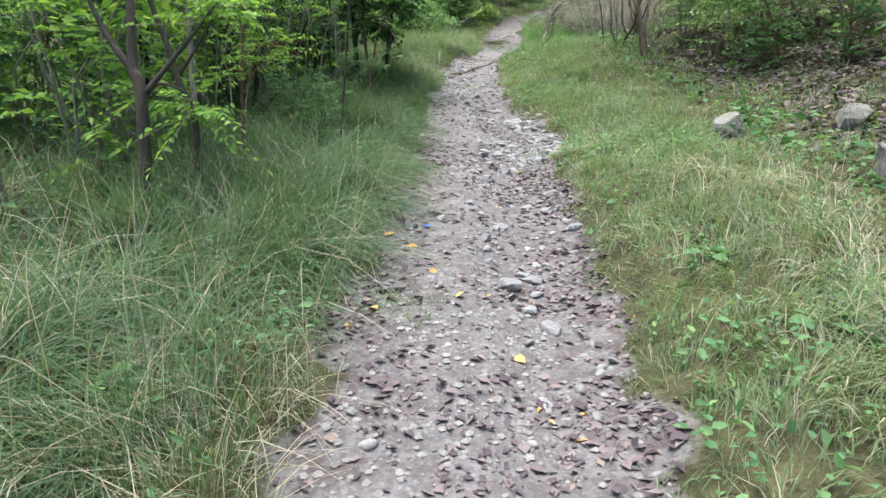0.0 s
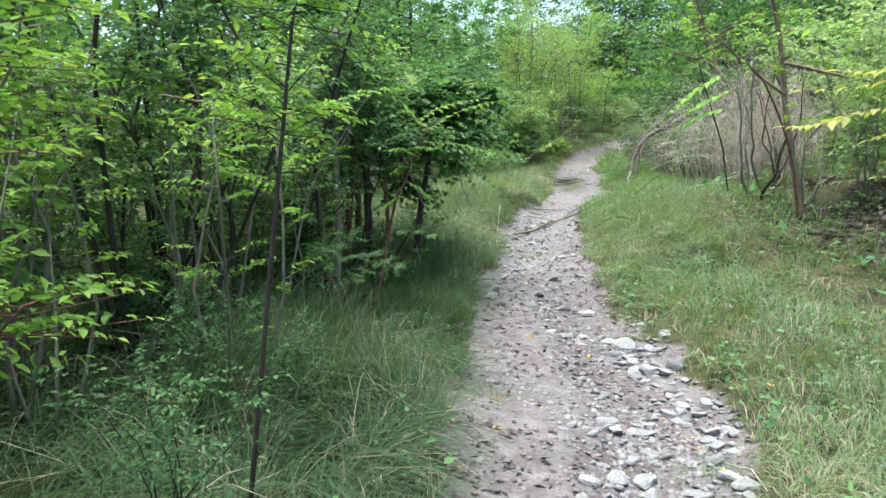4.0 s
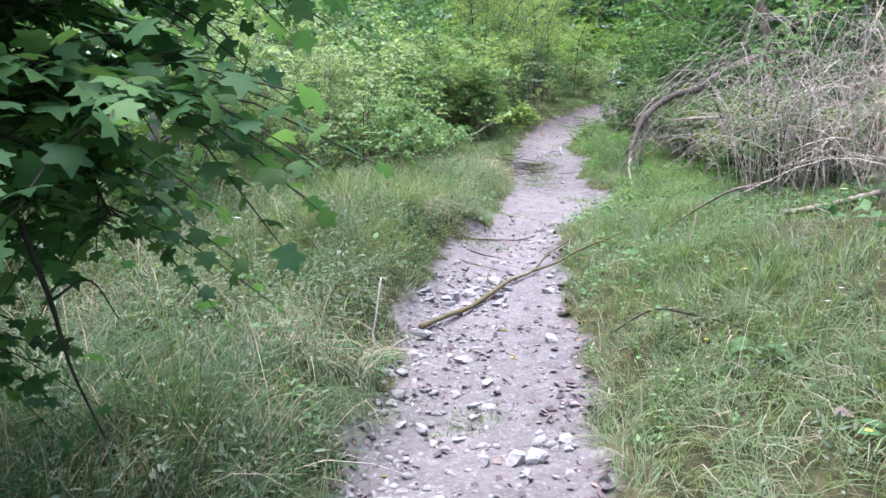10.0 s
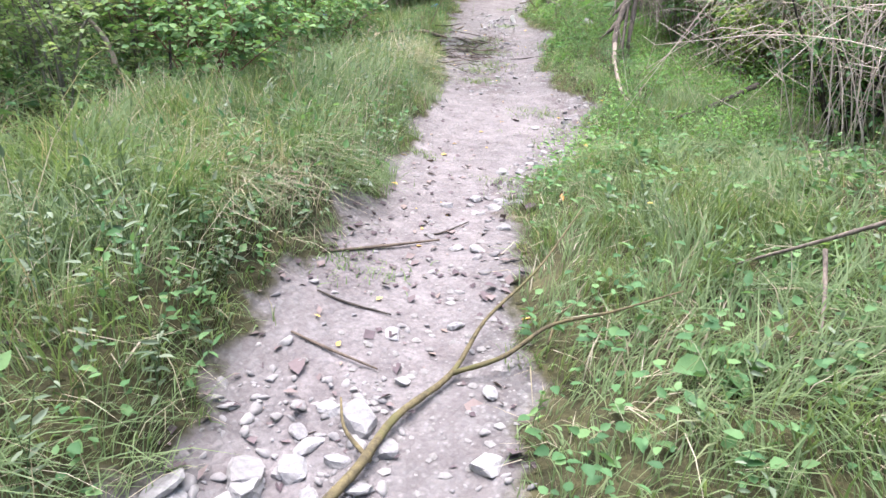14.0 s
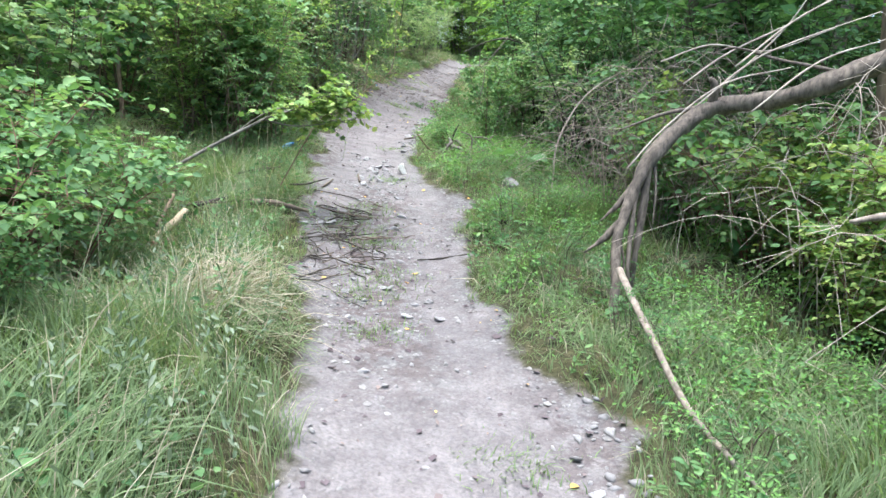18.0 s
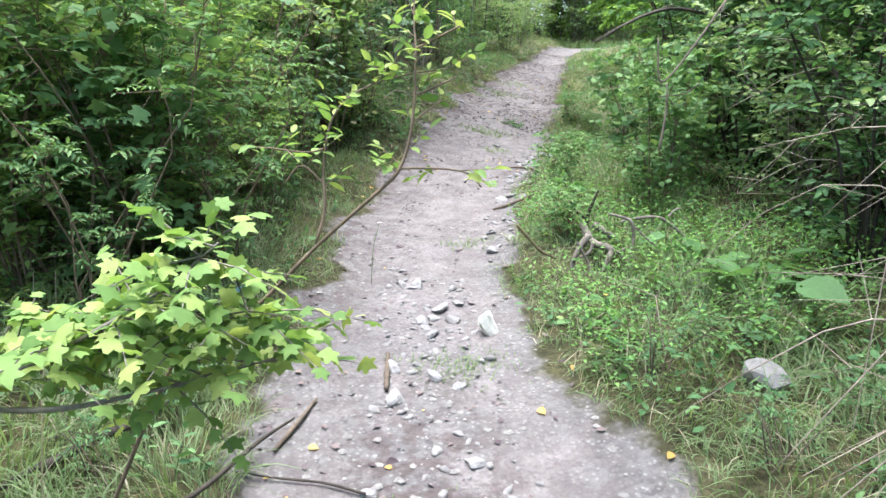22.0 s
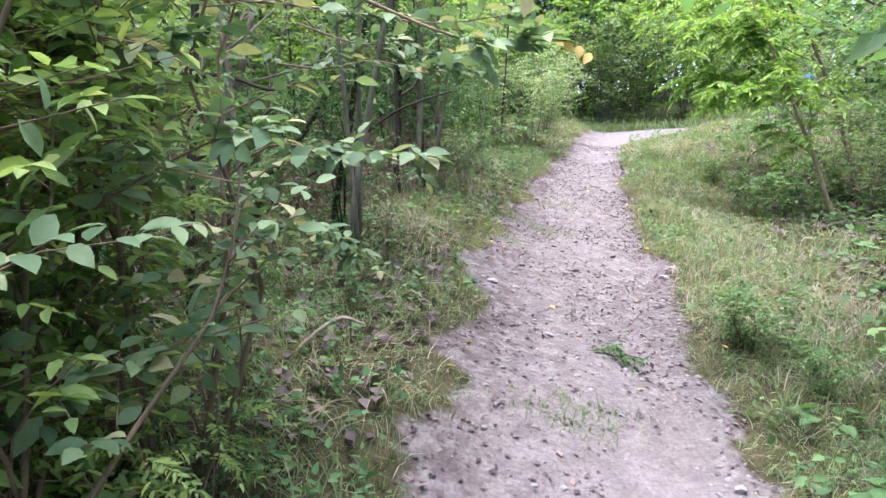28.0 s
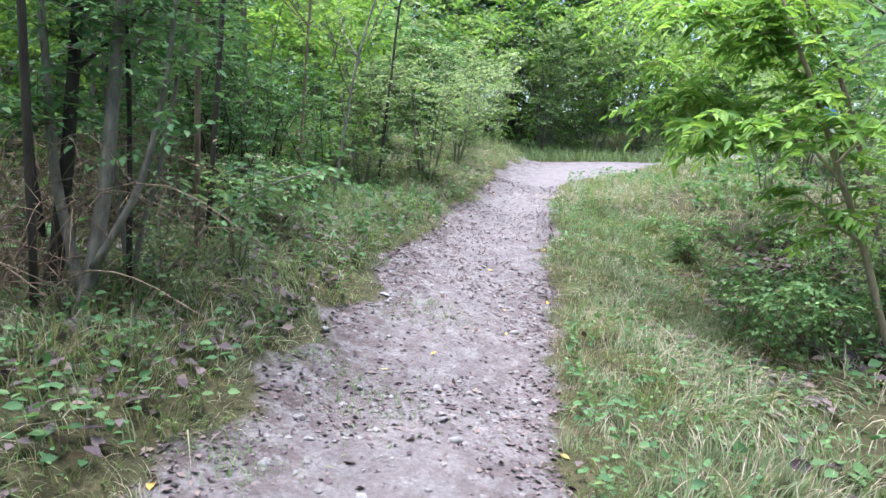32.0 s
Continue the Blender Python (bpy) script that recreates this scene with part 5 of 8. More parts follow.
# ---- single trees, left at the start ----
F_LOCUST = (110, .38, 14, .060, .48, "oval", L_LOCUST, BARK_GREY, .72, .3, .2, True)
hero_tree("forked_tree", "dark forked young tree standing in tall dry grass", [(-1.64, 3.70, 0.83), (-1.64, 3.84, 1.37), (-1.69, 3.89, 1.54), (-1.70, 3.96, 1.81), (-1.73, 4.08, 2.25), (-1.78, 4.2, 2.75), (-1.8, 4.35, 3.3)], (.05, .042, .036, .032, .028, .02, .010),
          [([(-1.68, 3.88, 1.52), (-1.83, 3.94, 1.71), (-1.95, 4.00, 1.96), (-2.04, 4.08, 2.25)], (.022, .014, .006)), ([(-1.60, 3.80, 1.41), (-1.47, 3.85, 1.57), (-1.34, 3.88, 1.72), (-1.21, 3.93, 1.89)], (.018, .012, .005)), ([(-1.68, 3.87, 1.27), (-1.59, 3.92, 1.45), (-1.42, 3.90, 1.41), (-1.37, 3.87, 1.29)], (.012, .009, .005))], BARK_DARK, F_LOCUST, 601)
hero_tree("young_tree", "thin dark young tree with crossing limbs", [(-1.49, 4.15, 0.88), (-1.50, 4.24, 1.25), (-1.57, 4.27, 1.41), (-1.65, 4.33, 1.65), (-1.81, 4.43, 2.07), (-1.89, 4.49, 2.34), (-1.95, 4.6, 2.8), (-1.98, 4.7, 3.2)], (.03, .027, .024, .02, .016, .012, .006),
          [([(-1.54, 4.25, 1.33), (-1.68, 4.27, 1.40), (-1.79, 4.27, 1.37)], (.012, .008, .004)), ([(-1.60, 4.29, 1.48), (-1.45, 4.34, 1.71), (-1.32, 4.40, 1.95)], (.012, .008, .004))], BARK_DARK, F_LOCUST, 602)
hero_tree("young_tree", "pale slender young tree in tall grass", [(-1.56, 4.40, 0.86), (-1.58, 4.49, 1.24), (-1.61, 4.60, 1.72), (-1.63, 4.69, 2.10), (-1.64, 4.81, 2.61)], (.026, .023, .02, .016, .008), [], BARK_GREY, F_LOCUST, 603)
sap = hero_tree("young_tree", "slender young tree with round galls on its stem", [(-1.52, 5.30, 1.21), (-1.50, 5.33, 1.43), (-1.46, 5.38, 1.92), (-1.43, 5.40, 2.06), (-1.39, 5.43, 2.30), (-1.33, 5.47, 2.67), (-1.29, 5.51, 3.01)], (.016, .014, .014, .013, .012, .008), [([(-1.49, 5.33, 1.38), (-1.39, 5.35, 1.54), (-1.24, 5.38, 1.72)], (.007, .005, .003))], BARK_RED, (90, .36, 14, .05, .48, "oval", L_LOCUST, BARK_RED, .2, .25, .3, True), 604)


def gall(at, r, parent):
    bm = bmesh.new()
    bmesh.ops.create_icosphere(bm, subdivisions=2, radius=r)
    for v in bm.verts:
        v.co += v.co * .25 * math.sin(v.co.x * 210) * math.cos(v.co.z * 170)
        v.co += Vector(at)
    me = bpy.data.meshes.new("gall")
    bm.to_mesh(me)
    bm.free()
    me.materials.append(BARK_RED)
    part_mesh("gall", me, parent, "round brown gall")


for at in ([(-1.41, 5.38, 2.05), (-1.31, 5.44, 2.58)]):
    gall(np.array(at) - np.array(sap.matrix_basis.translation), .022, sap)
hero_tree("young_tree", "thin twisting stem with a few bright leaves", [(-2.71, 7.11, 1.29), (-2.67, 7.20, 2.18), (-2.74, 7.22, 2.41), (-2.71, 7.27, 2.82), (-2.70, 7.32, 3.30)], (.018, .016, .014, .01, .006), [], BARK_BROWN, (70, .34, 12, .05, .48, "oval", L_LOCUST, BARK_BROWN, .2, .3, .3, True), 605)
hero_tree("young_tree", "thin dark stem among bright feathery leaves", [(-0.90, 6.02, 1.40), (-0.79, 6.07, 1.87), (-0.76, 6.12, 2.28), (-0.72, 6.18, 2.83), (-0.70, 6.22, 3.16)], (.012, .011, .009, .007, .004), [], BARK_DARK, (80, .36, 14, .05, .48, "oval", L_LOCUST, BARK_DARK, .15, .3, .3, True), 606)
for k, (x, y, sc) in enumerate(((-2.1, 7.5, 1.1), (-2.3, 8.5, 1.2))):
    put("canopy", x, y, 2.1 * k, sc, k % 3, "slender trees over the grass", "", 1.25)
# the stand of poles
hero_tree("tree", "pale grey straight tree trunk in dark undergrowth", [(-1.29, 9.07, 1.22), (-1.29, 9.15, 1.70), (-1.32, 9.25, 2.28), (-1.34, 9.35, 2.81), (-1.36, 9.44, 3.34)], (.042, .038, .034, .03, .02), [([(-1.28, 9.16, 2.33), (-1.14, 9.22, 2.57), (-0.90, 9.26, 2.77)], (.012, .008, .004))], BARK_GREY, (110, .4, 10, .06, .55, "oval", L_SHRUB, BARK_GREY, .35, .2, .3, False), 607)
hero_tree("tree", "dark rough trunk among thin stems", [(-1.06, 9.50, 1.29), (-1.13, 9.60, 1.85), (-1.18, 9.70, 2.45), (-1.25, 9.77, 2.89), (-1.32, 9.86, 3.36)], (.045, .04, .034, .03, .018), [([(-1.14, 9.57, 2.30), (-0.87, 9.61, 2.43), (-0.52, 9.65, 2.53)], (.012, .008, .003))], BARK_DARK, (130, .4, 10, .06, .55, "oval", L_SHRUB, BARK_DARK, .3, .2, .3, False), 608)
hero_tree("tree", "thin brown trunk among undergrowth", [(-0.99, 10.01, 1.31), (-1.05, 10.11, 1.88), (-1.12, 10.21, 2.45), (-1.19, 10.30, 2.98), (-1.24, 10.38, 3.42)], (.03, .026, .022, .018, .01), [], BARK_BROWN, (110, .4, 10, .055, .55, "oval", L_LOCUST, BARK_BROWN, .3, .25, .3, True), 609)
fallen("leaning_branch", "grey dead branch leaning in the undergrowth", [(-1.43, 8.25, 1.28), (-1.35, 8.36, 1.82), (-1.27, 8.41, 2.09), (-1.12, 8.46, 2.34), (-0.96, 8.52, 2.61), (-0.84, 8.55, 2.74)], (.009, .008, .007, .005, .003), BARK_GREY, 610, 6, "branch", "", [([(-1.32, 8.38, 1.97), (-1.37, 8.40, 2.08), (-1.36, 8.41, 2.14)], (.004, .003, .002)), ([(-1.39, 8.16, 1.32), (-1.16, 8.22, 1.56), (-0.97, 8.26, 1.72)], (.004, .003, .002))])
for k, (pts, r, bark) in enumerate((([(-1.58, 9.57, 1.45), (-1.60, 9.67, 1.97), (-1.62, 9.76, 2.45), (-1.66, 9.86, 2.97)], .022, BARK_GREY), ([(-1.46, 9.47, 1.43), (-1.50, 9.55, 1.86), (-1.50, 9.63, 2.29), (-1.59, 9.75, 2.90)], .018, BARK_BROWN), ([(-1.33, 9.55, 1.30), (-1.30, 9.66, 1.86), (-1.30, 9.75, 2.31), (-1.32, 9.87, 2.94)], .030, BARK_RED), ([(-1.23, 9.88, 1.40), (-1.29, 9.99, 1.97), (-1.34, 10.10, 2.54), (-1.36, 10.18, 3.00)], .024, BARK_BROWN), ([(-1.76, 9.76, 1.42), (-1.78, 9.86, 1.95), (-1.88, 9.96, 2.45), (-1.90, 10.05, 2.95)], .02, BARK_DARK), ([(-1.10, 9.29, 1.50), (-1.09, 9.35, 1.79), (-1.00, 9.42, 2.13), (-1.00, 9.48, 2.47)], .010, BARK_DARK), ([(-1.31, 9.36, 1.36), (-1.36, 9.42, 1.70), (-1.33, 9.48, 2.00), (-1.38, 9.55, 2.37)], .008, BARK_DARK), ([(-2.75, 10.79, 1.14), (-2.87, 10.92, 1.80), (-2.96, 11.05, 2.53), (-3.07, 11.16, 3.11)], .03, BARK_DARK))):
    hero_tree("thin_tree", "slender stem in a clump of thin trees", pts, (r, r * .9, r * .8, r * .55), [], bark, (26, .4, 9, .055, .55, "oval", L_SHRUB, bark, .45, .2, .3, False), 622 + k, 7, "tree", "clump of slender stems")
for k, pts in enumerate(([(-1.13, 7.97, 1.28), (-1.06, 8.01, 1.48), (-1.00, 8.05, 1.65), (-0.95, 8.06, 1.72)], [(-1.17, 7.95, 1.44), (-1.04, 7.98, 1.56), (-0.89, 7.99, 1.61), (-0.80, 7.99, 1.60)], [(-1.01, 7.84, 1.37), (-0.87, 7.86, 1.47), (-0.75, 7.88, 1.55), (-0.62, 7.89, 1.56)], [(-1.18, 8.15, 1.40), (-1.12, 8.18, 1.56), (-1.17, 8.19, 1.65)], [(-0.75, 8.83, 1.69), (-0.69, 8.84, 1.73), (-0.59, 8.85, 1.74), (-0.44, 8.84, 1.69)])):
    rng = np.random.default_rng(870 + k)
    p = np.array(pts)
    root = empty("fern_frond", p[0], "feathery dull green fern frond in the shade", "fern", "fern fronds")
    line = curve_points(p - p[0], 14)
    V, T, Q = tube(line, (.003, .002, .001), 5)
    part_mesh("stalk", mesh_np("stalk", V, T, Q, [TWIG], True), root)
    dress(root, rng, [line], 26, .13, 14, .026, .38, "rhomb", L_SHRUB, TWIG, .12, .05, .1, True, .001, .5, 1.2)
# the dark tree with lobed leaves
hero_tree("tree", "dark tree with dense lobed leaves hanging over the grass", [(-0.81, 10.14, 1.43), (-0.74, 10.20, 1.87), (-0.70, 10.23, 2.11), (-0.66, 10.27, 2.37), (-0.59, 10.30, 2.63), (-0.51, 10.33, 2.81), (-0.48, 10.35, 2.95), (-0.45, 10.38, 3.19)], (.042, .036, .032, .03, .026, .02, .012),
          [([(-0.67, 10.26, 2.35), (-0.50, 10.29, 2.49), (-0.30, 10.31, 2.56), (-0.14, 10.31, 2.55)], (.014, .009, .003)), ([(-0.60, 10.12, 2.41), (-0.74, 10.14, 2.57), (-0.90, 10.15, 2.67), (-1.09, 10.15, 2.72)], (.014, .009, .003)), ([(-0.65, 10.45, 2.60), (-0.47, 10.47, 2.73), (-0.26, 10.50, 2.87), (-0.10, 10.51, 2.93)], (.014, .009, .003)), ([(-0.50, 10.05, 2.61), (-0.58, 10.07, 2.74), (-0.71, 10.08, 2.85), (-0.81, 10.08, 2.95)], (.012, .008, .003)), ([(-0.82, 10.72, 2.38), (-0.73, 10.73, 2.48), (-0.53, 10.74, 2.44), (-0.43, 10.72, 2.28)], (.01, .007, .003)), ([(-0.52, 9.81, 2.26), (-0.69, 9.81, 2.37), (-0.86, 9.81, 2.43), (-1.05, 9.80, 2.40)], (.012, .008, .003))],
          BARK_DARK, (520, .35, 9, .059, .9, "lobed", L_MAPLE, BARK_DARK, .12, .1, .3, False), 611)
hero_tree("tree", "second dark trunk in the shade of the wood", [(-1.70, 11.07, 1.42), (-1.63, 11.14, 1.97), (-1.55, 11.20, 2.44), (-1.42, 11.27, 2.91), (-1.39, 11.32, 3.30)], (.036, .032, .028, .022, .014), [([(-1.47, 10.99, 2.36), (-1.69, 11.02, 2.66), (-1.88, 11.04, 2.81)], (.012, .008, .004))], BARK_DARK, (340, .36, 9, .059, .9, "lobed", L_MAPLE, BARK_DARK, .15, .15, .3, False), 612)
hero_tree("tree", "dark leafy tree in the shade of the wood", [(-1.49, 10.72, 1.49), (-1.47, 10.79, 2.02), (-1.53, 10.84, 2.52), (-1.58, 10.88, 2.93), (-1.62, 10.93, 3.33)], (.034, .03, .026, .02, .012), [([(-1.50, 10.82, 2.35), (-1.28, 10.85, 2.50), (-1.00, 10.87, 2.53), (-0.73, 10.87, 2.43)], (.012, .008, .003)), ([(-1.46, 10.75, 2.62), (-1.19, 10.79, 2.80), (-0.86, 10.81, 2.85), (-0.58, 10.82, 2.77)], (.012, .008, .003)), ([(-1.35, 10.61, 2.15), (-1.16, 10.62, 2.18), (-0.93, 10.62, 2.12), (-0.79, 10.62, 1.99)], (.010, .007, .003))], BARK_DARK, (340, .36, 9, .061, .9, "lobed", L_MAPLE, BARK_DARK, .1, .05, .35, False), 623)
fallen("hanging_twig", "bare dark forked twig hanging from the tree", [(-0.45, 10.42, 2.29), (-0.39, 10.40, 2.15), (-0.35, 10.39, 2.02), (-0.28, 10.37, 1.89)], (.006, .005, .003, .002), BARK_DARK, 613, 5, "twig", "", [([(-0.39, 10.40, 2.15), (-0.32, 10.41, 2.19), (-0.26, 10.40, 2.12)], (.003, .002, .001))])
# young trees with long feathered fronds close by the way
def fronded(label, stem, radii, fronds, leafmat, seed, leaflet=.115, pairs=12):
    """A slender stem; each frond is a stalk with paired leaflets."""
    rng = np.random.default_rng(seed)
    p = np.array(stem, float)
    base = np.array([p[0][0], p[0][1], hz(p[0][0], p[0][1])])
    p[0][2] = base[2] - .05
    root = empty("sapling", base, label, "sapling", "saplings with long fronds")
    V, T, Q = tube(curve_points(p - base, 18), radii, 6, rng, .08)
    part_mesh("stem", mesh_np("stem", V, T, Q, [BARK_RED], True), root)
    for pts in fronds:
        line = curve_points(np.array(pts, float) - base, 2 * pairs + 2)
        V, T, Q = tube(line, (.0045, .003, .0015), 5)
        stalk = part_mesh("frond", mesh_np("frond", V, T, Q, [STICK_PALE], True), root)
        at = line[3:-1:2]
        tan = unit(line[4::2][:len(at)] - line[2:-2:2][:len(at)])
        side = unit(np.cross(tan, np.array([0, 0, 1.])))
        P, D = np.repeat(at, 2, 0), np.repeat(tan, 2, 0) * .55
        D[0::2] += side
        D[1::2] -= side
        D = D + rng.normal(0, .12, D.shape) - np.array([0, 0, .18])
        size = leaflet * np.repeat(np.sin(np.linspace(.7, 2.6, len(at))), 2) * rng.uniform(.85, 1.15, len(P))
        N = np.array([0, 0, 1.]) + rng.normal(0, .22, P.shape)
        P, D, N, size = np.vstack([P, line[-1:]]), np.vstack([D, tan[-1:]]), np.vstack([N, [[0, 0, 1.]]]), np.append(size, leaflet * .7)
        V, T, Q = leaf_set(P, D, N, size, size * .42, "full")
        tagged(part_mesh("foliage", mesh_np("foliage", V, T, Q, [leafmat]), stalk), kind="stuff")
    return root


fronded("slender sapling with long bright green feathered fronds", [(-0.95, 8.75, 1.0)] + [(-0.78, 8.80, 1.89), (-0.70, 8.80, 2.07), (-0.64, 8.80, 2.25), (-0.58, 8.80, 2.35), (-0.54, 8.80, 2.46)], (.011, .009, .008, .007, .005), ([(-0.54, 8.80, 2.46), (-0.49, 8.80, 2.48), (-0.41, 8.80, 2.53), (-0.27, 8.80, 2.60), (-0.13, 8.80, 2.64), (-0.02, 8.80, 2.66)], [(-0.60, 8.84, 2.37), (-0.43, 8.84, 2.37), (-0.27, 8.84, 2.35), (-0.16, 8.84, 2.32), (-0.06, 8.84, 2.29)], [(-0.59, 8.88, 2.46), (-0.57, 8.88, 2.55), (-0.44, 8.88, 2.63), (-0.28, 8.88, 2.67), (-0.13, 8.88, 2.69)], [(-0.59, 8.72, 2.26), (-0.65, 8.72, 2.29), (-0.72, 8.72, 2.32), (-0.80, 8.72, 2.31)], [(-0.57, 8.72, 2.27), (-0.61, 8.72, 2.31), (-0.55, 8.72, 2.33), (-0.47, 8.72, 2.32)], [(-0.68, 8.76, 2.08), (-0.60, 8.76, 2.04), (-0.55, 8.76, 1.99), (-0.52, 8.76, 1.98)], [(-0.72, 8.76, 1.99), (-0.77, 8.76, 1.95), (-0.84, 8.76, 1.90)], [(-0.64, 8.76, 2.18), (-0.70, 8.76, 2.19), (-0.76, 8.76, 2.16)], [(-0.51, 8.76, 2.46), (-0.59, 8.76, 2.51), (-0.64, 8.76, 2.57), (-0.70, 8.76, 2.64)]), L_LOCUST, 614, .092)
fronded("leaning sapling with yellowing feathered fronds on the bank", [(4.5, 9.5, 1.4), (4.3, 9.4, 2.1), (4.0, 9.35, 2.6), (3.85, 9.3, 2.85)], (.02, .016, .012, .007), ([(3.83, 9.30, 3.05), (3.62, 9.30, 3.03), (3.20, 9.30, 2.91), (2.77, 9.30, 2.82), (2.31, 9.30, 2.78)], [(3.31, 9.30, 2.72), (2.83, 9.30, 2.63), (2.45, 9.30, 2.53), (2.20, 9.30, 2.51)], [(3.72, 9.30, 3.18), (3.30, 9.30, 3.09), (2.93, 9.30, 2.94), (2.57, 9.30, 2.93)], [(3.66, 9.35, 2.77), (3.23, 9.35, 2.56), (2.85, 9.35, 2.41)]), L_YELLOWING, 621, .15, 11)
fronded("leaning sapling with bright green feathered fronds on the verge", [(3.2, 11.4, 1.7), (3.0, 11.2, 2.4), (2.6, 10.8, 3.0), (2.3, 10.5, 3.2)], (.014, .012, .009, .006), ([(3.08, 10.00, 3.52), (2.84, 10.00, 3.44), (2.43, 10.00, 3.37), (1.89, 10.00, 3.36)], [(2.08, 10.50, 3.11), (1.97, 10.50, 3.04), (1.76, 10.50, 2.89), (1.56, 10.50, 2.71)], [(2.13, 10.50, 2.79), (2.01, 10.50, 2.76), (1.85, 10.50, 2.70), (1.72, 10.50, 2.62)], [(2.27, 10.70, 3.01), (2.10, 10.70, 2.93), (1.94, 10.70, 2.85), (1.80, 10.70, 2.76)]), L_LOCUST, 622, .14, 9)
rng = np.random.default_rng(616)
bough_line = np.array([(-1.67, 7.04, 2.49), (-1.44, 7.05, 2.45), (-1.25, 7.07, 2.42), (-1.04, 7.08, 2.40), (-0.81, 7.11, 2.46)])
bough = empty("leafy_bough", bough_line[0], "long bough with bright green feathery leaves over the grass", "bough", "feathery boughs")
bough_line = curve_points(bough_line - bough_line[0], 14)
V, T, Q = tube(bough_line, (.007, .005, .002), 5)
part_mesh("stem", mesh_np("stem", V, T, Q, [BARK_BROWN], True), bough)
dress(bough, rng, [bough_line], 17, .32, 17, .060, .42, "oval", L_LOCUST, TWIG, .15, .1, .18, True, .002, .8)
# grass clearing, stems behind it
hero_tree("tree", "grey forked tree behind the open grass", [(-2.03, 14.57, 1.95), (-2.07, 14.69, 2.50), (-2.06, 14.76, 2.86), (-2.01, 14.82, 3.16), (-1.99, 14.92, 3.67)], (.05, .042, .038, .03, .02), [([(-2.00, 14.68, 2.46), (-1.74, 14.72, 2.69), (-1.60, 14.77, 2.95), (-1.44, 14.81, 3.17)], (.018, .012, .006))], BARK_GREY, (120, .4, 10, .055, .55, "oval", L_SHRUB, BARK_GREY, .3, .2, .3, False), 617)
hero_tree("tree", "pale straight tree behind the open grass", [(-2.04, 15.01, 2.10), (-2.06, 15.14, 2.74), (-2.05, 15.24, 3.22), (-2.05, 15.35, 3.78)], (.035, .03, .026, .018), [], BARK_GREY, (90, .4, 10, .055, .55, "oval", L_SHRUB, BARK_GREY, .4, .2, .3, False), 618)
fallen("standing_dead_stem", "broken reddish stem leaning out of the bushes", [(-0.43, 17.48, 2.15), (-0.56, 17.56, 2.40), (-0.74, 17.63, 2.59), (-0.86, 17.69, 2.75), (-0.75, 17.73, 2.89), (-0.67, 17.76, 3.03)], (.022, .02, .018, .016, .010, .005), BARK_RED, 619, 7, "branch", "", [([(-0.86, 17.69, 2.74), (-0.94, 17.71, 2.82), (-1.04, 17.77, 2.98)], (.010, .006, .003))])
fallen("standing_dead_stem", "pale split dead stem in the tall grass", [(-1.19, 17.35, 1.92), (-1.26, 17.43, 2.18), (-1.34, 17.50, 2.37), (-1.48, 17.55, 2.53), (-1.59, 17.60, 2.66)], (.03, .026, .02, .012, .006), WOOD_DEAD, 620, 7, "branch")
fallen("dead_sapling", "thin upright dark stem in tall grass", [(-0.66, 16.64, 1.75), (-0.67, 16.74, 2.09), (-0.69, 16.87, 2.51), (-0.71, 17.00, 2.93), (-0.73, 17.07, 3.15)], (.011, .010, .008, .006, .004), BARK_DARK, 621, 6, "stem")

# ---- right side, the bare shrub and dead brush ----
def gnarled_shrub(x, y, top, seed, label):
    """A dark many-stemmed shrub of crooked stems and fine bare twigs."""
    rng = np.random.default_rng(seed)
    root = empty("gnarled_shrub", (x, y, hz(x, y)), label, "shrub", "gnarled shrubs")
    twigs, leaves = Pile(), Pile()
    for k in range(6):
        a = k * 2.4 + rng.uniform(-.4, .4)
        p, way = np.array([.12 * np.cos(a), .12 * np.sin(a), -.06]), np.array([.62 * np.cos(a), .62 * np.sin(a), 1.0])
        line = [p]
        for _ in range(9):
            way = unit(way + rng.normal(0, .24, 3) + np.array([0, 0, .05]))
            p = p + way * top * rng.uniform(.08, .14)
            line.append(p)
        line = curve_points(line, 22)
        r = rng.uniform(.008, .024)
        V, T, Q = tube(line, (r, r * .7, r * .3), 6, rng, .18)
        part_mesh("stem", mesh_np("stem", V, T, Q, [(BARK_BROWN, BARK_GREY, BARK_DARK)[k % 3]], True), root)
        P, D = sample_lines(rng, [line], 26, .2)
        W = unit(D + rng.normal(0, .75, P.shape))
        L = rng.uniform(.12, .45, (26, 1)) * top * .5
        E = P + W * L
        V, Q = rods(P, E, .0028, .0014)
        twigs.add(V, None, Q)
        F = P[:, None] + (W * L)[:, None] * rng.uniform(.3, .95, (26, 4, 1))
        V, Q = rods(F.reshape(-1, 3), (F + rng.normal(0, .09, (26, 4, 3))).reshape(-1, 3), .0014, .0007)
        twigs.add(V, None, Q)
        S = E[rng.integers(0, 26, 10)]
        leaves.add(*leaf_set(S, rng.normal(0, 1, (10, 3)), np.array([0, 0, 1.]) + rng.normal(0, .4, (10, 3)), .045, .026, "oval"))
    tagged(part_mesh("brushwood", twigs.mesh("brushwood", [TWIG_PALE]), root), "fine pale bare twigs", kind="stuff")
    tagged(part_mesh("leaves", leaves.mesh("leaves", [L_YOUNG]), root), kind="stuff")


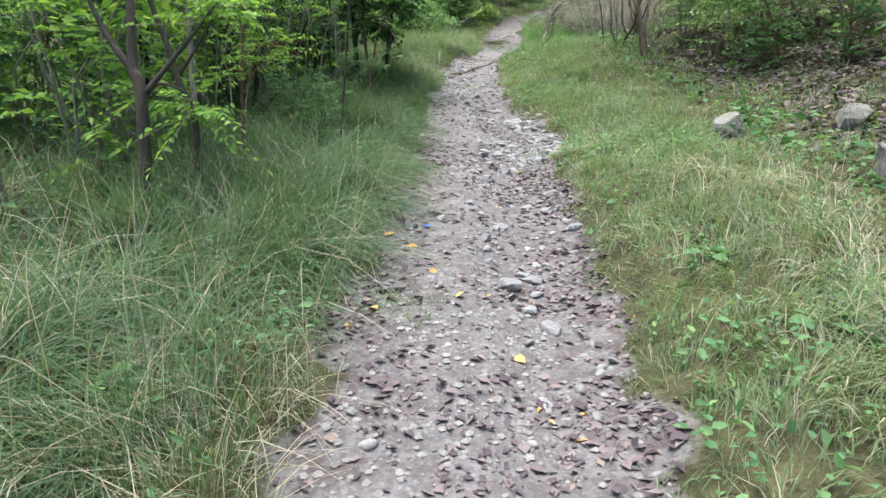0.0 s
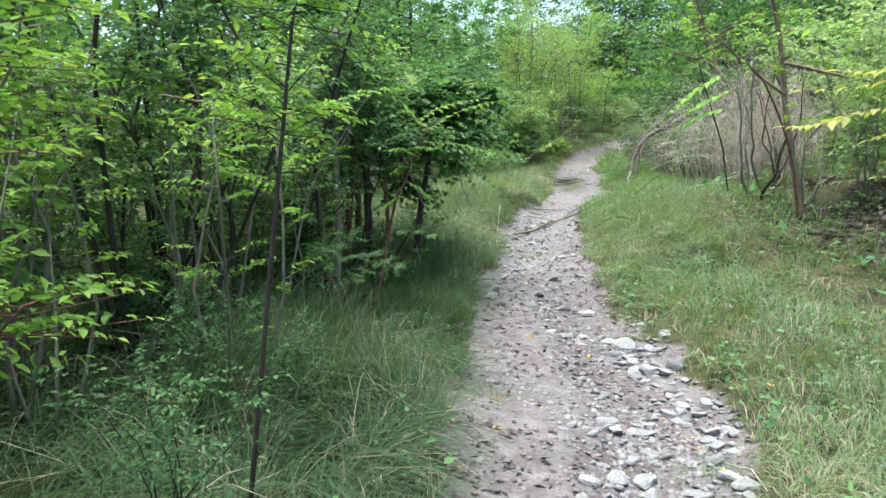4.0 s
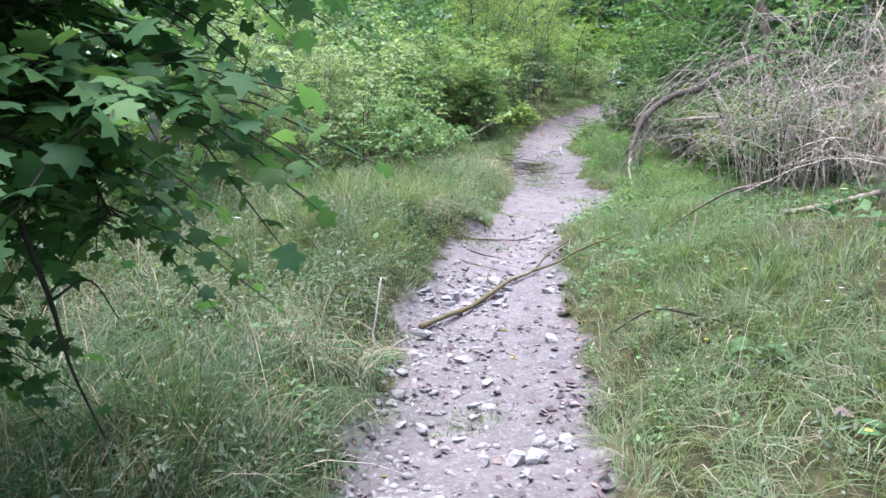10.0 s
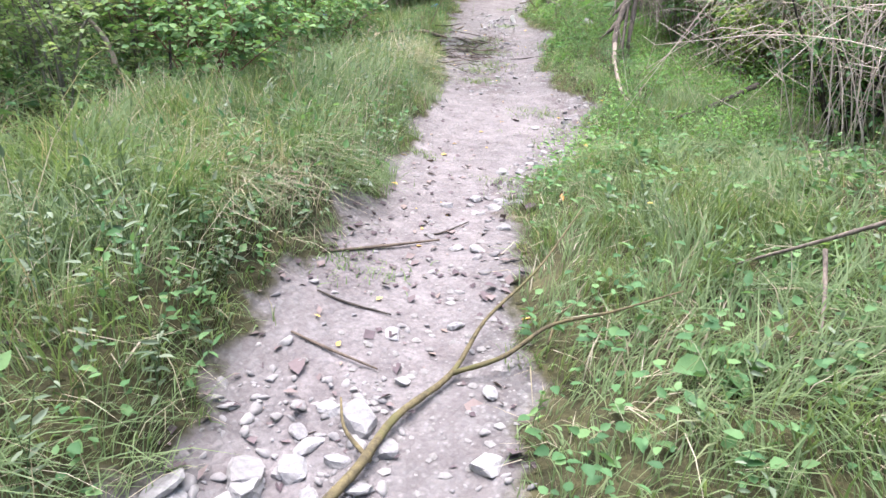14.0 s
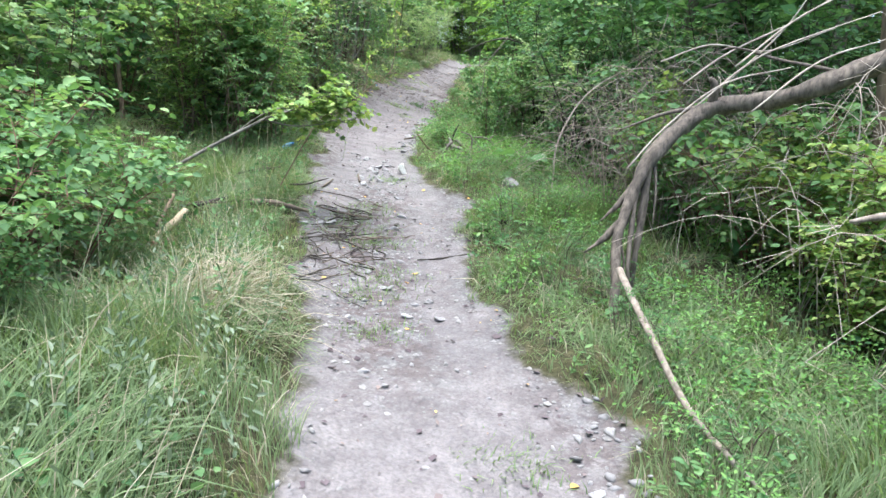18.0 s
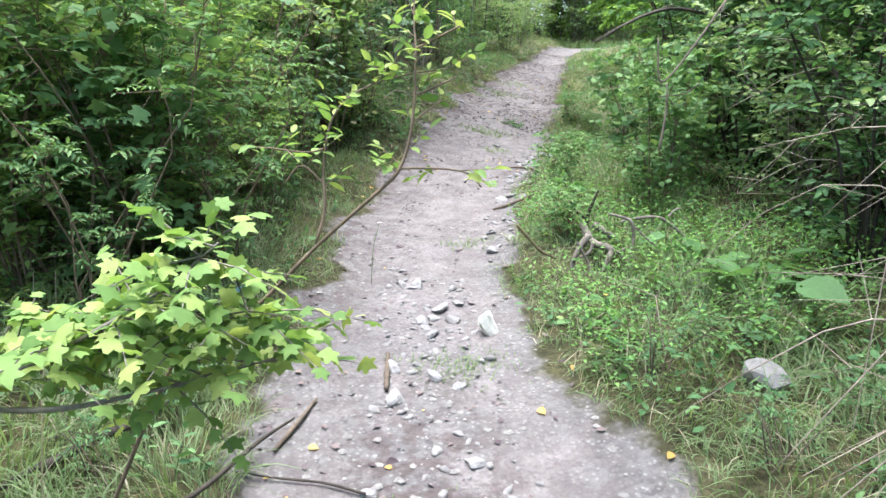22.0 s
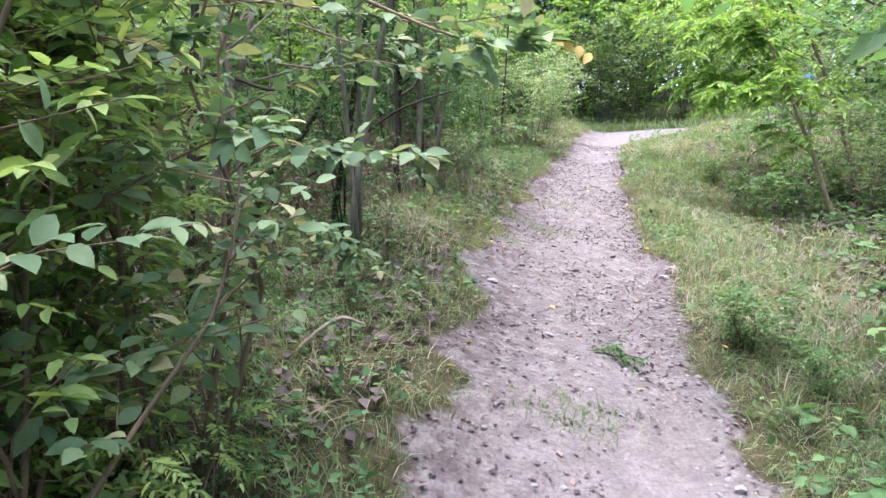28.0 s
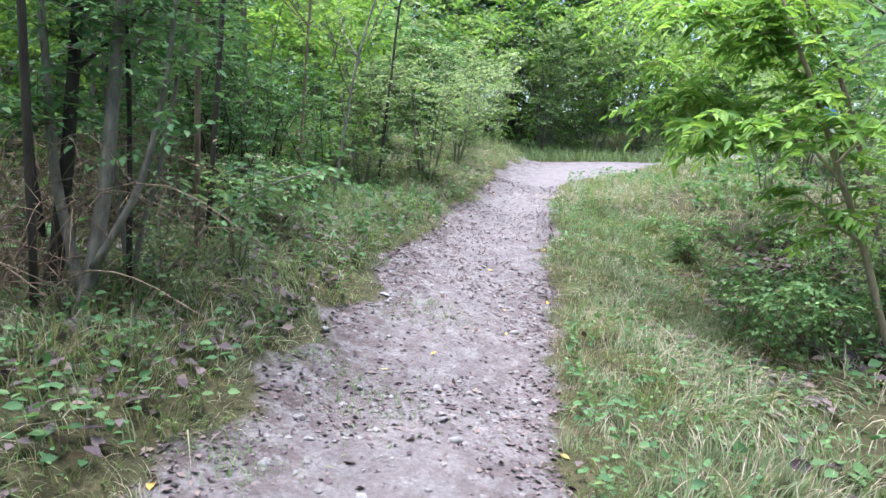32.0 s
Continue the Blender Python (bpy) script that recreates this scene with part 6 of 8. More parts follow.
for k, (x, y, h) in enumerate(((3.2, 12.6, 1.75), (3.6, 13.3, 1.9))):
    gnarled_shrub(x, y, h, 950 + k, ("dark gnarled shrub of crooked bare stems", "dark gnarled shrub with few small leaves")[k % 2])
fallen("dead_sapling", "thin dark upright stem beside a gnarled shrub", [(2.95, 12.88, 1.75), (2.89, 12.9, 2.18), (2.82, 12.9, 2.6), (2.66, 12.9, 3.1), (2.51, 12.9, 3.61), (2.45, 12.95, 4.1)], (.012, .011, .010, .009, .007, .004), BARK_DARK, 623, 6, "stem")
put("sapling", 3.3, 11.6, 1.0, 1.1, 0, "saplings", "leaning sapling with bright green feathery leaves")


def dead_brush(name, cx, cy, rx, ry, top, canes, seed, label, mat=None):
    """A heap of arching dry canes and thin dead twigs."""
    rng = np.random.default_rng(seed)
    root = empty(name, (cx, cy, hz(cx, cy)), label, "brush", "heaps of dead brush")
    loose = Pile()
    for k in range(canes):
        a = rng.uniform(0, 6.283)
        q = np.sqrt(rng.random())
        x, y = cx + rx * q * np.cos(a), cy + ry * q * np.sin(a)
        z = hz(x, y)
        b = rng.uniform(0, 6.283)
        ln = rng.uniform(.5, 1.6) * min(1.0, .4 + top * .5)
        h = top * rng.uniform(.35, 1.0) * (1 - .45 * q)
        d = np.array([np.cos(b), np.sin(b) * .9])
        pts = [(x, y, z - .02), (x + d[0] * ln * .25, y + d[1] * ln * .25, z + h * .8), (x + d[0] * ln * .6, y + d[1] * ln * .6, z + h), (x + d[0] * ln, y + d[1] * ln, max(z + .05, z + h * rng.uniform(.3, .9)))]
        if cx > np.interp(cy, EY, ER):
            pts = [(max(px, np.interp(py, EY, ER) + .12), py, pz) for px, py, pz in pts]
        r = rng.uniform(.0018, .005)
        line = curve_points(np.array(pts) - np.array([cx, cy, hz(cx, cy)]), 10)
        V, T, Q = tube(line, (r, r * .8, r * .35), 4)
        if k < 22:
            part_mesh("cane", mesh_np("cane", V, T, Q, [mat or VINE], True), root)
        else:
            loose.add(V, T, Q)
        m = rng.integers(5, 12)
        S = line[rng.integers(2, 10, m)]
        E = S + rng.normal(0, .13, (m, 3)) + np.array([0, 0, -.03])
        V, Q = rods(S, E, .0018, .0008)
        loose.add(V, None, Q)
    tagged(part_mesh("tangle", loose.mesh("tangle", [mat or VINE]), root), "tangle of thin grey-brown dead twigs", kind="stuff")
    return root


dead_brush("dead_brush", 3.85, 13.8, .6, 1.2, 2.1, 150, 630, "heap of grey-brown dead twigs and dry vines")
dead_brush("dead_brush", 3.85, 15.8, .9, 1.2, 2.5, 210, 631, "tall tangle of dry vines and dead twigs")
dead_brush("dead_brush", 4.7, 18.6, .9, 1.0, 2.4, 120, 632, "dry vine tangle among green brambles")
dead_brush("dead_brush", 4.6, 20.4, .7, 1.0, 1.9, 55, 633, "dry arching canes above green grass")
dead_brush("dead_brush", 4.35, 21.3, .65, .6, 1.9, 170, 636, "brown arching canes and dead twigs over green weeds", WOOD_DEAD)
dead_brush("dead_brush", 5.0, 23.0, .6, .8, 1.6, 40, 634, "arching brown canes in a bramble thicket")
fallen("bent_stick", "bare grey stick arching over the grass", [(1.88, 10.98, 1.22), (2.0, 11.35, 1.52), (2.22, 11.7, 1.69), (2.45, 11.5, 1.69), (2.5, 11.2, 1.58), (2.3, 10.9, 1.3), (2.12, 10.78, 1.1)], (.003, .005, .006, .0065, .006, .005, .003), WOOD_ROOT, 640, 6, "stick", "", [([(2.22, 11.7, 1.69), (2.6, 12.0, 1.75), (2.95, 12.4, 1.75)], (.006, .006, .004))])
fallen("dead_branch", "dark dead branch leaning from brush to grass", [(1.94, 14.67, 1.80), (2.13, 14.32, 2.05), (2.32, 14.12, 2.22), (2.55, 14.0, 2.3)], (.004, .007, .008, .009), WOOD_GREY, 641, 6, "branch", "", [([(2.15, 14.32, 2.02), (2.1, 14.2, 1.93), (2.02, 14.05, 1.84)], (.009, .007, .004))])
fallen("thin_stick", "thin dark stick lying in the grass", [(x, y, hz(x, y) + up) for x, y, up in ((1.2, 12.72, .08), (1.4, 12.68, .12), (1.56, 12.6, .1), (1.8, 12.45, .04))], (.004, .006, .006, .004), BARK_DARK, 642, 5, "stick", "sticks on the ground")
fallen("thick_dead_branch", "grey dead branch lying in the brush", [(x, y, hz(x, y) + .07) for x, y in ((2.85, 14.45), (3.1, 14.52), (3.5, 14.5), (3.9, 14.6))], (.02, .026, .028, .022), WOOD_DEAD, 643, 7, "branch")
# the broken tree
fallen("broken_tree", "broken weathered trunk hanging down beside the footpath", [(5.75, 19.6, 2.5), (5.55, 19.45, 3.3), (5.0, 19.1, 3.88), (4.29, 19.0, 3.76), (3.95, 19.12, 3.57), (3.74, 19.4, 3.41), (3.5, 19.62, 3.34), (3.28, 19.6, 3.2), (3.09, 19.54, 3.02), (2.98, 19.5, 2.80), (2.88, 19.42, 2.52), (2.83, 19.24, 2.16), (2.83, 19.18, 1.98)], (.085, .08, .072, .062, .056, .052, .050, .046, .043, .034, .028, .024, .02), WOOD_GREY, 650, 11, "tree", "",
       [([(2.95, 19.5, 2.66), (2.86, 19.53, 2.53), (2.76, 19.56, 2.43)], (.026, .02, .004)), ([(3.02, 19.52, 2.9), (2.92, 19.54, 2.73), (2.83, 19.56, 2.62)], (.024, .017, .003)), ([(3.5, 19.62, 3.34), (3.25, 19.7, 3.28), (2.98, 19.76, 3.15)], (.016, .013, .005)), ([(3.07, 19.53, 3.0), (3.06, 19.5, 2.72), (3.03, 19.46, 2.42), (3.04, 19.45, 2.2)], (.026, .026, .02, .008)),
        ([(3.0, 19.5, 2.85), (2.97, 19.44, 2.6), (2.95, 19.38, 2.38), (2.98, 19.36, 2.24)], (.013, .015, .012, .004)), ([(3.48, 19.62, 3.36), (3.46, 19.6, 3.46), (3.42, 19.6, 3.5)], (.034, .026, .012)), ([(3.95, 19.12, 3.57), (3.74, 19.47, 3.64), (3.52, 19.55, 3.68), (3.39, 19.58, 3.63)], (.012, .009, .006, .003)), ([(3.1, 19.55, 3.04), (3.12, 19.5, 2.84), (3.1, 19.44, 2.62)], (.012, .008, .002)), ([(2.9, 19.45, 2.56), (2.93, 19.4, 2.42), (2.9, 19.36, 2.3)], (.010, .007, .002))], .24)
fallen("fallen_branch", "pale bare branch running from the broken trunk into grass", [(2.84, 19.28, 2.4), (2.76, 18.98, 2.32), (2.68, 18.66, hz(2.66, 18.66) + .19), (2.64, 18.27, hz(2.64, 18.27) + .13), (2.63, 17.95, hz(2.64, 17.95) + .07), (2.66, 17.7, hz(2.66, 17.7) + .03)], (.022, .019, .017, .015, .012, .008), WOOD_DEAD, 655, 8, "branch")
for k, pts in enumerate(([(3.31, 19.54, 3.32), (3.61, 19.51, 3.61), (3.89, 19.47, 3.77), (4.32, 19.39, 3.97)], [(3.36, 19.77, 3.46), (3.61, 19.74, 3.67), (3.97, 19.68, 3.89), (4.29, 19.64, 4.13)], [(3.69, 19.89, 3.46), (4.05, 19.86, 3.85), (4.27, 19.87, 4.19)], [(2.90, 19.47, 2.94), (3.10, 19.47, 3.19), (3.40, 19.44, 3.46), (3.76, 19.36, 3.59)], [(3.39, 19.35, 3.55), (3.73, 19.32, 3.86), (4.14, 19.26, 4.11)], [(3.35, 19.10, 3.31), (3.68, 19.07, 3.60), (4.01, 19.01, 3.75)], [(3.39, 20.11, 3.61), (3.70, 20.05, 3.75), (4.06, 19.95, 3.75), (4.47, 19.87, 3.94)])):
    fallen("dry_cane", "thin dry grey cane hanging over the broken trunk", pts, (.005, .006, .005, .003), VINE, 656 + k, 5, "cane", "dry canes over the trunk")
fallen("bare_branch", "bare forked branch reaching out of the brambles", [(4.3, 18.4, 2.85), (3.8, 18.2, 2.95), (3.3, 18.1, 2.93), (3.05, 18.05, 2.9)], (.028, .024, .018, .008), WOOD_DEAD, 651, 7, "branch", "", [([(3.75, 18.2, 2.96), (3.7, 18.25, 3.2), (3.62, 18.3, 3.35)], (.016, .012, .006))])
fallen("low_log", "dark log half buried in brambles", [(2.75, 17.3, 1.98), (3.1, 17.5, 2.05), (3.6, 17.8, 2.2)], (.012, .02, .024), BARK_DARK, 652, 8, "log")
fallen("arching_cane", "bare brown cane arching over the verge", [(3.6, 22.0, 2.35), (3.59, 22.0, 2.66), (3.59, 22.0, 2.98), (3.74, 22.0, 3.34), (3.96, 22.0, 3.57), (4.24, 22.0, 3.72), (4.53, 22.0, 3.76)], (.009, .009, .008, .006, .004), VINE, 653, 5, "cane")

# ---- left: bramble bush, cut logs, leafy bough over the way ----
for k, (x0, y0, x1, y1, r, up, mat) in enumerate(((.35, 20.35, .46, 20.64, .024, .16, WOOD_PALE), (.08, 20.47, .23, 20.77, .016, .16, WOOD_PALE), (.32, 20.59, .37, 20.82, .012, .2, BARK_BROWN), (.31, 20.24, .42, 20.37, .034, .06, BARK_RED), (.54, 19.98, .83, 19.66, .007, .08, WOOD_GREY))):
    pts = [(x0 + (x1 - x0) * t, y0 + (y1 - y0) * t, hz(x0 + (x1 - x0) * t, y0 + (y1 - y0) * t) + up * (.55 + .45 * t)) for t in (-.15, .3, .7, 1.1)]
    fallen("cut_stick", ("short cut log with pale ends in brambles", "short cut stick with pale bark", "dark stick lying across cut logs", "knobbly reddish piece of log in grass", "thin grey stick in long grass")[k], pts, (r, r, r, r * .9), mat, 660 + k, 8, "log" if r > .02 else "stick", "cut sticks in the grass")
hero_tree("leaning_sapling", "leaning sapling with yellow-green leaves over the footpath", [(.0, 21.5, 2.2), (.22, 21.5, 2.46), (.52, 21.5, 2.68), (.81, 21.5, 2.87), (1.05, 21.5, 3.01), (1.31, 21.5, 3.09), (1.58, 21.5, 3.13)], (.022, .020, .018, .015, .011, .007, .003), [([(.93, 21.5, 2.95), (1.14, 21.52, 2.92), (1.36, 21.53, 2.95), (1.64, 21.53, 3.02)], (.008, .006, .002)), ([(.94, 21.45, 2.96), (1.16, 21.45, 3.05), (1.38, 21.46, 3.17), (1.52, 21.48, 3.28)], (.007, .005, .002)), ([(.7, 21.5, 2.8), (.92, 21.56, 2.98), (1.1, 21.6, 3.05), (1.3, 21.62, 3.03)], (.006, .005, .002))], BARK_GREY, (120, .2, 7, .052, .85, "lobed", L_YOUNG, BARK_GREY, .42, .15, .25, False), 670, 8, "sapling")
for k, (x0, y0, x1, y1, r) in enumerate(((.50, 20.98, .86, 21.52, .012), (.87, 21.14, 1.30, 21.24, .024), (1.18, 21.83, 1.55, 22.46, .009), (.66, 21.17, 1.11, 21.37, .005), (.42, 21.0, .70, 21.16, .008), (.85, 22.1, 1.13, 22.45, .016), (.75, 22.0, 1.04, 22.36, .009), (.3, 21.35, .7, 21.5, .005))):
    pts = [(x0 + (x1 - x0) * t, y0 + (y1 - y0) * t + .03 * math.sin(9 * t + k), hz(x0 + (x1 - x0) * t, y0 + (y1 - y0) * t) + r + .07) for t in (0, .35, .7, 1)]
    fallen("fallen_stick", "dark fallen stick lying in short grass", pts, (r, r, r * .8, r * .5), (BARK_DARK, TWIG, BARK_DARK)[k % 3], 910 + k, 7, "stick", "sticks on the ground")
hero_tree("young_sapling", "slender brown sapling with fresh yellow-green leaves", [(1.02, 21.83, 2.75), (1.36, 21.73, 2.96), (1.53, 21.69, 3.06), (1.70, 21.66, 3.23), (1.83, 21.62, 3.35), (1.89, 21.63, 3.41), (1.92, 21.65, 3.51), (1.93, 21.68, 3.66), (1.93, 21.72, 3.74), (1.94, 21.78, 3.88)], (.0065, .0065, .006, .0055, .005, .004, .003, .002),
          [([(1.70, 21.66, 3.24), (1.72, 21.67, 3.31), (1.72, 21.70, 3.41), (1.74, 21.72, 3.51), (1.79, 21.73, 3.57), (1.89, 21.73, 3.61), (2.01, 21.72, 3.63)], (.004, .0035, .003, .002, .0015)), ([(1.93, 21.66, 3.57), (1.98, 21.66, 3.59), (2.02, 21.66, 3.61)], (.003, .002)), ([(1.92, 21.65, 3.51), (1.96, 21.65, 3.54), (1.99, 21.65, 3.56)], (.002, .0015)), ([(1.93, 21.68, 3.67), (1.97, 21.68, 3.69), (2.03, 21.68, 3.72)], (.003, .002)), ([(1.72, 21.69, 3.37), (1.67, 21.70, 3.41), (1.63, 21.70, 3.37)], (.003, .002)), ([(1.89, 21.63, 3.41), (1.98, 21.62, 3.41), (2.04, 21.61, 3.40), (2.07, 21.60, 3.37)], (.003, .002, .0015)), ([(1.73, 21.71, 3.45), (1.68, 21.71, 3.44), (1.59, 21.72, 3.45)], (.003, .002))],
          BARK_BROWN, (36, .07, 5, .042, .48, "full", L_YOUNG, BARK_BROWN, .25, .5, .0, False, .0015), 671, 6, "sapling")
hero_tree("tree", "slim brown trunk in the dark wood", [(-0.43, 23.86, 2.34), (-0.50, 24.03, 2.91), (-0.57, 24.19, 3.43), (-0.59, 24.31, 3.87), (-0.63, 24.44, 4.31)], (.035, .03, .027, .022, .014), [], BARK_BROWN, (120, .4, 10, .055, .55, "oval", L_SHRUB, BARK_BROWN, .3, .2, .3, False), 672)
hero_tree("tree", "grey trunk in the dark wood", [(-1.63, 24.41, 2.32), (-1.66, 24.62, 3.02), (-1.69, 24.78, 3.58), (-1.73, 24.97, 4.24)], (.055, .05, .045, .03), [], BARK_GREY, (120, .4, 10, .055, .55, "oval", L_SHRUB, BARK_GREY, .4, .2, .3, False), 673)
put("vine", .45, 23.5, 1.0, 1.0, 0, "climbing plants")
put("vine", .7, 23.9, 2.6, .8, 0, "climbing plants")
put("vine", -.6, 21.9, 4.0, .85, 0, "climbing plants")
put("hedge", .2, 23.6, 2.0, .9, 2, "hedge-like shrubs")
put("dark", 5.2, 27.2, 2.0, 1.15, 1, "shrubs at the wood's edge")

# ---- twigs on the way ----
def twig_heap():
    rng = np.random.default_rng(680)
    for k in range(92):
        y = rng.normal(20.9, .55)
        x = 1.30 + .28 * rng.random() + .12 * (y - 20) + rng.normal(0, .14)
        x = min(max(x, left_edge(np.array(y)) + .02), right_edge(np.array(y)) - .3)
        a = rng.normal(1.05, .8)
        ln = rng.uniform(.1, .5)
        r = rng.uniform(.0022, .0062)
        pts = []
        for t in (-.5, -.2, .15, .5):
            px, py = x + np.cos(a) * ln * t + rng.normal(0, .022), y + np.sin(a) * ln * t + rng.normal(0, .01)
            pts.append((px, py, hz(px, py) + r + .012 * (k % 3) + .012 * rng.random()))
        fallen("fallen_twig", "dark dead twig lying on the dirt footpath", pts, (r, r, r * .6), (BARK_DARK, BARK_DARK, TWIG)[k % 3], 681 + k, 5, "twig", "twigs on the footpath")
    for x, y, a, ln, r in ((.7, 15.2, .55, .6, .008), (1.0, 15.5, .7, .3, .005), (2.2, 20.55, .15, .4, .006), (1.55, 22.5, 1.2, .35, .010), (1.9, 22.9, 1.5, .3, .014), (2.95, 25.2, .3, .35, .012), (3.3, 26.4, 2.3, .3, .012), (.55, 14.4, -.5, .35, .006), (.6, 14.7, -.3, .3, .005), (2.85, 21.07, -.55, .42, .014)):
        pts = [(x + np.cos(a) * ln * t, y + np.sin(a) * ln * t, hz(x + np.cos(a) * ln * t, y + np.sin(a) * ln * t) + r + .004) for t in (-.5, -.1, .5)]
        fallen("fallen_twig", "dead stick lying at the edge of the footpath", pts, (r * .7, r, r * .6), (BARK_DARK, TWIG)[int(x * 10) % 2], 790 + int(y * 10), 6, "twig", "twigs on the footpath")


twig_heap()


def lush_weeds():
    """Bright soft weeds on the right verge by the broken tree and beyond."""
    rng = np.random.default_rng(84)
    n = 2600
    y = rng.uniform(16.2, 25.0, n)
    x = np.interp(y, EY, ER) + rng.uniform(.06, 1.9, n)
    ok = vnoise(x, y, .5, 85) > np.interp(y, [16, 22, 25], [.36, .42, .62])
    x, y = x[ok], y[ok]
    per = 11
    P = np.repeat(np.stack([x, y, height(x, y)], -1), per, 0)
    P += np.stack([rng.normal(0, .05, len(P)), rng.normal(0, .05, len(P)), rng.uniform(.04, .27, len(P))], -1)
    D = rng.normal(0, 1, (len(P), 3)) * np.array([1, 1, .4]) + np.array([0, 0, .2])
    L = rng.uniform(.014, .032, len(P))
    pile = Pile()
    pile.add(*leaf_set(P, D, np.array([0, 0, 1.]) + rng.normal(0, .35, (len(P), 3)), L, L * .5, "oval"))
    tagged(new("lush_weeds", pile.mesh("lush_weeds", [L_WEED])), "soft bright green weeds on the verge", "weeds", kind="stuff")


lush_weeds()
seedling_line = np.array([(-0.88, 8.93, 1.69), (-0.75, 8.94, 1.71), (-0.62, 8.94, 1.71), (-0.53, 8.94, 1.68)])
seedling = empty("maple_seedling", seedling_line[0], "seedling with three bright lobed leaves in the shade", "plant")
V, T, Q = tube(curve_points(seedling_line - seedling_line[0], 8), (.003, .002, .001), 5)
part_mesh("stem", mesh_np("stem", V, T, Q, [TWIG], True), seedling)
for at, size in zip(curve_points(seedling_line - seedling_line[0], 4)[1:], (.11, .09, .10)):
    V, T, Q = leaf_set(at[None], np.array([[.35, -.5, -.15]]), np.array([[0, -.4, 1.]]), size, size * .9, "lobed")
    part_mesh("leaf", mesh_np("leaf", V, T, Q, [L_BRAMBLE]), seedling)
fallen("looping_stem", "dry pale plant stem looping over the path edge", [(0.00, 12.57, 1.81), (-0.01, 12.54, 1.70), (-0.02, 12.51, 1.59), (-0.03, 12.50, 1.53), (-0.01, 12.48, 1.48), (0.05, 12.48, 1.47), (0.15, 12.49, 1.53)], (.005, .005, .005, .004, .003), VINE, 693, 5, "stem")
stone(*(-0.28, 21.19), .24, 3, .7, "white stone lying among brambles and sticks", "boulder", "boulders in the grass", .1)


def big_stick():
    """The long forked mossy branch, laid across the way."""
    P = lambda x, y, r: (x, y, hz(x, y) + r + .012)
    fallen("forked_branch", "long forked mossy branch lying across the footpath", [P(.17, 13.2, .024), P(.30, 13.4, .03), P(.49, 13.65, .024), P(.66, 13.85, .03), P(.77, 14.08, .026), P(.95, 14.28, .02), P(1.08, 14.5, .06), P(1.3, 14.72, .13), P(1.52, 14.98, .2)], (.019, .016, .017, .015, .013, .010, .007, .005, .003), STICK, 690, 8, "branch", "",
           [([P(.95, 14.28, .02), P(1.12, 14.28, .06), P(1.28, 14.35, .1), P(1.45, 14.25, .13), P(1.65, 14.2, .18)], (.010, .008, .007, .005, .003)), ([P(.70, 13.9, .02), P(.62, 14.02, .03), P(.60, 14.12, .05)], (.008, .006, .003)), ([P(1.28, 14.35, .03), P(1.33, 14.45, .06), P(1.42, 14.5, .08)], (.006, .004, .002))])


big_stick()

# ---- right: root, broad leaves, bushes near the way ----
fallen("dead_root", "twisted weathered grey root lying in the grass", [(3.06, 23.88, 2.86), (3.07, 23.80, 2.80), (3.09, 23.74, 2.77), (3.14, 23.69, 2.76), (3.16, 23.67, 2.74), (3.13, 23.64, 2.69), (3.10, 23.62, 2.64)], (.018, .021, .021, .02, .018, .015, .010), WOOD_ROOT, 700, 8, "root", "",
       [([(3.05, 23.73, 2.82), (3.00, 23.71, 2.76), (2.96, 23.70, 2.69), (2.95, 23.69, 2.63)], (.018, .017, .015, .010)), ([(3.16, 23.69, 2.75), (3.21, 23.69, 2.73), (3.27, 23.70, 2.76)], (.013, .011, .005)), ([(3.06, 23.68, 2.79), (3.04, 23.67, 2.74), (2.98, 23.66, 2.71)], (.012, .010, .006)), ([(2.96, 23.65, 2.80), (2.99, 23.64, 2.74), (3.02, 23.63, 2.69), (3.04, 23.61, 2.62)], (.007, .007, .006, .004)), ([(3.20, 23.67, 2.74), (3.22, 23.67, 2.72), (3.22, 23.66, 2.70)], (.010, .009, .007)), ([(3.15, 23.95, 2.84), (3.24, 23.93, 2.78), (3.32, 23.93, 2.73)], (.02, .02, .014))])
fallen("bent_stick", "smooth bent grey stick in green weeds", [(3.13, 23.66, 2.95), (3.21, 23.66, 2.93), (3.26, 23.65, 2.90), (3.27, 23.64, 2.81), (3.25, 23.62, 2.72), (3.22, 23.60, 2.62)], (.006, .009, .010, .010, .009, .008), WOOD_ROOT, 701, 6, "stick")
fallen("dead_branch", "knobbly dead branch lying in brambles", [(3.25, 23.80, 2.88), (3.38, 23.81, 2.90), (3.47, 23.81, 2.90), (3.54, 23.81, 2.87), (3.62, 23.79, 2.80), (3.70, 23.78, 2.73)], (.007, .010, .011, .011, .010, .008), WOOD_ROOT, 702, 6, "branch", "", [([(3.53, 23.81, 2.89), (3.58, 23.82, 2.94), (3.62, 23.82, 2.95)], (.008, .006, .004)), ([(3.30, 23.70, 2.87), (3.36, 23.69, 2.81), (3.45, 23.67, 2.74)], (.006, .006, .005))])
fallen("lichen_stick", "yellowish lichen-covered stick lying in the grass", [(2.66, 23.81, 2.87), (2.74, 23.80, 2.78), (2.80, 23.78, 2.72), (2.88, 23.78, 2.68)], (.008, .010, .010, .006), STICK, 704, 6, "stick")
fallen("stub", "small dark dead stub standing beside the footpath", [(3.17, 24.12, 2.62), (3.16, 24.1, 2.85), (3.22, 24.1, 3.02)], (.014, .013, .006), BARK_DARK, 703, 6, "stump", "", [([(3.16, 24.1, 2.84), (3.08, 24.08, 2.9), (3.04, 24.1, 2.98)], (.008, .006, .003))])
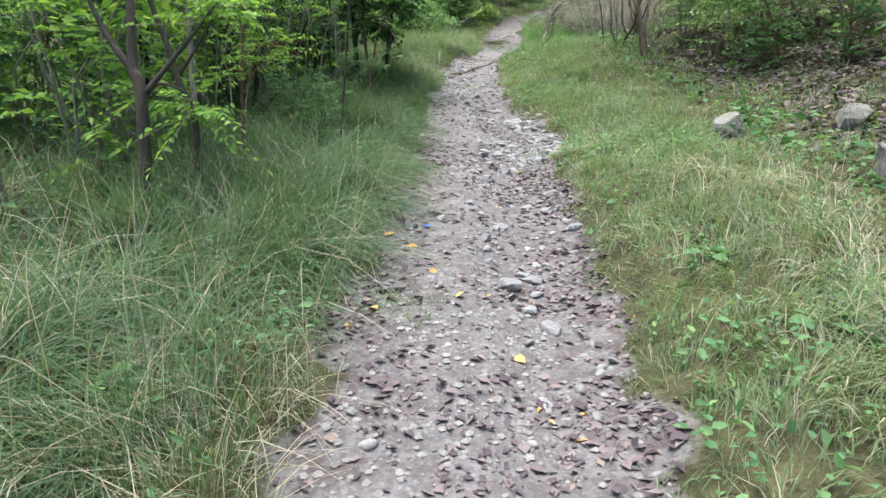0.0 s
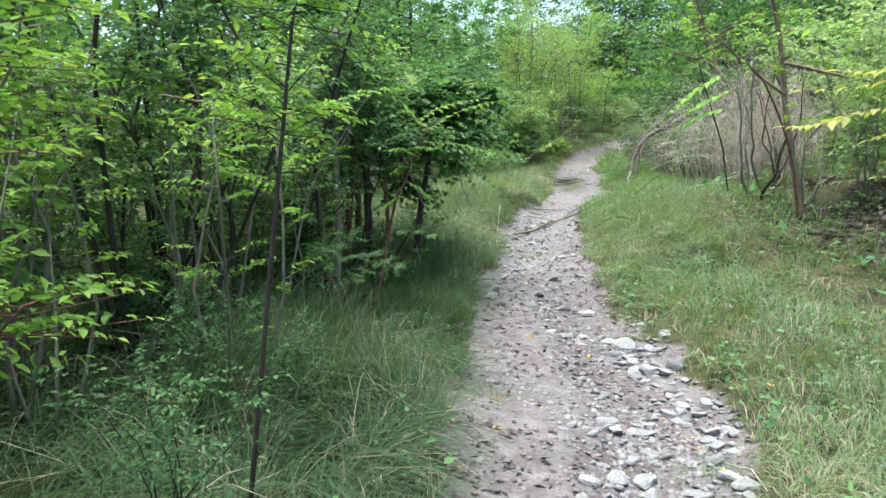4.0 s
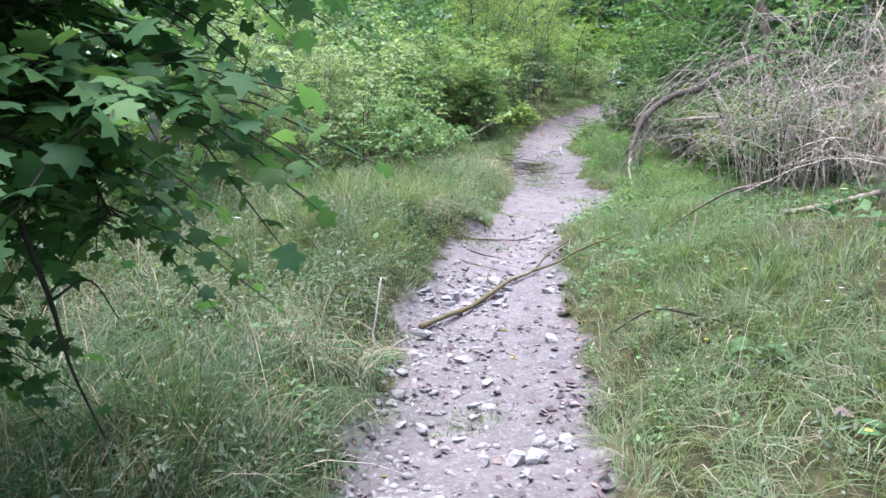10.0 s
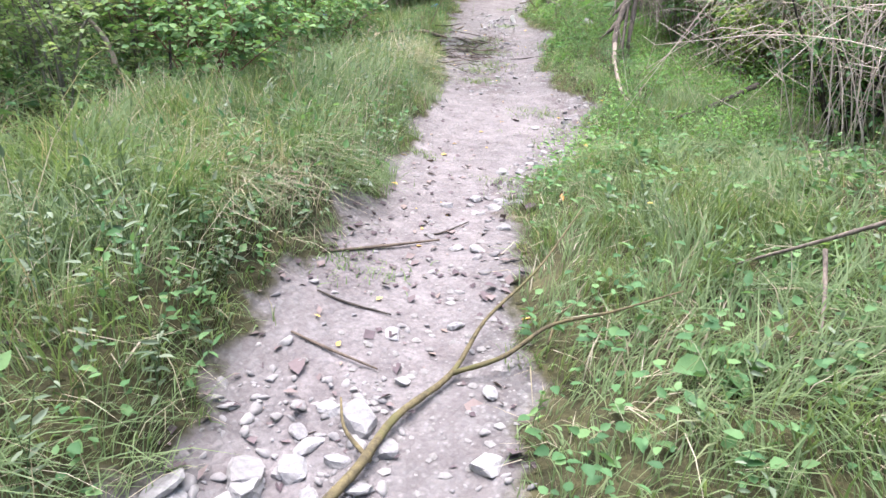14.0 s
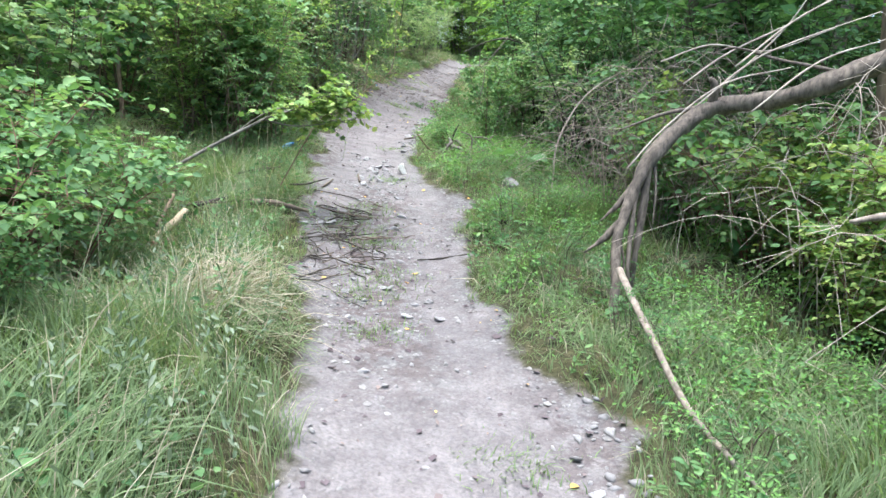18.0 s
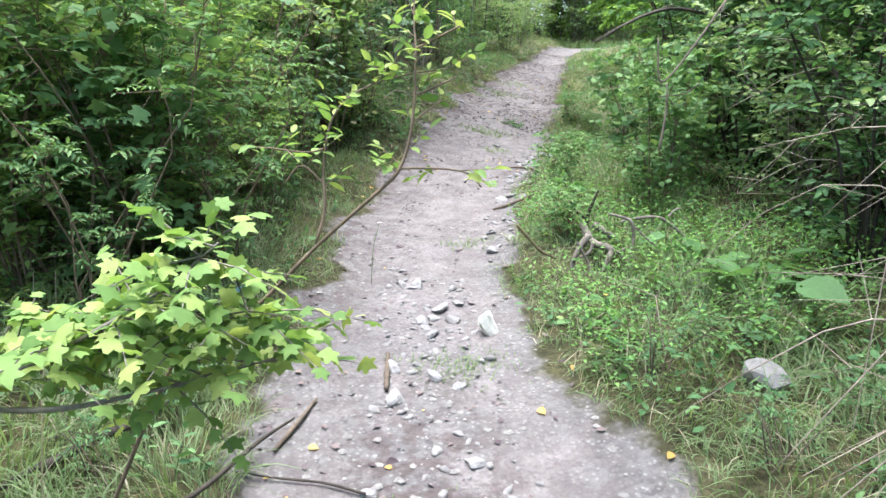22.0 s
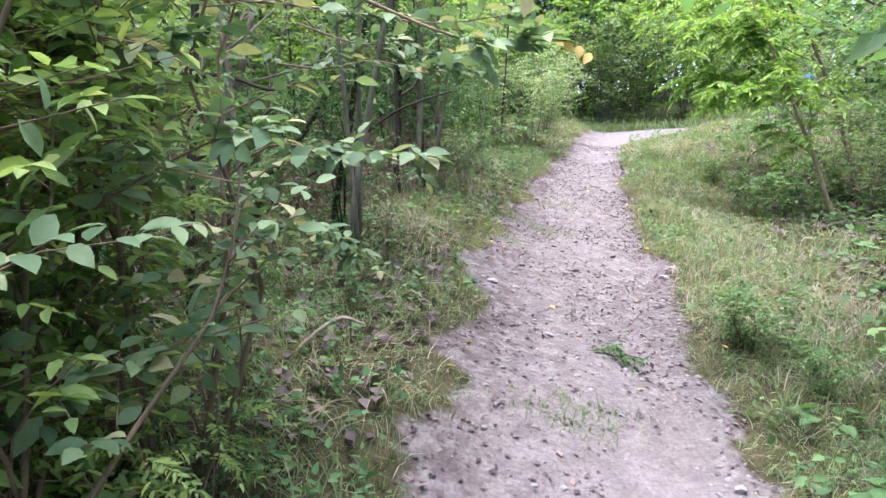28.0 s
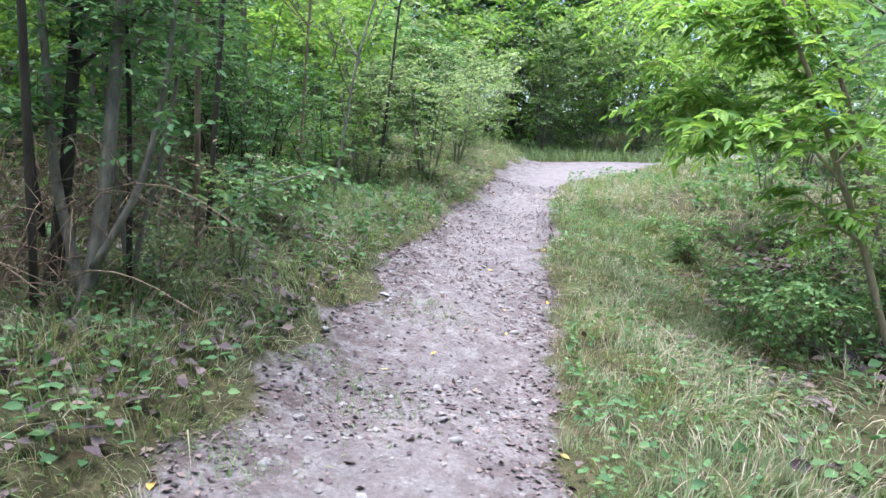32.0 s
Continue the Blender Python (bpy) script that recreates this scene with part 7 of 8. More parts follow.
for k, pts in enumerate(([(4.18, 24.85, 4.13), (3.96, 24.85, 4.16), (3.77, 24.84, 4.12), (3.57, 24.82, 4.03), (3.40, 24.80, 3.93)], [(3.92, 24.34, 3.65), (3.82, 24.33, 3.59), (3.65, 24.32, 3.57)], [(3.81, 24.43, 3.06), (3.84, 24.47, 3.26), (3.86, 24.51, 3.46), (3.83, 24.53, 3.55)], [(3.31, 22.94, 3.96), (3.17, 22.91, 3.77), (3.04, 22.90, 3.63), (3.03, 22.94, 3.81)], [(3.11, 23.03, 3.34), (3.14, 23.06, 3.49), (3.15, 23.09, 3.63)], [(4.05, 25.09, 4.22), (3.76, 25.10, 4.11), (3.46, 25.09, 3.95)])):
    fallen("dead_branch", "grey dead branch hanging in the thicket", pts, (.005, .005, .004, .003) if k else (.011, .011, .010, .008, .005), WOOD_GREY if k else BARK_DARK, 705 + k, 6, "branch", "dead branches in the thicket")


def broad_plant(x, y, leaf, n, seed, label="low plant with broad bright green leaves"):
    rng = np.random.default_rng(seed)
    z = hz(x, y)
    root = empty("broadleaf_plant", (x, y, z), label, "plant", "broad-leaved plants")
    for k in range(n):
        a = k * 2.4 + rng.uniform(-.3, .3)
        d = np.array([np.cos(a), np.sin(a), 0])
        r0 = leaf * rng.uniform(.2, .7)
        p = d * r0 + np.array([0, 0, leaf * rng.uniform(.45, .9)])
        pile = Pile()
        V, Q = rods(np.array([[0, 0, 0.]]), p[None], leaf * .02, leaf * .014)
        pile.add(V, None, Q)
        L = leaf * rng.uniform(.75, 1.15)
        pile.add(*leaf_set(p[None], (d + np.array([0, 0, rng.uniform(-.25, .25)]))[None], (np.array([0, 0, 1.]) + rng.normal(0, .25, 3))[None], L, L * .68, "full"))
        part_mesh("leaf", pile.mesh("leaf", [L_BRAMBLE]), root)


for k, (x, y, l, n) in enumerate(((3.62, 22.95, .24, 7), (3.85, 23.25, .2, 6), (3.55, 23.75, .16, 6), (3.3, 25.0, .14, 7), (2.15, 16.3, .10, 6), (2.3, 17.0, .10, 7), (2.9, 19.2, .12, 7), (2.6, 20.9, .11, 7), (3.0, 21.6, .12, 7), (1.75, 12.2, .10, 6), (1.9, 11.4, .11, 6), (1.6, 10.2, .10, 6), (1.7, 14.0, .10, 6), (-.6, 14.2, .12, 6), (-.9, 13.2, .12, 6), (.9, 20.2, .09, 7),
                                  (1.5, 2.6, .10, 6), (1.35, 3.4, .09, 6), (1.9, 1.9, .12, 6), (-1.2, 2.2, .10, 6), (2.3, 30.5, .13, 6), (2.7, 31.2, .12, 6), (6.2, 31.2, .10, 6), (6.6, 30.7, .12, 6), (4.4, 28.0, .12, 7), (4.2, 27.3, .12, 7), (2.0, 29.6, .14, 6))):
    broad_plant(x, y, l, n, 720 + k)
# bright low weeds beside the broken tree
band(30, 1, 17.8, 22.6, .15, .8, 14, ["fern"], .35, .6, .3)
band(31, 1, 24.0, 29.0, .12, .7, 12, ["fern", "bramble"], .22, .4, .3)
band(32, -1, 19.5, 29.0, .15, .6, 10, ["fern"], .3, .5, .4)
put("fern", -1.99, 9.65, .3, 1.0, 0, "feathery plants")
put("bramble", -.35, 20.0, .5, .72, 0, "brambles beside the footpath", "bramble bush with pale leaves and dead twigs")
put("bramble", -.65, 20.3, 1.5, .75, 1, "brambles beside the footpath", "bramble bush with pale leaves and dead twigs")
for k, (x, y, sc) in enumerate(((-.02, 19.75, .72), (-.4, 19.6, .85), (-.75, 19.3, .85), (-.15, 18.95, .42), (-.9, 20.3, .9), (-1.0, 19.8, .9))):
    put("bramble", x, y, 1.1 * k, sc, k % 3, "brambles beside the footpath", "bramble bush with pale leaves and dead twigs")
put("light", -.7, 18.6, 2.5, .62, 2, "shrubs at the wood's edge")
for x, y, r, sc in ((3.9, 18.7, 1.2, .55), (4.3, 19.5, 2.9, .7), (4.7, 20.1, .6, .8), (4.2, 17.5, .4, .8), (4.4, 18.2, 2.0, .95), (4.3, 16.8, 3.0, .7), (4.3, 19.1, 4.0, .8)):
    put("yellowing", x, y, r, sc, 0, "yellowing brambles")
for k, (x, y, s, r) in enumerate(((1.55, 26.55, .95, .3), (1.35, 26.1, 1.0, 1.9), (1.75, 27.25, 1.0, 3.4))):
    put("ovate", x, y, r, s, k % 2, "shrubs with large leaves")

# ---- boughs with large leaves near the way ----
for k, pts in enumerate(([(1.34, 26.89, 3.92), (1.57, 26.88, 4.06), (1.74, 26.87, 4.19), (1.93, 26.86, 4.30), (2.08, 26.85, 4.35)], [(1.84, 27.52, 4.19), (2.02, 27.51, 4.32), (2.23, 27.48, 4.30), (2.47, 27.45, 4.29)], [(1.33, 26.82, 3.77), (1.52, 26.79, 3.74), (1.70, 26.77, 3.79), (1.88, 26.76, 3.87), (2.10, 26.74, 3.94)], [(1.28, 27.12, 4.49), (1.53, 27.10, 4.58), (1.70, 27.07, 4.54), (1.88, 27.05, 4.58)], [(1.81, 27.80, 4.83), (2.16, 27.76, 4.80), (2.54, 27.70, 4.75), (2.82, 27.67, 4.78)], [(2.26, 27.46, 4.79), (2.52, 27.42, 4.68), (2.70, 27.40, 4.63), (2.83, 27.38, 4.65)], [(1.92, 28.67, 4.73), (2.15, 28.66, 4.71), (2.38, 28.65, 4.75), (2.62, 28.63, 4.71), (2.77, 28.63, 4.76)], [(2.01, 28.79, 4.94), (2.29, 28.77, 4.85), (2.53, 28.75, 4.85), (2.71, 28.74, 4.80), (2.89, 28.72, 4.71)], [(1.75, 28.91, 3.97), (1.97, 28.89, 3.95), (2.16, 28.88, 3.90), (2.32, 28.86, 3.81)], [(1.67, 29.09, 3.72), (1.94, 29.08, 3.76), (2.14, 29.07, 3.79), (2.39, 29.05, 3.68)])):
    rng = np.random.default_rng(760 + k)
    p = np.array(pts)
    root = empty("leafy_bough", p[0], "arching bough with large pale green leaves", "bough", "boughs with large leaves")
    line = curve_points(p - p[0], 14)
    V, T, Q = tube(line, (.006, .004, .002), 5)
    part_mesh("stem", mesh_np("stem", V, T, Q, [BARK_BROWN], True), root)
    dress(root, rng, [line], 17, .10, 4, .082, .52, "full", L_OVATE, TWIG, .2, .25, .15, False, .0015, 1.2)

# a sprig with turning leaves above the way
sprig_line = np.array([(2.78, 27.39, 4.64), (2.89, 27.38, 4.65), (2.96, 27.37, 4.64), (3.01, 27.36, 4.61)])
sprig = empty("leafy_twig", sprig_line[0], "thin twig with orange and yellow turning leaves", "twig")
V, T, Q = tube(curve_points(sprig_line - sprig_line[0], 8), (.002, .0015, .001), 5)
part_mesh("stem", mesh_np("stem", V, T, Q, [TWIG], True), sprig)
for k, at in enumerate(curve_points(sprig_line - sprig_line[0], 5)[2:]):
    V, T, Q = leaf_set(at[None], np.array([[.4 - .5 * k, -.2, -.7]]), np.array([[-.2, -1., .4]]), .045, .03, "full")
    part_mesh("leaf", mesh_np("leaf", V, T, Q, [L_YELLOW]), sprig, "orange-yellow turning leaf")

# ---- the thicket on the left near the top ----
hero_tree("tree", "dark leaning tree trunk at the thicket's edge", [(2.05, 30.28, 3.30), (2.11, 30.32, 3.65), (2.16, 30.35, 4.04), (2.25, 30.39, 4.50), (2.29, 30.42, 4.80), (2.36, 30.45, 5.19), (2.41, 30.49, 5.51)], (.038, .034, .03, .028, .024, .018), [([(2.12, 30.38, 4.82), (1.99, 30.36, 4.57), (1.84, 30.35, 4.35), (1.68, 30.34, 4.18), (1.42, 30.34, 4.06)], (.02, .022, .02, .014, .008))], BARK_DARK, (90, .4, 9, .065, .55, "oval", L_SHRUB, BARK_DARK, .45, .2, .3, False), 780)
hero_tree("tree", "grey mottled tree trunk leaning over the thicket", [(1.31, 29.67, 3.29), (1.38, 29.72, 3.86), (1.45, 29.77, 4.37), (1.52, 29.79, 4.63), (1.60, 29.81, 4.88), (1.66, 29.84, 5.19)], (.04, .036, .034, .03, .024), [([(1.42, 29.72, 3.86), (1.70, 29.72, 4.05), (1.91, 29.73, 4.23), (2.06, 29.74, 4.39)], (.008, .006, .004)), ([(1.48, 29.80, 4.72), (1.78, 29.79, 4.80), (2.11, 29.79, 4.91), (2.39, 29.79, 5.04)], (.008, .007, .004))], BARK_GREY, (70, .35, 8, .07, .55, "oval", L_OVATE, BARK_GREY, .55, .1, .3, False), 781)
hero_tree("tree", "dark rough trunk with dead twigs at its foot", [(2.65, 32.22, 3.63), (2.70, 32.26, 4.06), (2.73, 32.31, 4.55), (2.74, 32.35, 4.95), (2.74, 32.40, 5.35), (2.72, 32.44, 5.75)], (.055, .05, .042, .038, .034, .024), [([(2.64, 32.29, 4.22), (2.56, 32.35, 4.64), (2.57, 32.37, 4.83), (2.63, 32.36, 4.86)], (.018, .014, .010, .006)), ([(2.73, 32.36, 5.00), (2.92, 32.34, 5.18), (3.12, 32.32, 5.38)], (.012, .009, .005))], BARK_DARK, (100, .4, 9, .06, .55, "oval", L_SHRUB, BARK_DARK, .45, .2, .3, False), 782)
hero_tree("tree", "thin grey forked stems at the thicket's edge", [(2.98, 32.48, 3.80), (3.02, 32.52, 4.19), (3.12, 32.55, 4.69), (3.20, 32.60, 5.28), (3.24, 32.63, 5.63)], (.02, .018, .015, .012, .007), [([(2.99, 32.49, 3.86), (2.92, 32.55, 4.33), (2.82, 32.63, 4.84), (2.77, 32.69, 5.25)], (.018, .015, .012, .007)), ([(3.15, 32.37, 4.01), (3.33, 32.36, 4.25), (3.54, 32.34, 4.47), (3.90, 32.28, 4.63)], (.008, .007, .004))], BARK_GREY, (70, .4, 9, .06, .55, "oval", L_SHRUB, BARK_GREY, .45, .2, .3, False), 783)
hero_tree("tree", "grey many-stemmed tree among dry grass", [(2.82, 32.16, 3.81), (2.90, 32.19, 4.19), (2.93, 32.22, 4.53), (2.95, 32.27, 5.04), (2.96, 32.33, 5.63), (2.95, 32.37, 6.05)], (.05, .045, .04, .036, .03, .02), [([(2.86, 32.17, 3.94), (2.71, 32.23, 4.52), (2.63, 32.30, 5.15), (2.54, 32.37, 5.78)], (.03, .026, .02, .014)), ([(2.92, 32.08, 4.11), (3.11, 32.11, 4.53), (3.20, 32.16, 5.03), (3.22, 32.21, 5.53)], (.022, .018, .014, .008))], BARK_GREY, (130, .45, 9, .06, .55, "oval", L_SHRUB, BARK_GREY, .35, .2, .3, False), 784)
for k, pts in enumerate(([(1.93, 30.74, 4.15), (2.22, 30.72, 4.37), (2.41, 30.71, 4.52), (2.63, 30.70, 4.67), (2.88, 30.68, 4.77), (3.07, 30.66, 4.82)], [(1.91, 30.86, 4.31), (2.18, 30.82, 4.28), (2.35, 30.80, 4.30), (2.51, 30.79, 4.37)], [(2.01, 30.70, 4.87), (2.26, 30.67, 4.86), (2.40, 30.66, 4.97), (2.62, 30.64, 5.03)], [(2.68, 31.11, 4.82), (2.80, 31.11, 4.92), (2.85, 31.12, 5.09)], [(1.19, 29.02, 4.59), (1.46, 29.03, 4.69), (1.62, 29.02, 4.71), (1.85, 29.00, 4.64), (1.99, 29.00, 4.68)], [(1.30, 28.86, 4.11), (1.52, 28.87, 4.29), (1.71, 28.88, 4.36), (1.87, 28.89, 4.54)])):
    fallen("crooked_limb", "dark crooked dead limb reaching through the thicket", pts, (.012, .012, .011, .009, .006), BARK_DARK, 880 + k, 6, "branch", "crooked dead limbs")
fallen("fallen_stick", "pale crooked stick in the grass", [(1.99, 28.11, 3.43), (2.07, 28.11, 3.52), (2.21, 28.11, 3.62), (2.32, 28.09, 3.60)], (.010, .011, .010, .006), WOOD_DEAD, 785, 6, "stick", "sticks on the ground")
for k, (x, y, rx, ry, top, n) in enumerate(((2.45, 32.2, .4, .5, 1.0, 60), (2.35, 33.5, .45, .7, .9, 60), (1.95, 31.5, .4, .5, .7, 45), (2.7, 34.6, .4, .8, 1.0, 50))):
    dead_brush("dry_growth", x, y, rx, ry, top, n, 786 + k, ("dry brown stalks round the tree trunks", "dry brown stalks among thin stems")[k % 2], STALK)

# ---- right near the top: leaning tree with feathery leaves, hanging bag ----
F_BIG = (240, .42, 18, .11, .36, "oval", L_LOCUST, BARK_GREY, .25, .05, .35, True)
hero_tree("leaning_tree", "pale leaning tree with long bright feathery leaves", [(7.89, 32.57, 3.44), (7.75, 32.63, 3.77), (7.56, 32.74, 4.40), (7.40, 32.82, 4.81), (7.18, 32.94, 5.44), (7.01, 33.01, 5.81), (6.88, 33.08, 6.22)], (.035, .033, .03, .026, .022, .018, .01),
          [([(7.56, 32.74, 4.40), (7.34, 32.80, 4.54), (7.16, 32.86, 4.71)], (.016, .012, .006)), ([(7.32, 33.12, 5.47), (7.04, 33.20, 5.69), (6.72, 33.28, 5.87), (6.36, 33.37, 5.96)], (.016, .012, .005)), ([(7.64, 33.33, 5.24), (7.17, 33.44, 5.33), (6.76, 33.52, 5.34), (6.46, 33.59, 5.36)], (.014, .010, .004)), ([(7.37, 32.72, 4.74), (7.06, 32.81, 5.05), (6.72, 32.89, 5.15), (6.47, 32.94, 5.06)], (.012, .008, .004)), ([(7.53, 33.63, 5.90), (7.04, 33.77, 6.25), (6.51, 33.90, 6.39), (6.08, 33.98, 6.36)], (.014, .010, .005)), ([(7.14, 32.58, 4.91), (7.34, 32.56, 5.13), (7.51, 32.54, 5.25)], (.012, .008, .004))],
          WOOD_PALE, F_BIG, 790)
hero_tree("leaning_tree", "second tree with bright feathery leaves by the bend", [(9.58, 34.65, 4.01), (9.36, 34.80, 5.01), (9.03, 34.98, 6.01), (8.66, 35.13, 6.66), (8.41, 35.24, 7.21)], (.04, .036, .03, .024, .014), [([(9.31, 35.10, 5.71), (8.60, 35.28, 6.06), (7.96, 35.42, 6.13), (7.28, 35.54, 5.96)], (.016, .011, .005)), ([(9.13, 35.42, 6.43), (8.40, 35.60, 6.74), (7.63, 35.77, 6.80), (6.93, 35.88, 6.56)], (.016, .011, .005)), ([(9.14, 34.67, 5.22), (8.64, 34.79, 5.40), (8.09, 34.90, 5.41), (7.62, 34.98, 5.21)], (.012, .008, .004))], BARK_BROWN, (170, .45, 16, .10, .36, "oval", L_LOCUST, BARK_BROWN, .2, .05, .35, True), 791)
hero_tree("tree", "tree with bright feathery leaves above the verge", [(3.28, 11.44, 1.79), (3.08, 11.52, 2.69), (3.02, 11.61, 3.52), (2.88, 11.69, 4.35), (2.75, 11.74, 4.90)], (.045, .04, .035, .028, .016), [([(2.94, 11.25, 3.00), (2.58, 11.25, 3.27), (2.24, 11.27, 3.60), (1.84, 11.28, 3.87)], (.016, .012, .005)), ([(2.77, 10.86, 3.26), (3.34, 10.88, 3.13), (3.78, 10.90, 3.06), (4.23, 10.94, 3.19)], (.016, .012, .005))], BARK_BROWN, (110, .42, 14, .06, .42, "oval", L_LOCUST, BARK_BROWN, .25, .1, .35, True), 792)


def hanging_bag(x, y, z):
    """A knotted plastic bag caught on a twig."""
    root = empty("plastic_bag", (x, y, z - .2), "crumpled blue and white plastic bag caught on a branch", "bag")
    for name, lo, hi, mat in (("blue_part", .05, .26, BAG_BLUE), ("white_part", -.12, .07, BAG_WHITE)):
        bm = bmesh.new()
        bmesh.ops.create_icosphere(bm, subdivisions=3, radius=1)
        for v in bm.verts:
            n = noise.noise(v.co * 2.3) * .35
            v.co = Vector((v.co.x * .12 * (1 + n), v.co.y * .09 * (1 + n), (lo + hi) / 2 + v.co.z * (hi - lo) / 2 * (1 + n * .4)))
        me = bpy.data.meshes.new(name)
        bm.to_mesh(me)
        bm.free()
        for p in me.polygons:
            p.use_smooth = True
        me.materials.append(mat)
        part_mesh(name, me, root)
    V, T, Q = tube([(0, 0, .25), (.01, 0, .34), (.03, .02, .46)], (.012, .006, .004), 5)
    part_mesh("handle", mesh_np("handle", V, T, Q, [BAG_BLUE], True), root)
    fallen("hanging_branch", "thin grey branch holding a plastic bag", [(x + .03, y + .02, z + .24), (x + .2, y + .1, z + .5), (x + .7, y + .2, z + .8), (x + 1.6, y + .3, hz(x + 1.6, y + .3) + 2.2), (x + 1.9, y + .3, hz(x + 1.9, y + .3))], (.005, .009, .014, .02, .03), BARK_GREY, 795, 6, "branch")


BAG_BLUE = plain_mat("blue_plastic_film", (.03, .14, .40), (.07, .26, .60), 14, .3, .5)
BAG_WHITE = plain_mat("white_plastic_film", (.5, .54, .6), (.72, .75, .8), 14, .3, .5)
hanging_bag(9.0, 35.0, 5.55)


def bottle(x, y, rot):
    """A crushed blue water bottle with a cap."""
    z = hz(x, y) + .05
    root = empty("plastic_bottle", (x, y, z), "crushed blue plastic bottle lying in the grass", "bottle")
    root.rotation_euler = (radians(60), .2, rot)
    root.scale = (.72, .72, .72)
    prof = [(0, .03), (.01, .034), (.05, .034), (.06, .030), (.07, .034), (.11, .034), (.14, .028), (.165, .014), (.175, .013)]
    line = np.array([(0.004 * np.sin(h * 60), 0, h) for h, _ in prof])
    V, T, Q = tube(line, [r for _, r in prof], 12, np.random.default_rng(3), .12)
    body = part_mesh("bottle_body", mesh_np("bottle_body", V, T, Q, [BOTTLE], True), root)
    V, T, Q = tube([(0, 0, .172), (0, 0, .19)], (.016, .015), 12)
    part_mesh("cap", mesh_np("cap", V, T, Q, [BAG_BLUE], True), body, "blue screw cap")


BOTTLE = plain_mat("pale_blue_plastic", (.16, .33, .50), (.30, .50, .66), 10, .2, .2)
bottle(1.16, 23.39, .8)


def scrap(x, y, mat, size, label, seed):
    rng = np.random.default_rng(seed)
    bm = bmesh.new()
    bmesh.ops.create_grid(bm, x_segments=4, y_segments=4, size=size)
    for v in bm.verts:
        v.co.z = rng.uniform(0, size * .6)
        v.co.x += rng.normal(0, size * .15)
    bmesh.ops.solidify(bm, geom=bm.faces[:], thickness=.0015)
    me = bpy.data.meshes.new("litter_scrap")
    bm.to_mesh(me)
    bm.free()
    me.materials.append(mat)
    ob = new("litter_scrap", me)
    ob.matrix_basis = Matrix.Translation((x, y, hz(x, y) + .008)) @ Matrix.Rotation(seed, 4, "Z")
    tagged(ob, label, "litter")


scrap(-.11, 4.04, BAG_BLUE, .018, "small blue plastic scrap on the footpath", 3)
scrap(3.05, 29.6, BAG_BLUE, .022, "small blue plastic scrap at the path edge", 4)
scrap(.56, 15.85, BAG_WHITE, .05, "crumpled white paper at the path edge", 5)


def leaf_branch(x, y):
    """A cut sprig of dark green needles lying on the way."""
    rng = np.random.default_rng(8)
    z = hz(x, y) + .012
    root = empty("fallen_sprig", (x, y, z), "fallen dark green leafy sprig on the footpath", "sprig")
    line = curve_points([(-.13, .14, 0), (0, 0, .02), (.15, -.17, .01)], 9)
    V, T, Q = tube(line, (.004, .003, .002), 5)
    part_mesh("stem", mesh_np("stem", V, T, Q, [TWIG], True), root)
    dress(root, rng, [line], 30, .10, 7, .035, .5, "oval", L_MAPLE, TWIG, 0, .1, .1, False, .001)


leaf_branch(3.69, 28.85)


def tufts():
    rng = np.random.default_rng(80)
    X, Y = [], []
    for x, y, r, n in ((3.25, 28.1, .16, 420), (.95, 2.5, .13, 260), (1.02, 2.15, .10, 200), (2.0, 17.0, .14, 260), (1.75, 20.9, .16, 330), (1.72, 21.6, .14, 220), (2.2, 22.9, .12, 220), (1.05, 6.9, .2, 300), (.9, 16.8, .1, 140), (3.6, 31.2, .15, 260), (3.9, 32.1, .16, 240), (1.0, 9.0, .1, 140), (2.5, 24.45, .10, 120), (1.55, 19.4, .12, 200), (1.7, 20.2, .15, 280), (1.65, 21.2, .2, 320), (1.9, 21.9, .14, 200), (2.05, 17.6, .2, 300), (1.9, 18.2, .14, 200), (1.6, 19.9, .12, 200), (1.5, 16.3, .16, 240), (.55, 15.0, .14, 200), (.4, 12.2, .14, 200), (3.2, 27.2, .08, 120), (4.2, 31.8, .2, 260), (4.6, 33.0, .2, 260), (-.2, 3.0, .12, 200), (-.25, 5.2, .12, 180), (-.1, 7.6, .12, 160)):
        X.append(x + rng.normal(0, r, n))
        Y.append(y + rng.normal(0, r * .7, n))
    X, Y = np.concatenate(X), np.concatenate(Y)
    blades("grass_tufts", X, Y, .055, .005, .8, GRASS, "small grass tufts growing on the footpath", 81)


tufts()


def tussocks():
    """Drooping pale hay in clumps."""
    rng = np.random.default_rng(82)
    X, Y = [], []
    for x, y, r, n in ((.72, 19.35, .16, 420), (.5, 19.1, .18, 360), (.85, 19.6, .10, 220), (-.75, 1.35, .25, 420), (-.9, 2.0, .3, 420), (-.95, 10.6, .25, 420), (-.7, 11.6, .2, 360), (-.35, 12.4, .18, 300), (-1.3, 12.6, .25, 360), (.05, 15.3, .16, 320), (-.3, 15.9, .2, 300), (2.6, 30.2, .2, 300), (6.3, 32.5, .3, 420), (6.9, 33.6, .3, 420), (5.4, 29.8, .3, 360), (2.2, 3.3, .3, 420), (2.5, 2.6, .3, 380), (1.9, 4.6, .25, 260), (3.1, 34.0, .25, 300)):
        X.append(x + rng.normal(0, r, n))
        Y.append(y + rng.normal(0, r, n))
    X, Y = np.concatenate(X), np.concatenate(Y)
    ok = inside(X, Y) < .02
    blades("hay_tussocks", X[ok], Y[ok], .30, .0042, 1.3, DRY, "drooping clumps of pale dry hay beside the footpath", 83, (0, 0), 4)


tussocks()


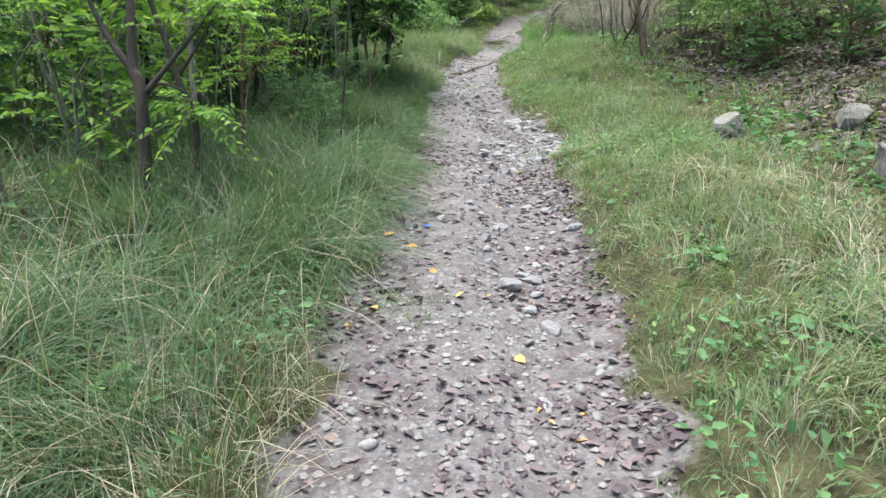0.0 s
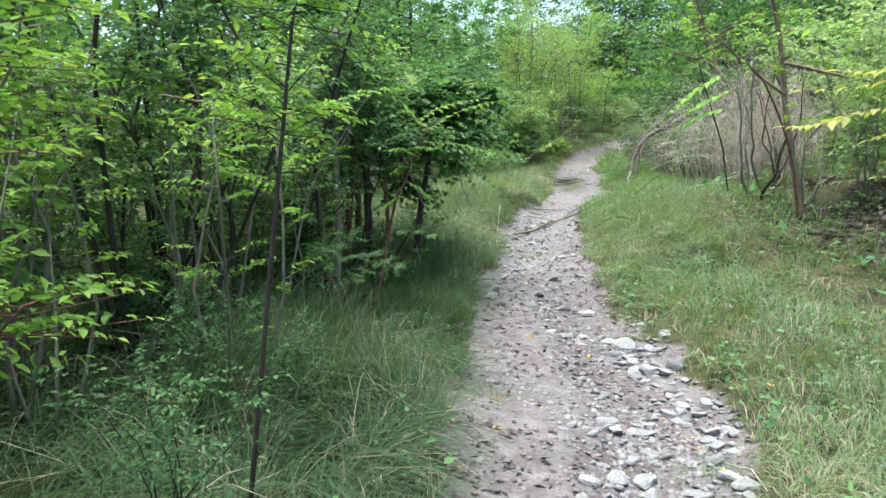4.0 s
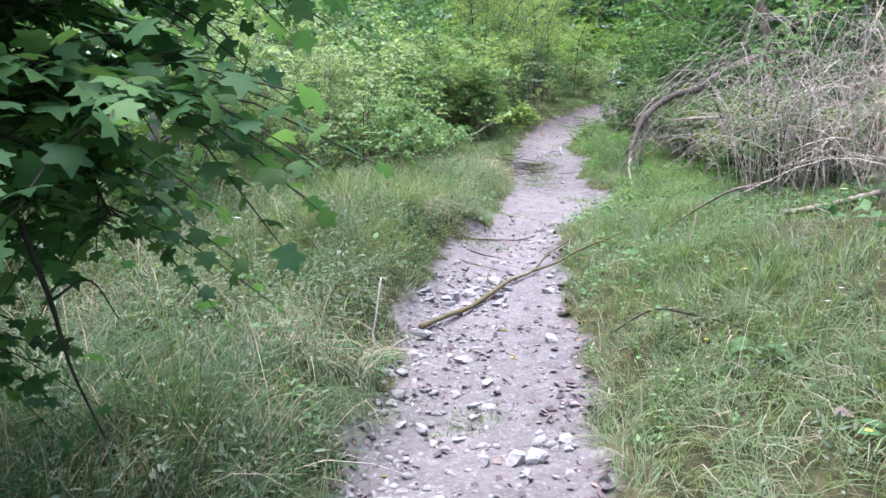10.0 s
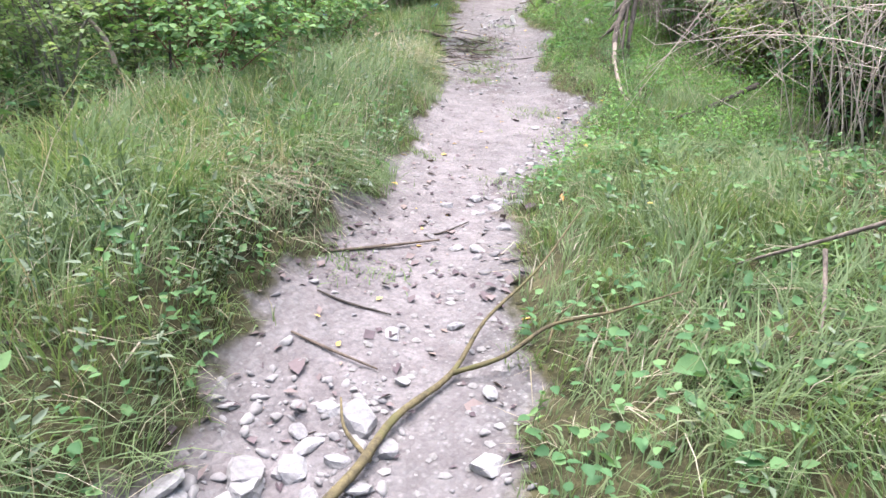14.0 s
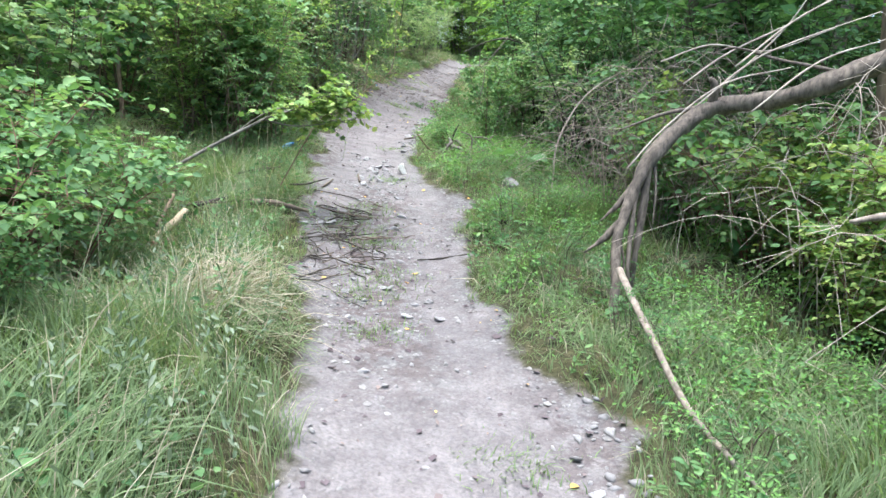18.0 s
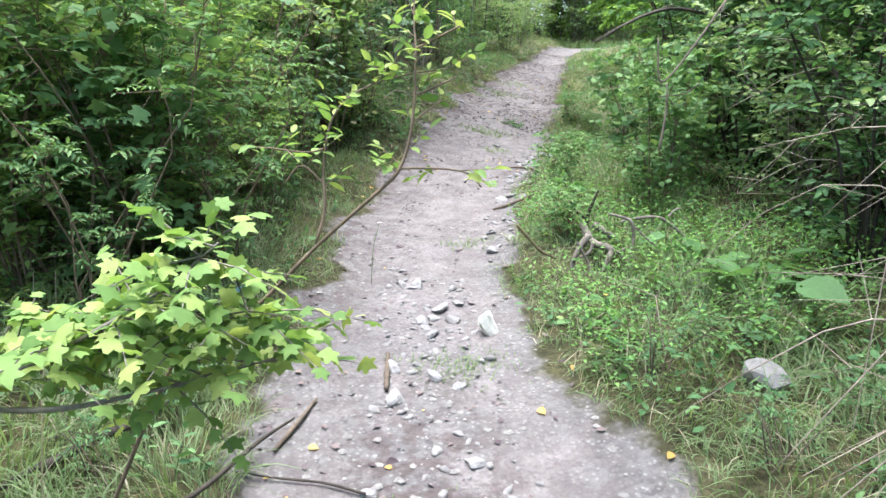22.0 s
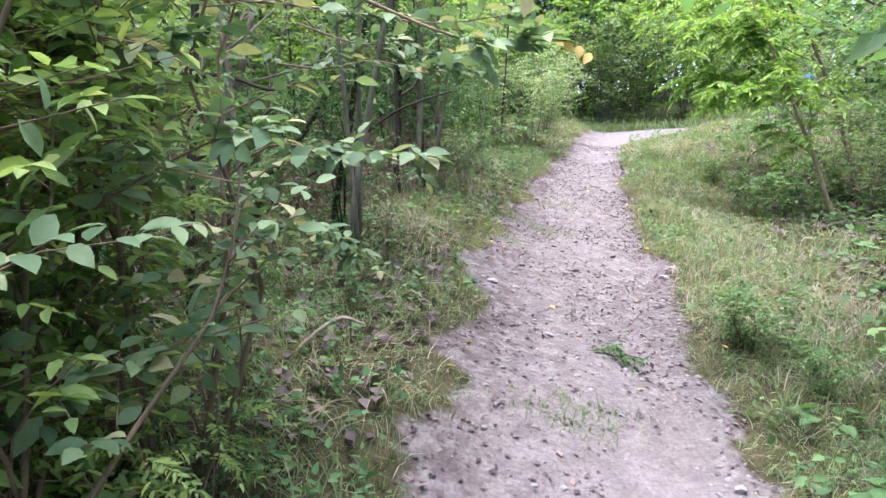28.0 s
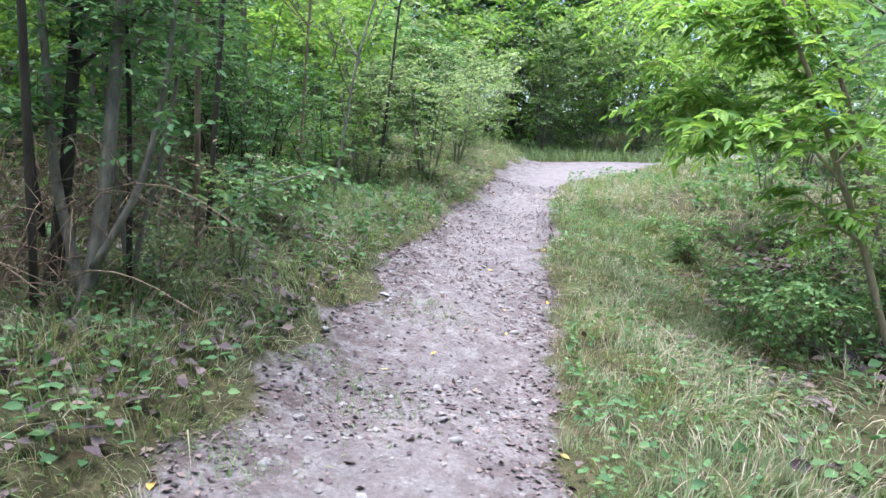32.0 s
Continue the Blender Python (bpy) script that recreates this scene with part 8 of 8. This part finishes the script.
def wildflower(x, y, tall, mat, size, label, seed):
    rng = np.random.default_rng(seed)
    z = hz(x, y)
    root = empty("wildflower", (x, y, z), label, "flower", "wildflowers in the grass")
    top = np.array([rng.normal(0, .06), rng.normal(0, .06), tall])
    V, T, Q = tube(curve_points([(0, 0, 0), (top[0] * .3, top[1] * .3, tall * .6), tuple(top)], 6), (.0022, .0015), 4)
    part_mesh("stalk", mesh_np("stalk", V, T, Q, [GRASS], True), root)
    a = np.arange(8) * .785
    D = np.stack([np.cos(a), np.sin(a), np.full(8, .25)], -1)
    pile = Pile()
    pile.add(*leaf_set(np.repeat(top[None], 8, 0), D, np.repeat([[0, 0, 1.]], 8, 0), size, size * .5, "oval"))
    part_mesh("petals", pile.mesh("petals", [mat]), root)


P_BLUE = leaf_mat("blue_petal", [(.2, (.22, .25, .62)), (.8, (.36, .40, .75))], .3)
P_YELLOW = leaf_mat("yellow_petal", [(.2, (.75, .50, .02)), (.8, (.85, .65, .05))], .3)
P_WHITE = leaf_mat("white_petal", [(.2, (.65, .65, .6)), (.8, (.8, .8, .78))], .3)
for k, (x, y, h, m, s) in enumerate(((.03, 16.35, .85, P_BLUE, .018), (.1, 16.5, .78, P_BLUE, .018), (-.2, 16.9, .7, P_BLUE, .018), (.05, 17.6, .75, P_BLUE, .018), (-.6, 14.6, .5, P_BLUE, .016), (.25, 17.2, .55, P_BLUE, .016), (-.1, 17.9, .7, P_BLUE, .018), (-.35, 17.4, .6, P_BLUE, .018),
                                     (1.5, 10.6, .2, P_YELLOW, .014), (1.7, 11.2, .22, P_YELLOW, .014), (1.45, 12.1, .2, P_YELLOW, .012), (1.9, 12.6, .25, P_YELLOW, .012), (1.6, 13.3, .2, P_YELLOW, .012), (2.2, 17.6, .25, P_YELLOW, .014), (2.9, 22.9, .2, P_YELLOW, .012), (1.9, 14.9, .2, P_YELLOW, .012), (2.45, 12.73, .5, P_WHITE, .022), (1.9, 12.0, .3, P_WHITE, .012), (1.95, 12.05, .33, P_WHITE, .012), (1.85, 23.9, .35, P_WHITE, .014), (-.9, 12.9, .5, P_WHITE, .02))):
    wildflower(x, y, h, m, s, {"blue_petal": "pale blue chicory flower on a thin stalk", "yellow_petal": "small yellow flower in the grass", "white_petal": "small white flower head on a stalk"}[m.name], 820 + k)


def thicket_floor():
    """Brown leaves on the ground under the thin stems."""
    rng = np.random.default_rng(92)
    n = 9000
    y = rng.uniform(27.5, 38, n)
    x = np.interp(y, EY, EL) - rng.uniform(.15, 4.0, n)
    P = np.stack([x, y, height(x, y) + rng.uniform(.01, .05, n)], -1)
    L = rng.uniform(.04, .09, n)
    pile = Pile()
    pile.add(*leaf_set(P, rng.normal(0, 1, (n, 3)) * np.array([1, 1, .3]), np.array([0, 0, 1.]) + rng.normal(0, .35, (n, 3)), L, L * .6, "rhomb"))
    tagged(new("dead_leaves_in_thicket", pile.mesh("dead_leaves_in_thicket", [L_DEAD])), "brown dead leaves on the ground under thin stems", "leaves", kind="stuff")


thicket_floor()


def dead_leaf_bank(name, seed, y0, y1, d0, d1, n, label):
    """Brown leaves on a bank under shrubs and trees on the right."""
    rng = np.random.default_rng(seed)
    y = rng.uniform(y0, y1, n)
    d = rng.uniform(d0, d1, n)
    x = np.interp(y, EY, ER) + d
    keep = (vnoise(x, y, .8, 91) > .25) & (rng.random(n) < smooth(d0, d0 + .9, d))
    x, y = x[keep], y[keep]
    n = len(x)
    P = np.stack([x, y, height(x, y) + rng.uniform(.01, .06, n)], -1)
    L = rng.uniform(.05, .11, n)
    pile = Pile()
    pile.add(*leaf_set(P, rng.normal(0, 1, (n, 3)) * np.array([1, 1, .3]), np.array([-.3, 0, 1.]) + rng.normal(0, .35, (n, 3)), L, L * .6, "oval"))
    tagged(new(name, pile.mesh(name, [L_DEAD])), label, "leaves", kind="stuff")


dead_leaf_bank("dead_leaves_on_bank", 90, 3.5, 13, 2.0, 5.5, 11000, "brown dead leaves covering the bank under shrubs")
dead_leaf_bank("dead_leaves_under_trees", 93, 28.5, 35, .9, 4.5, 9000, "brown dead leaves in dry grass under leaning trees")
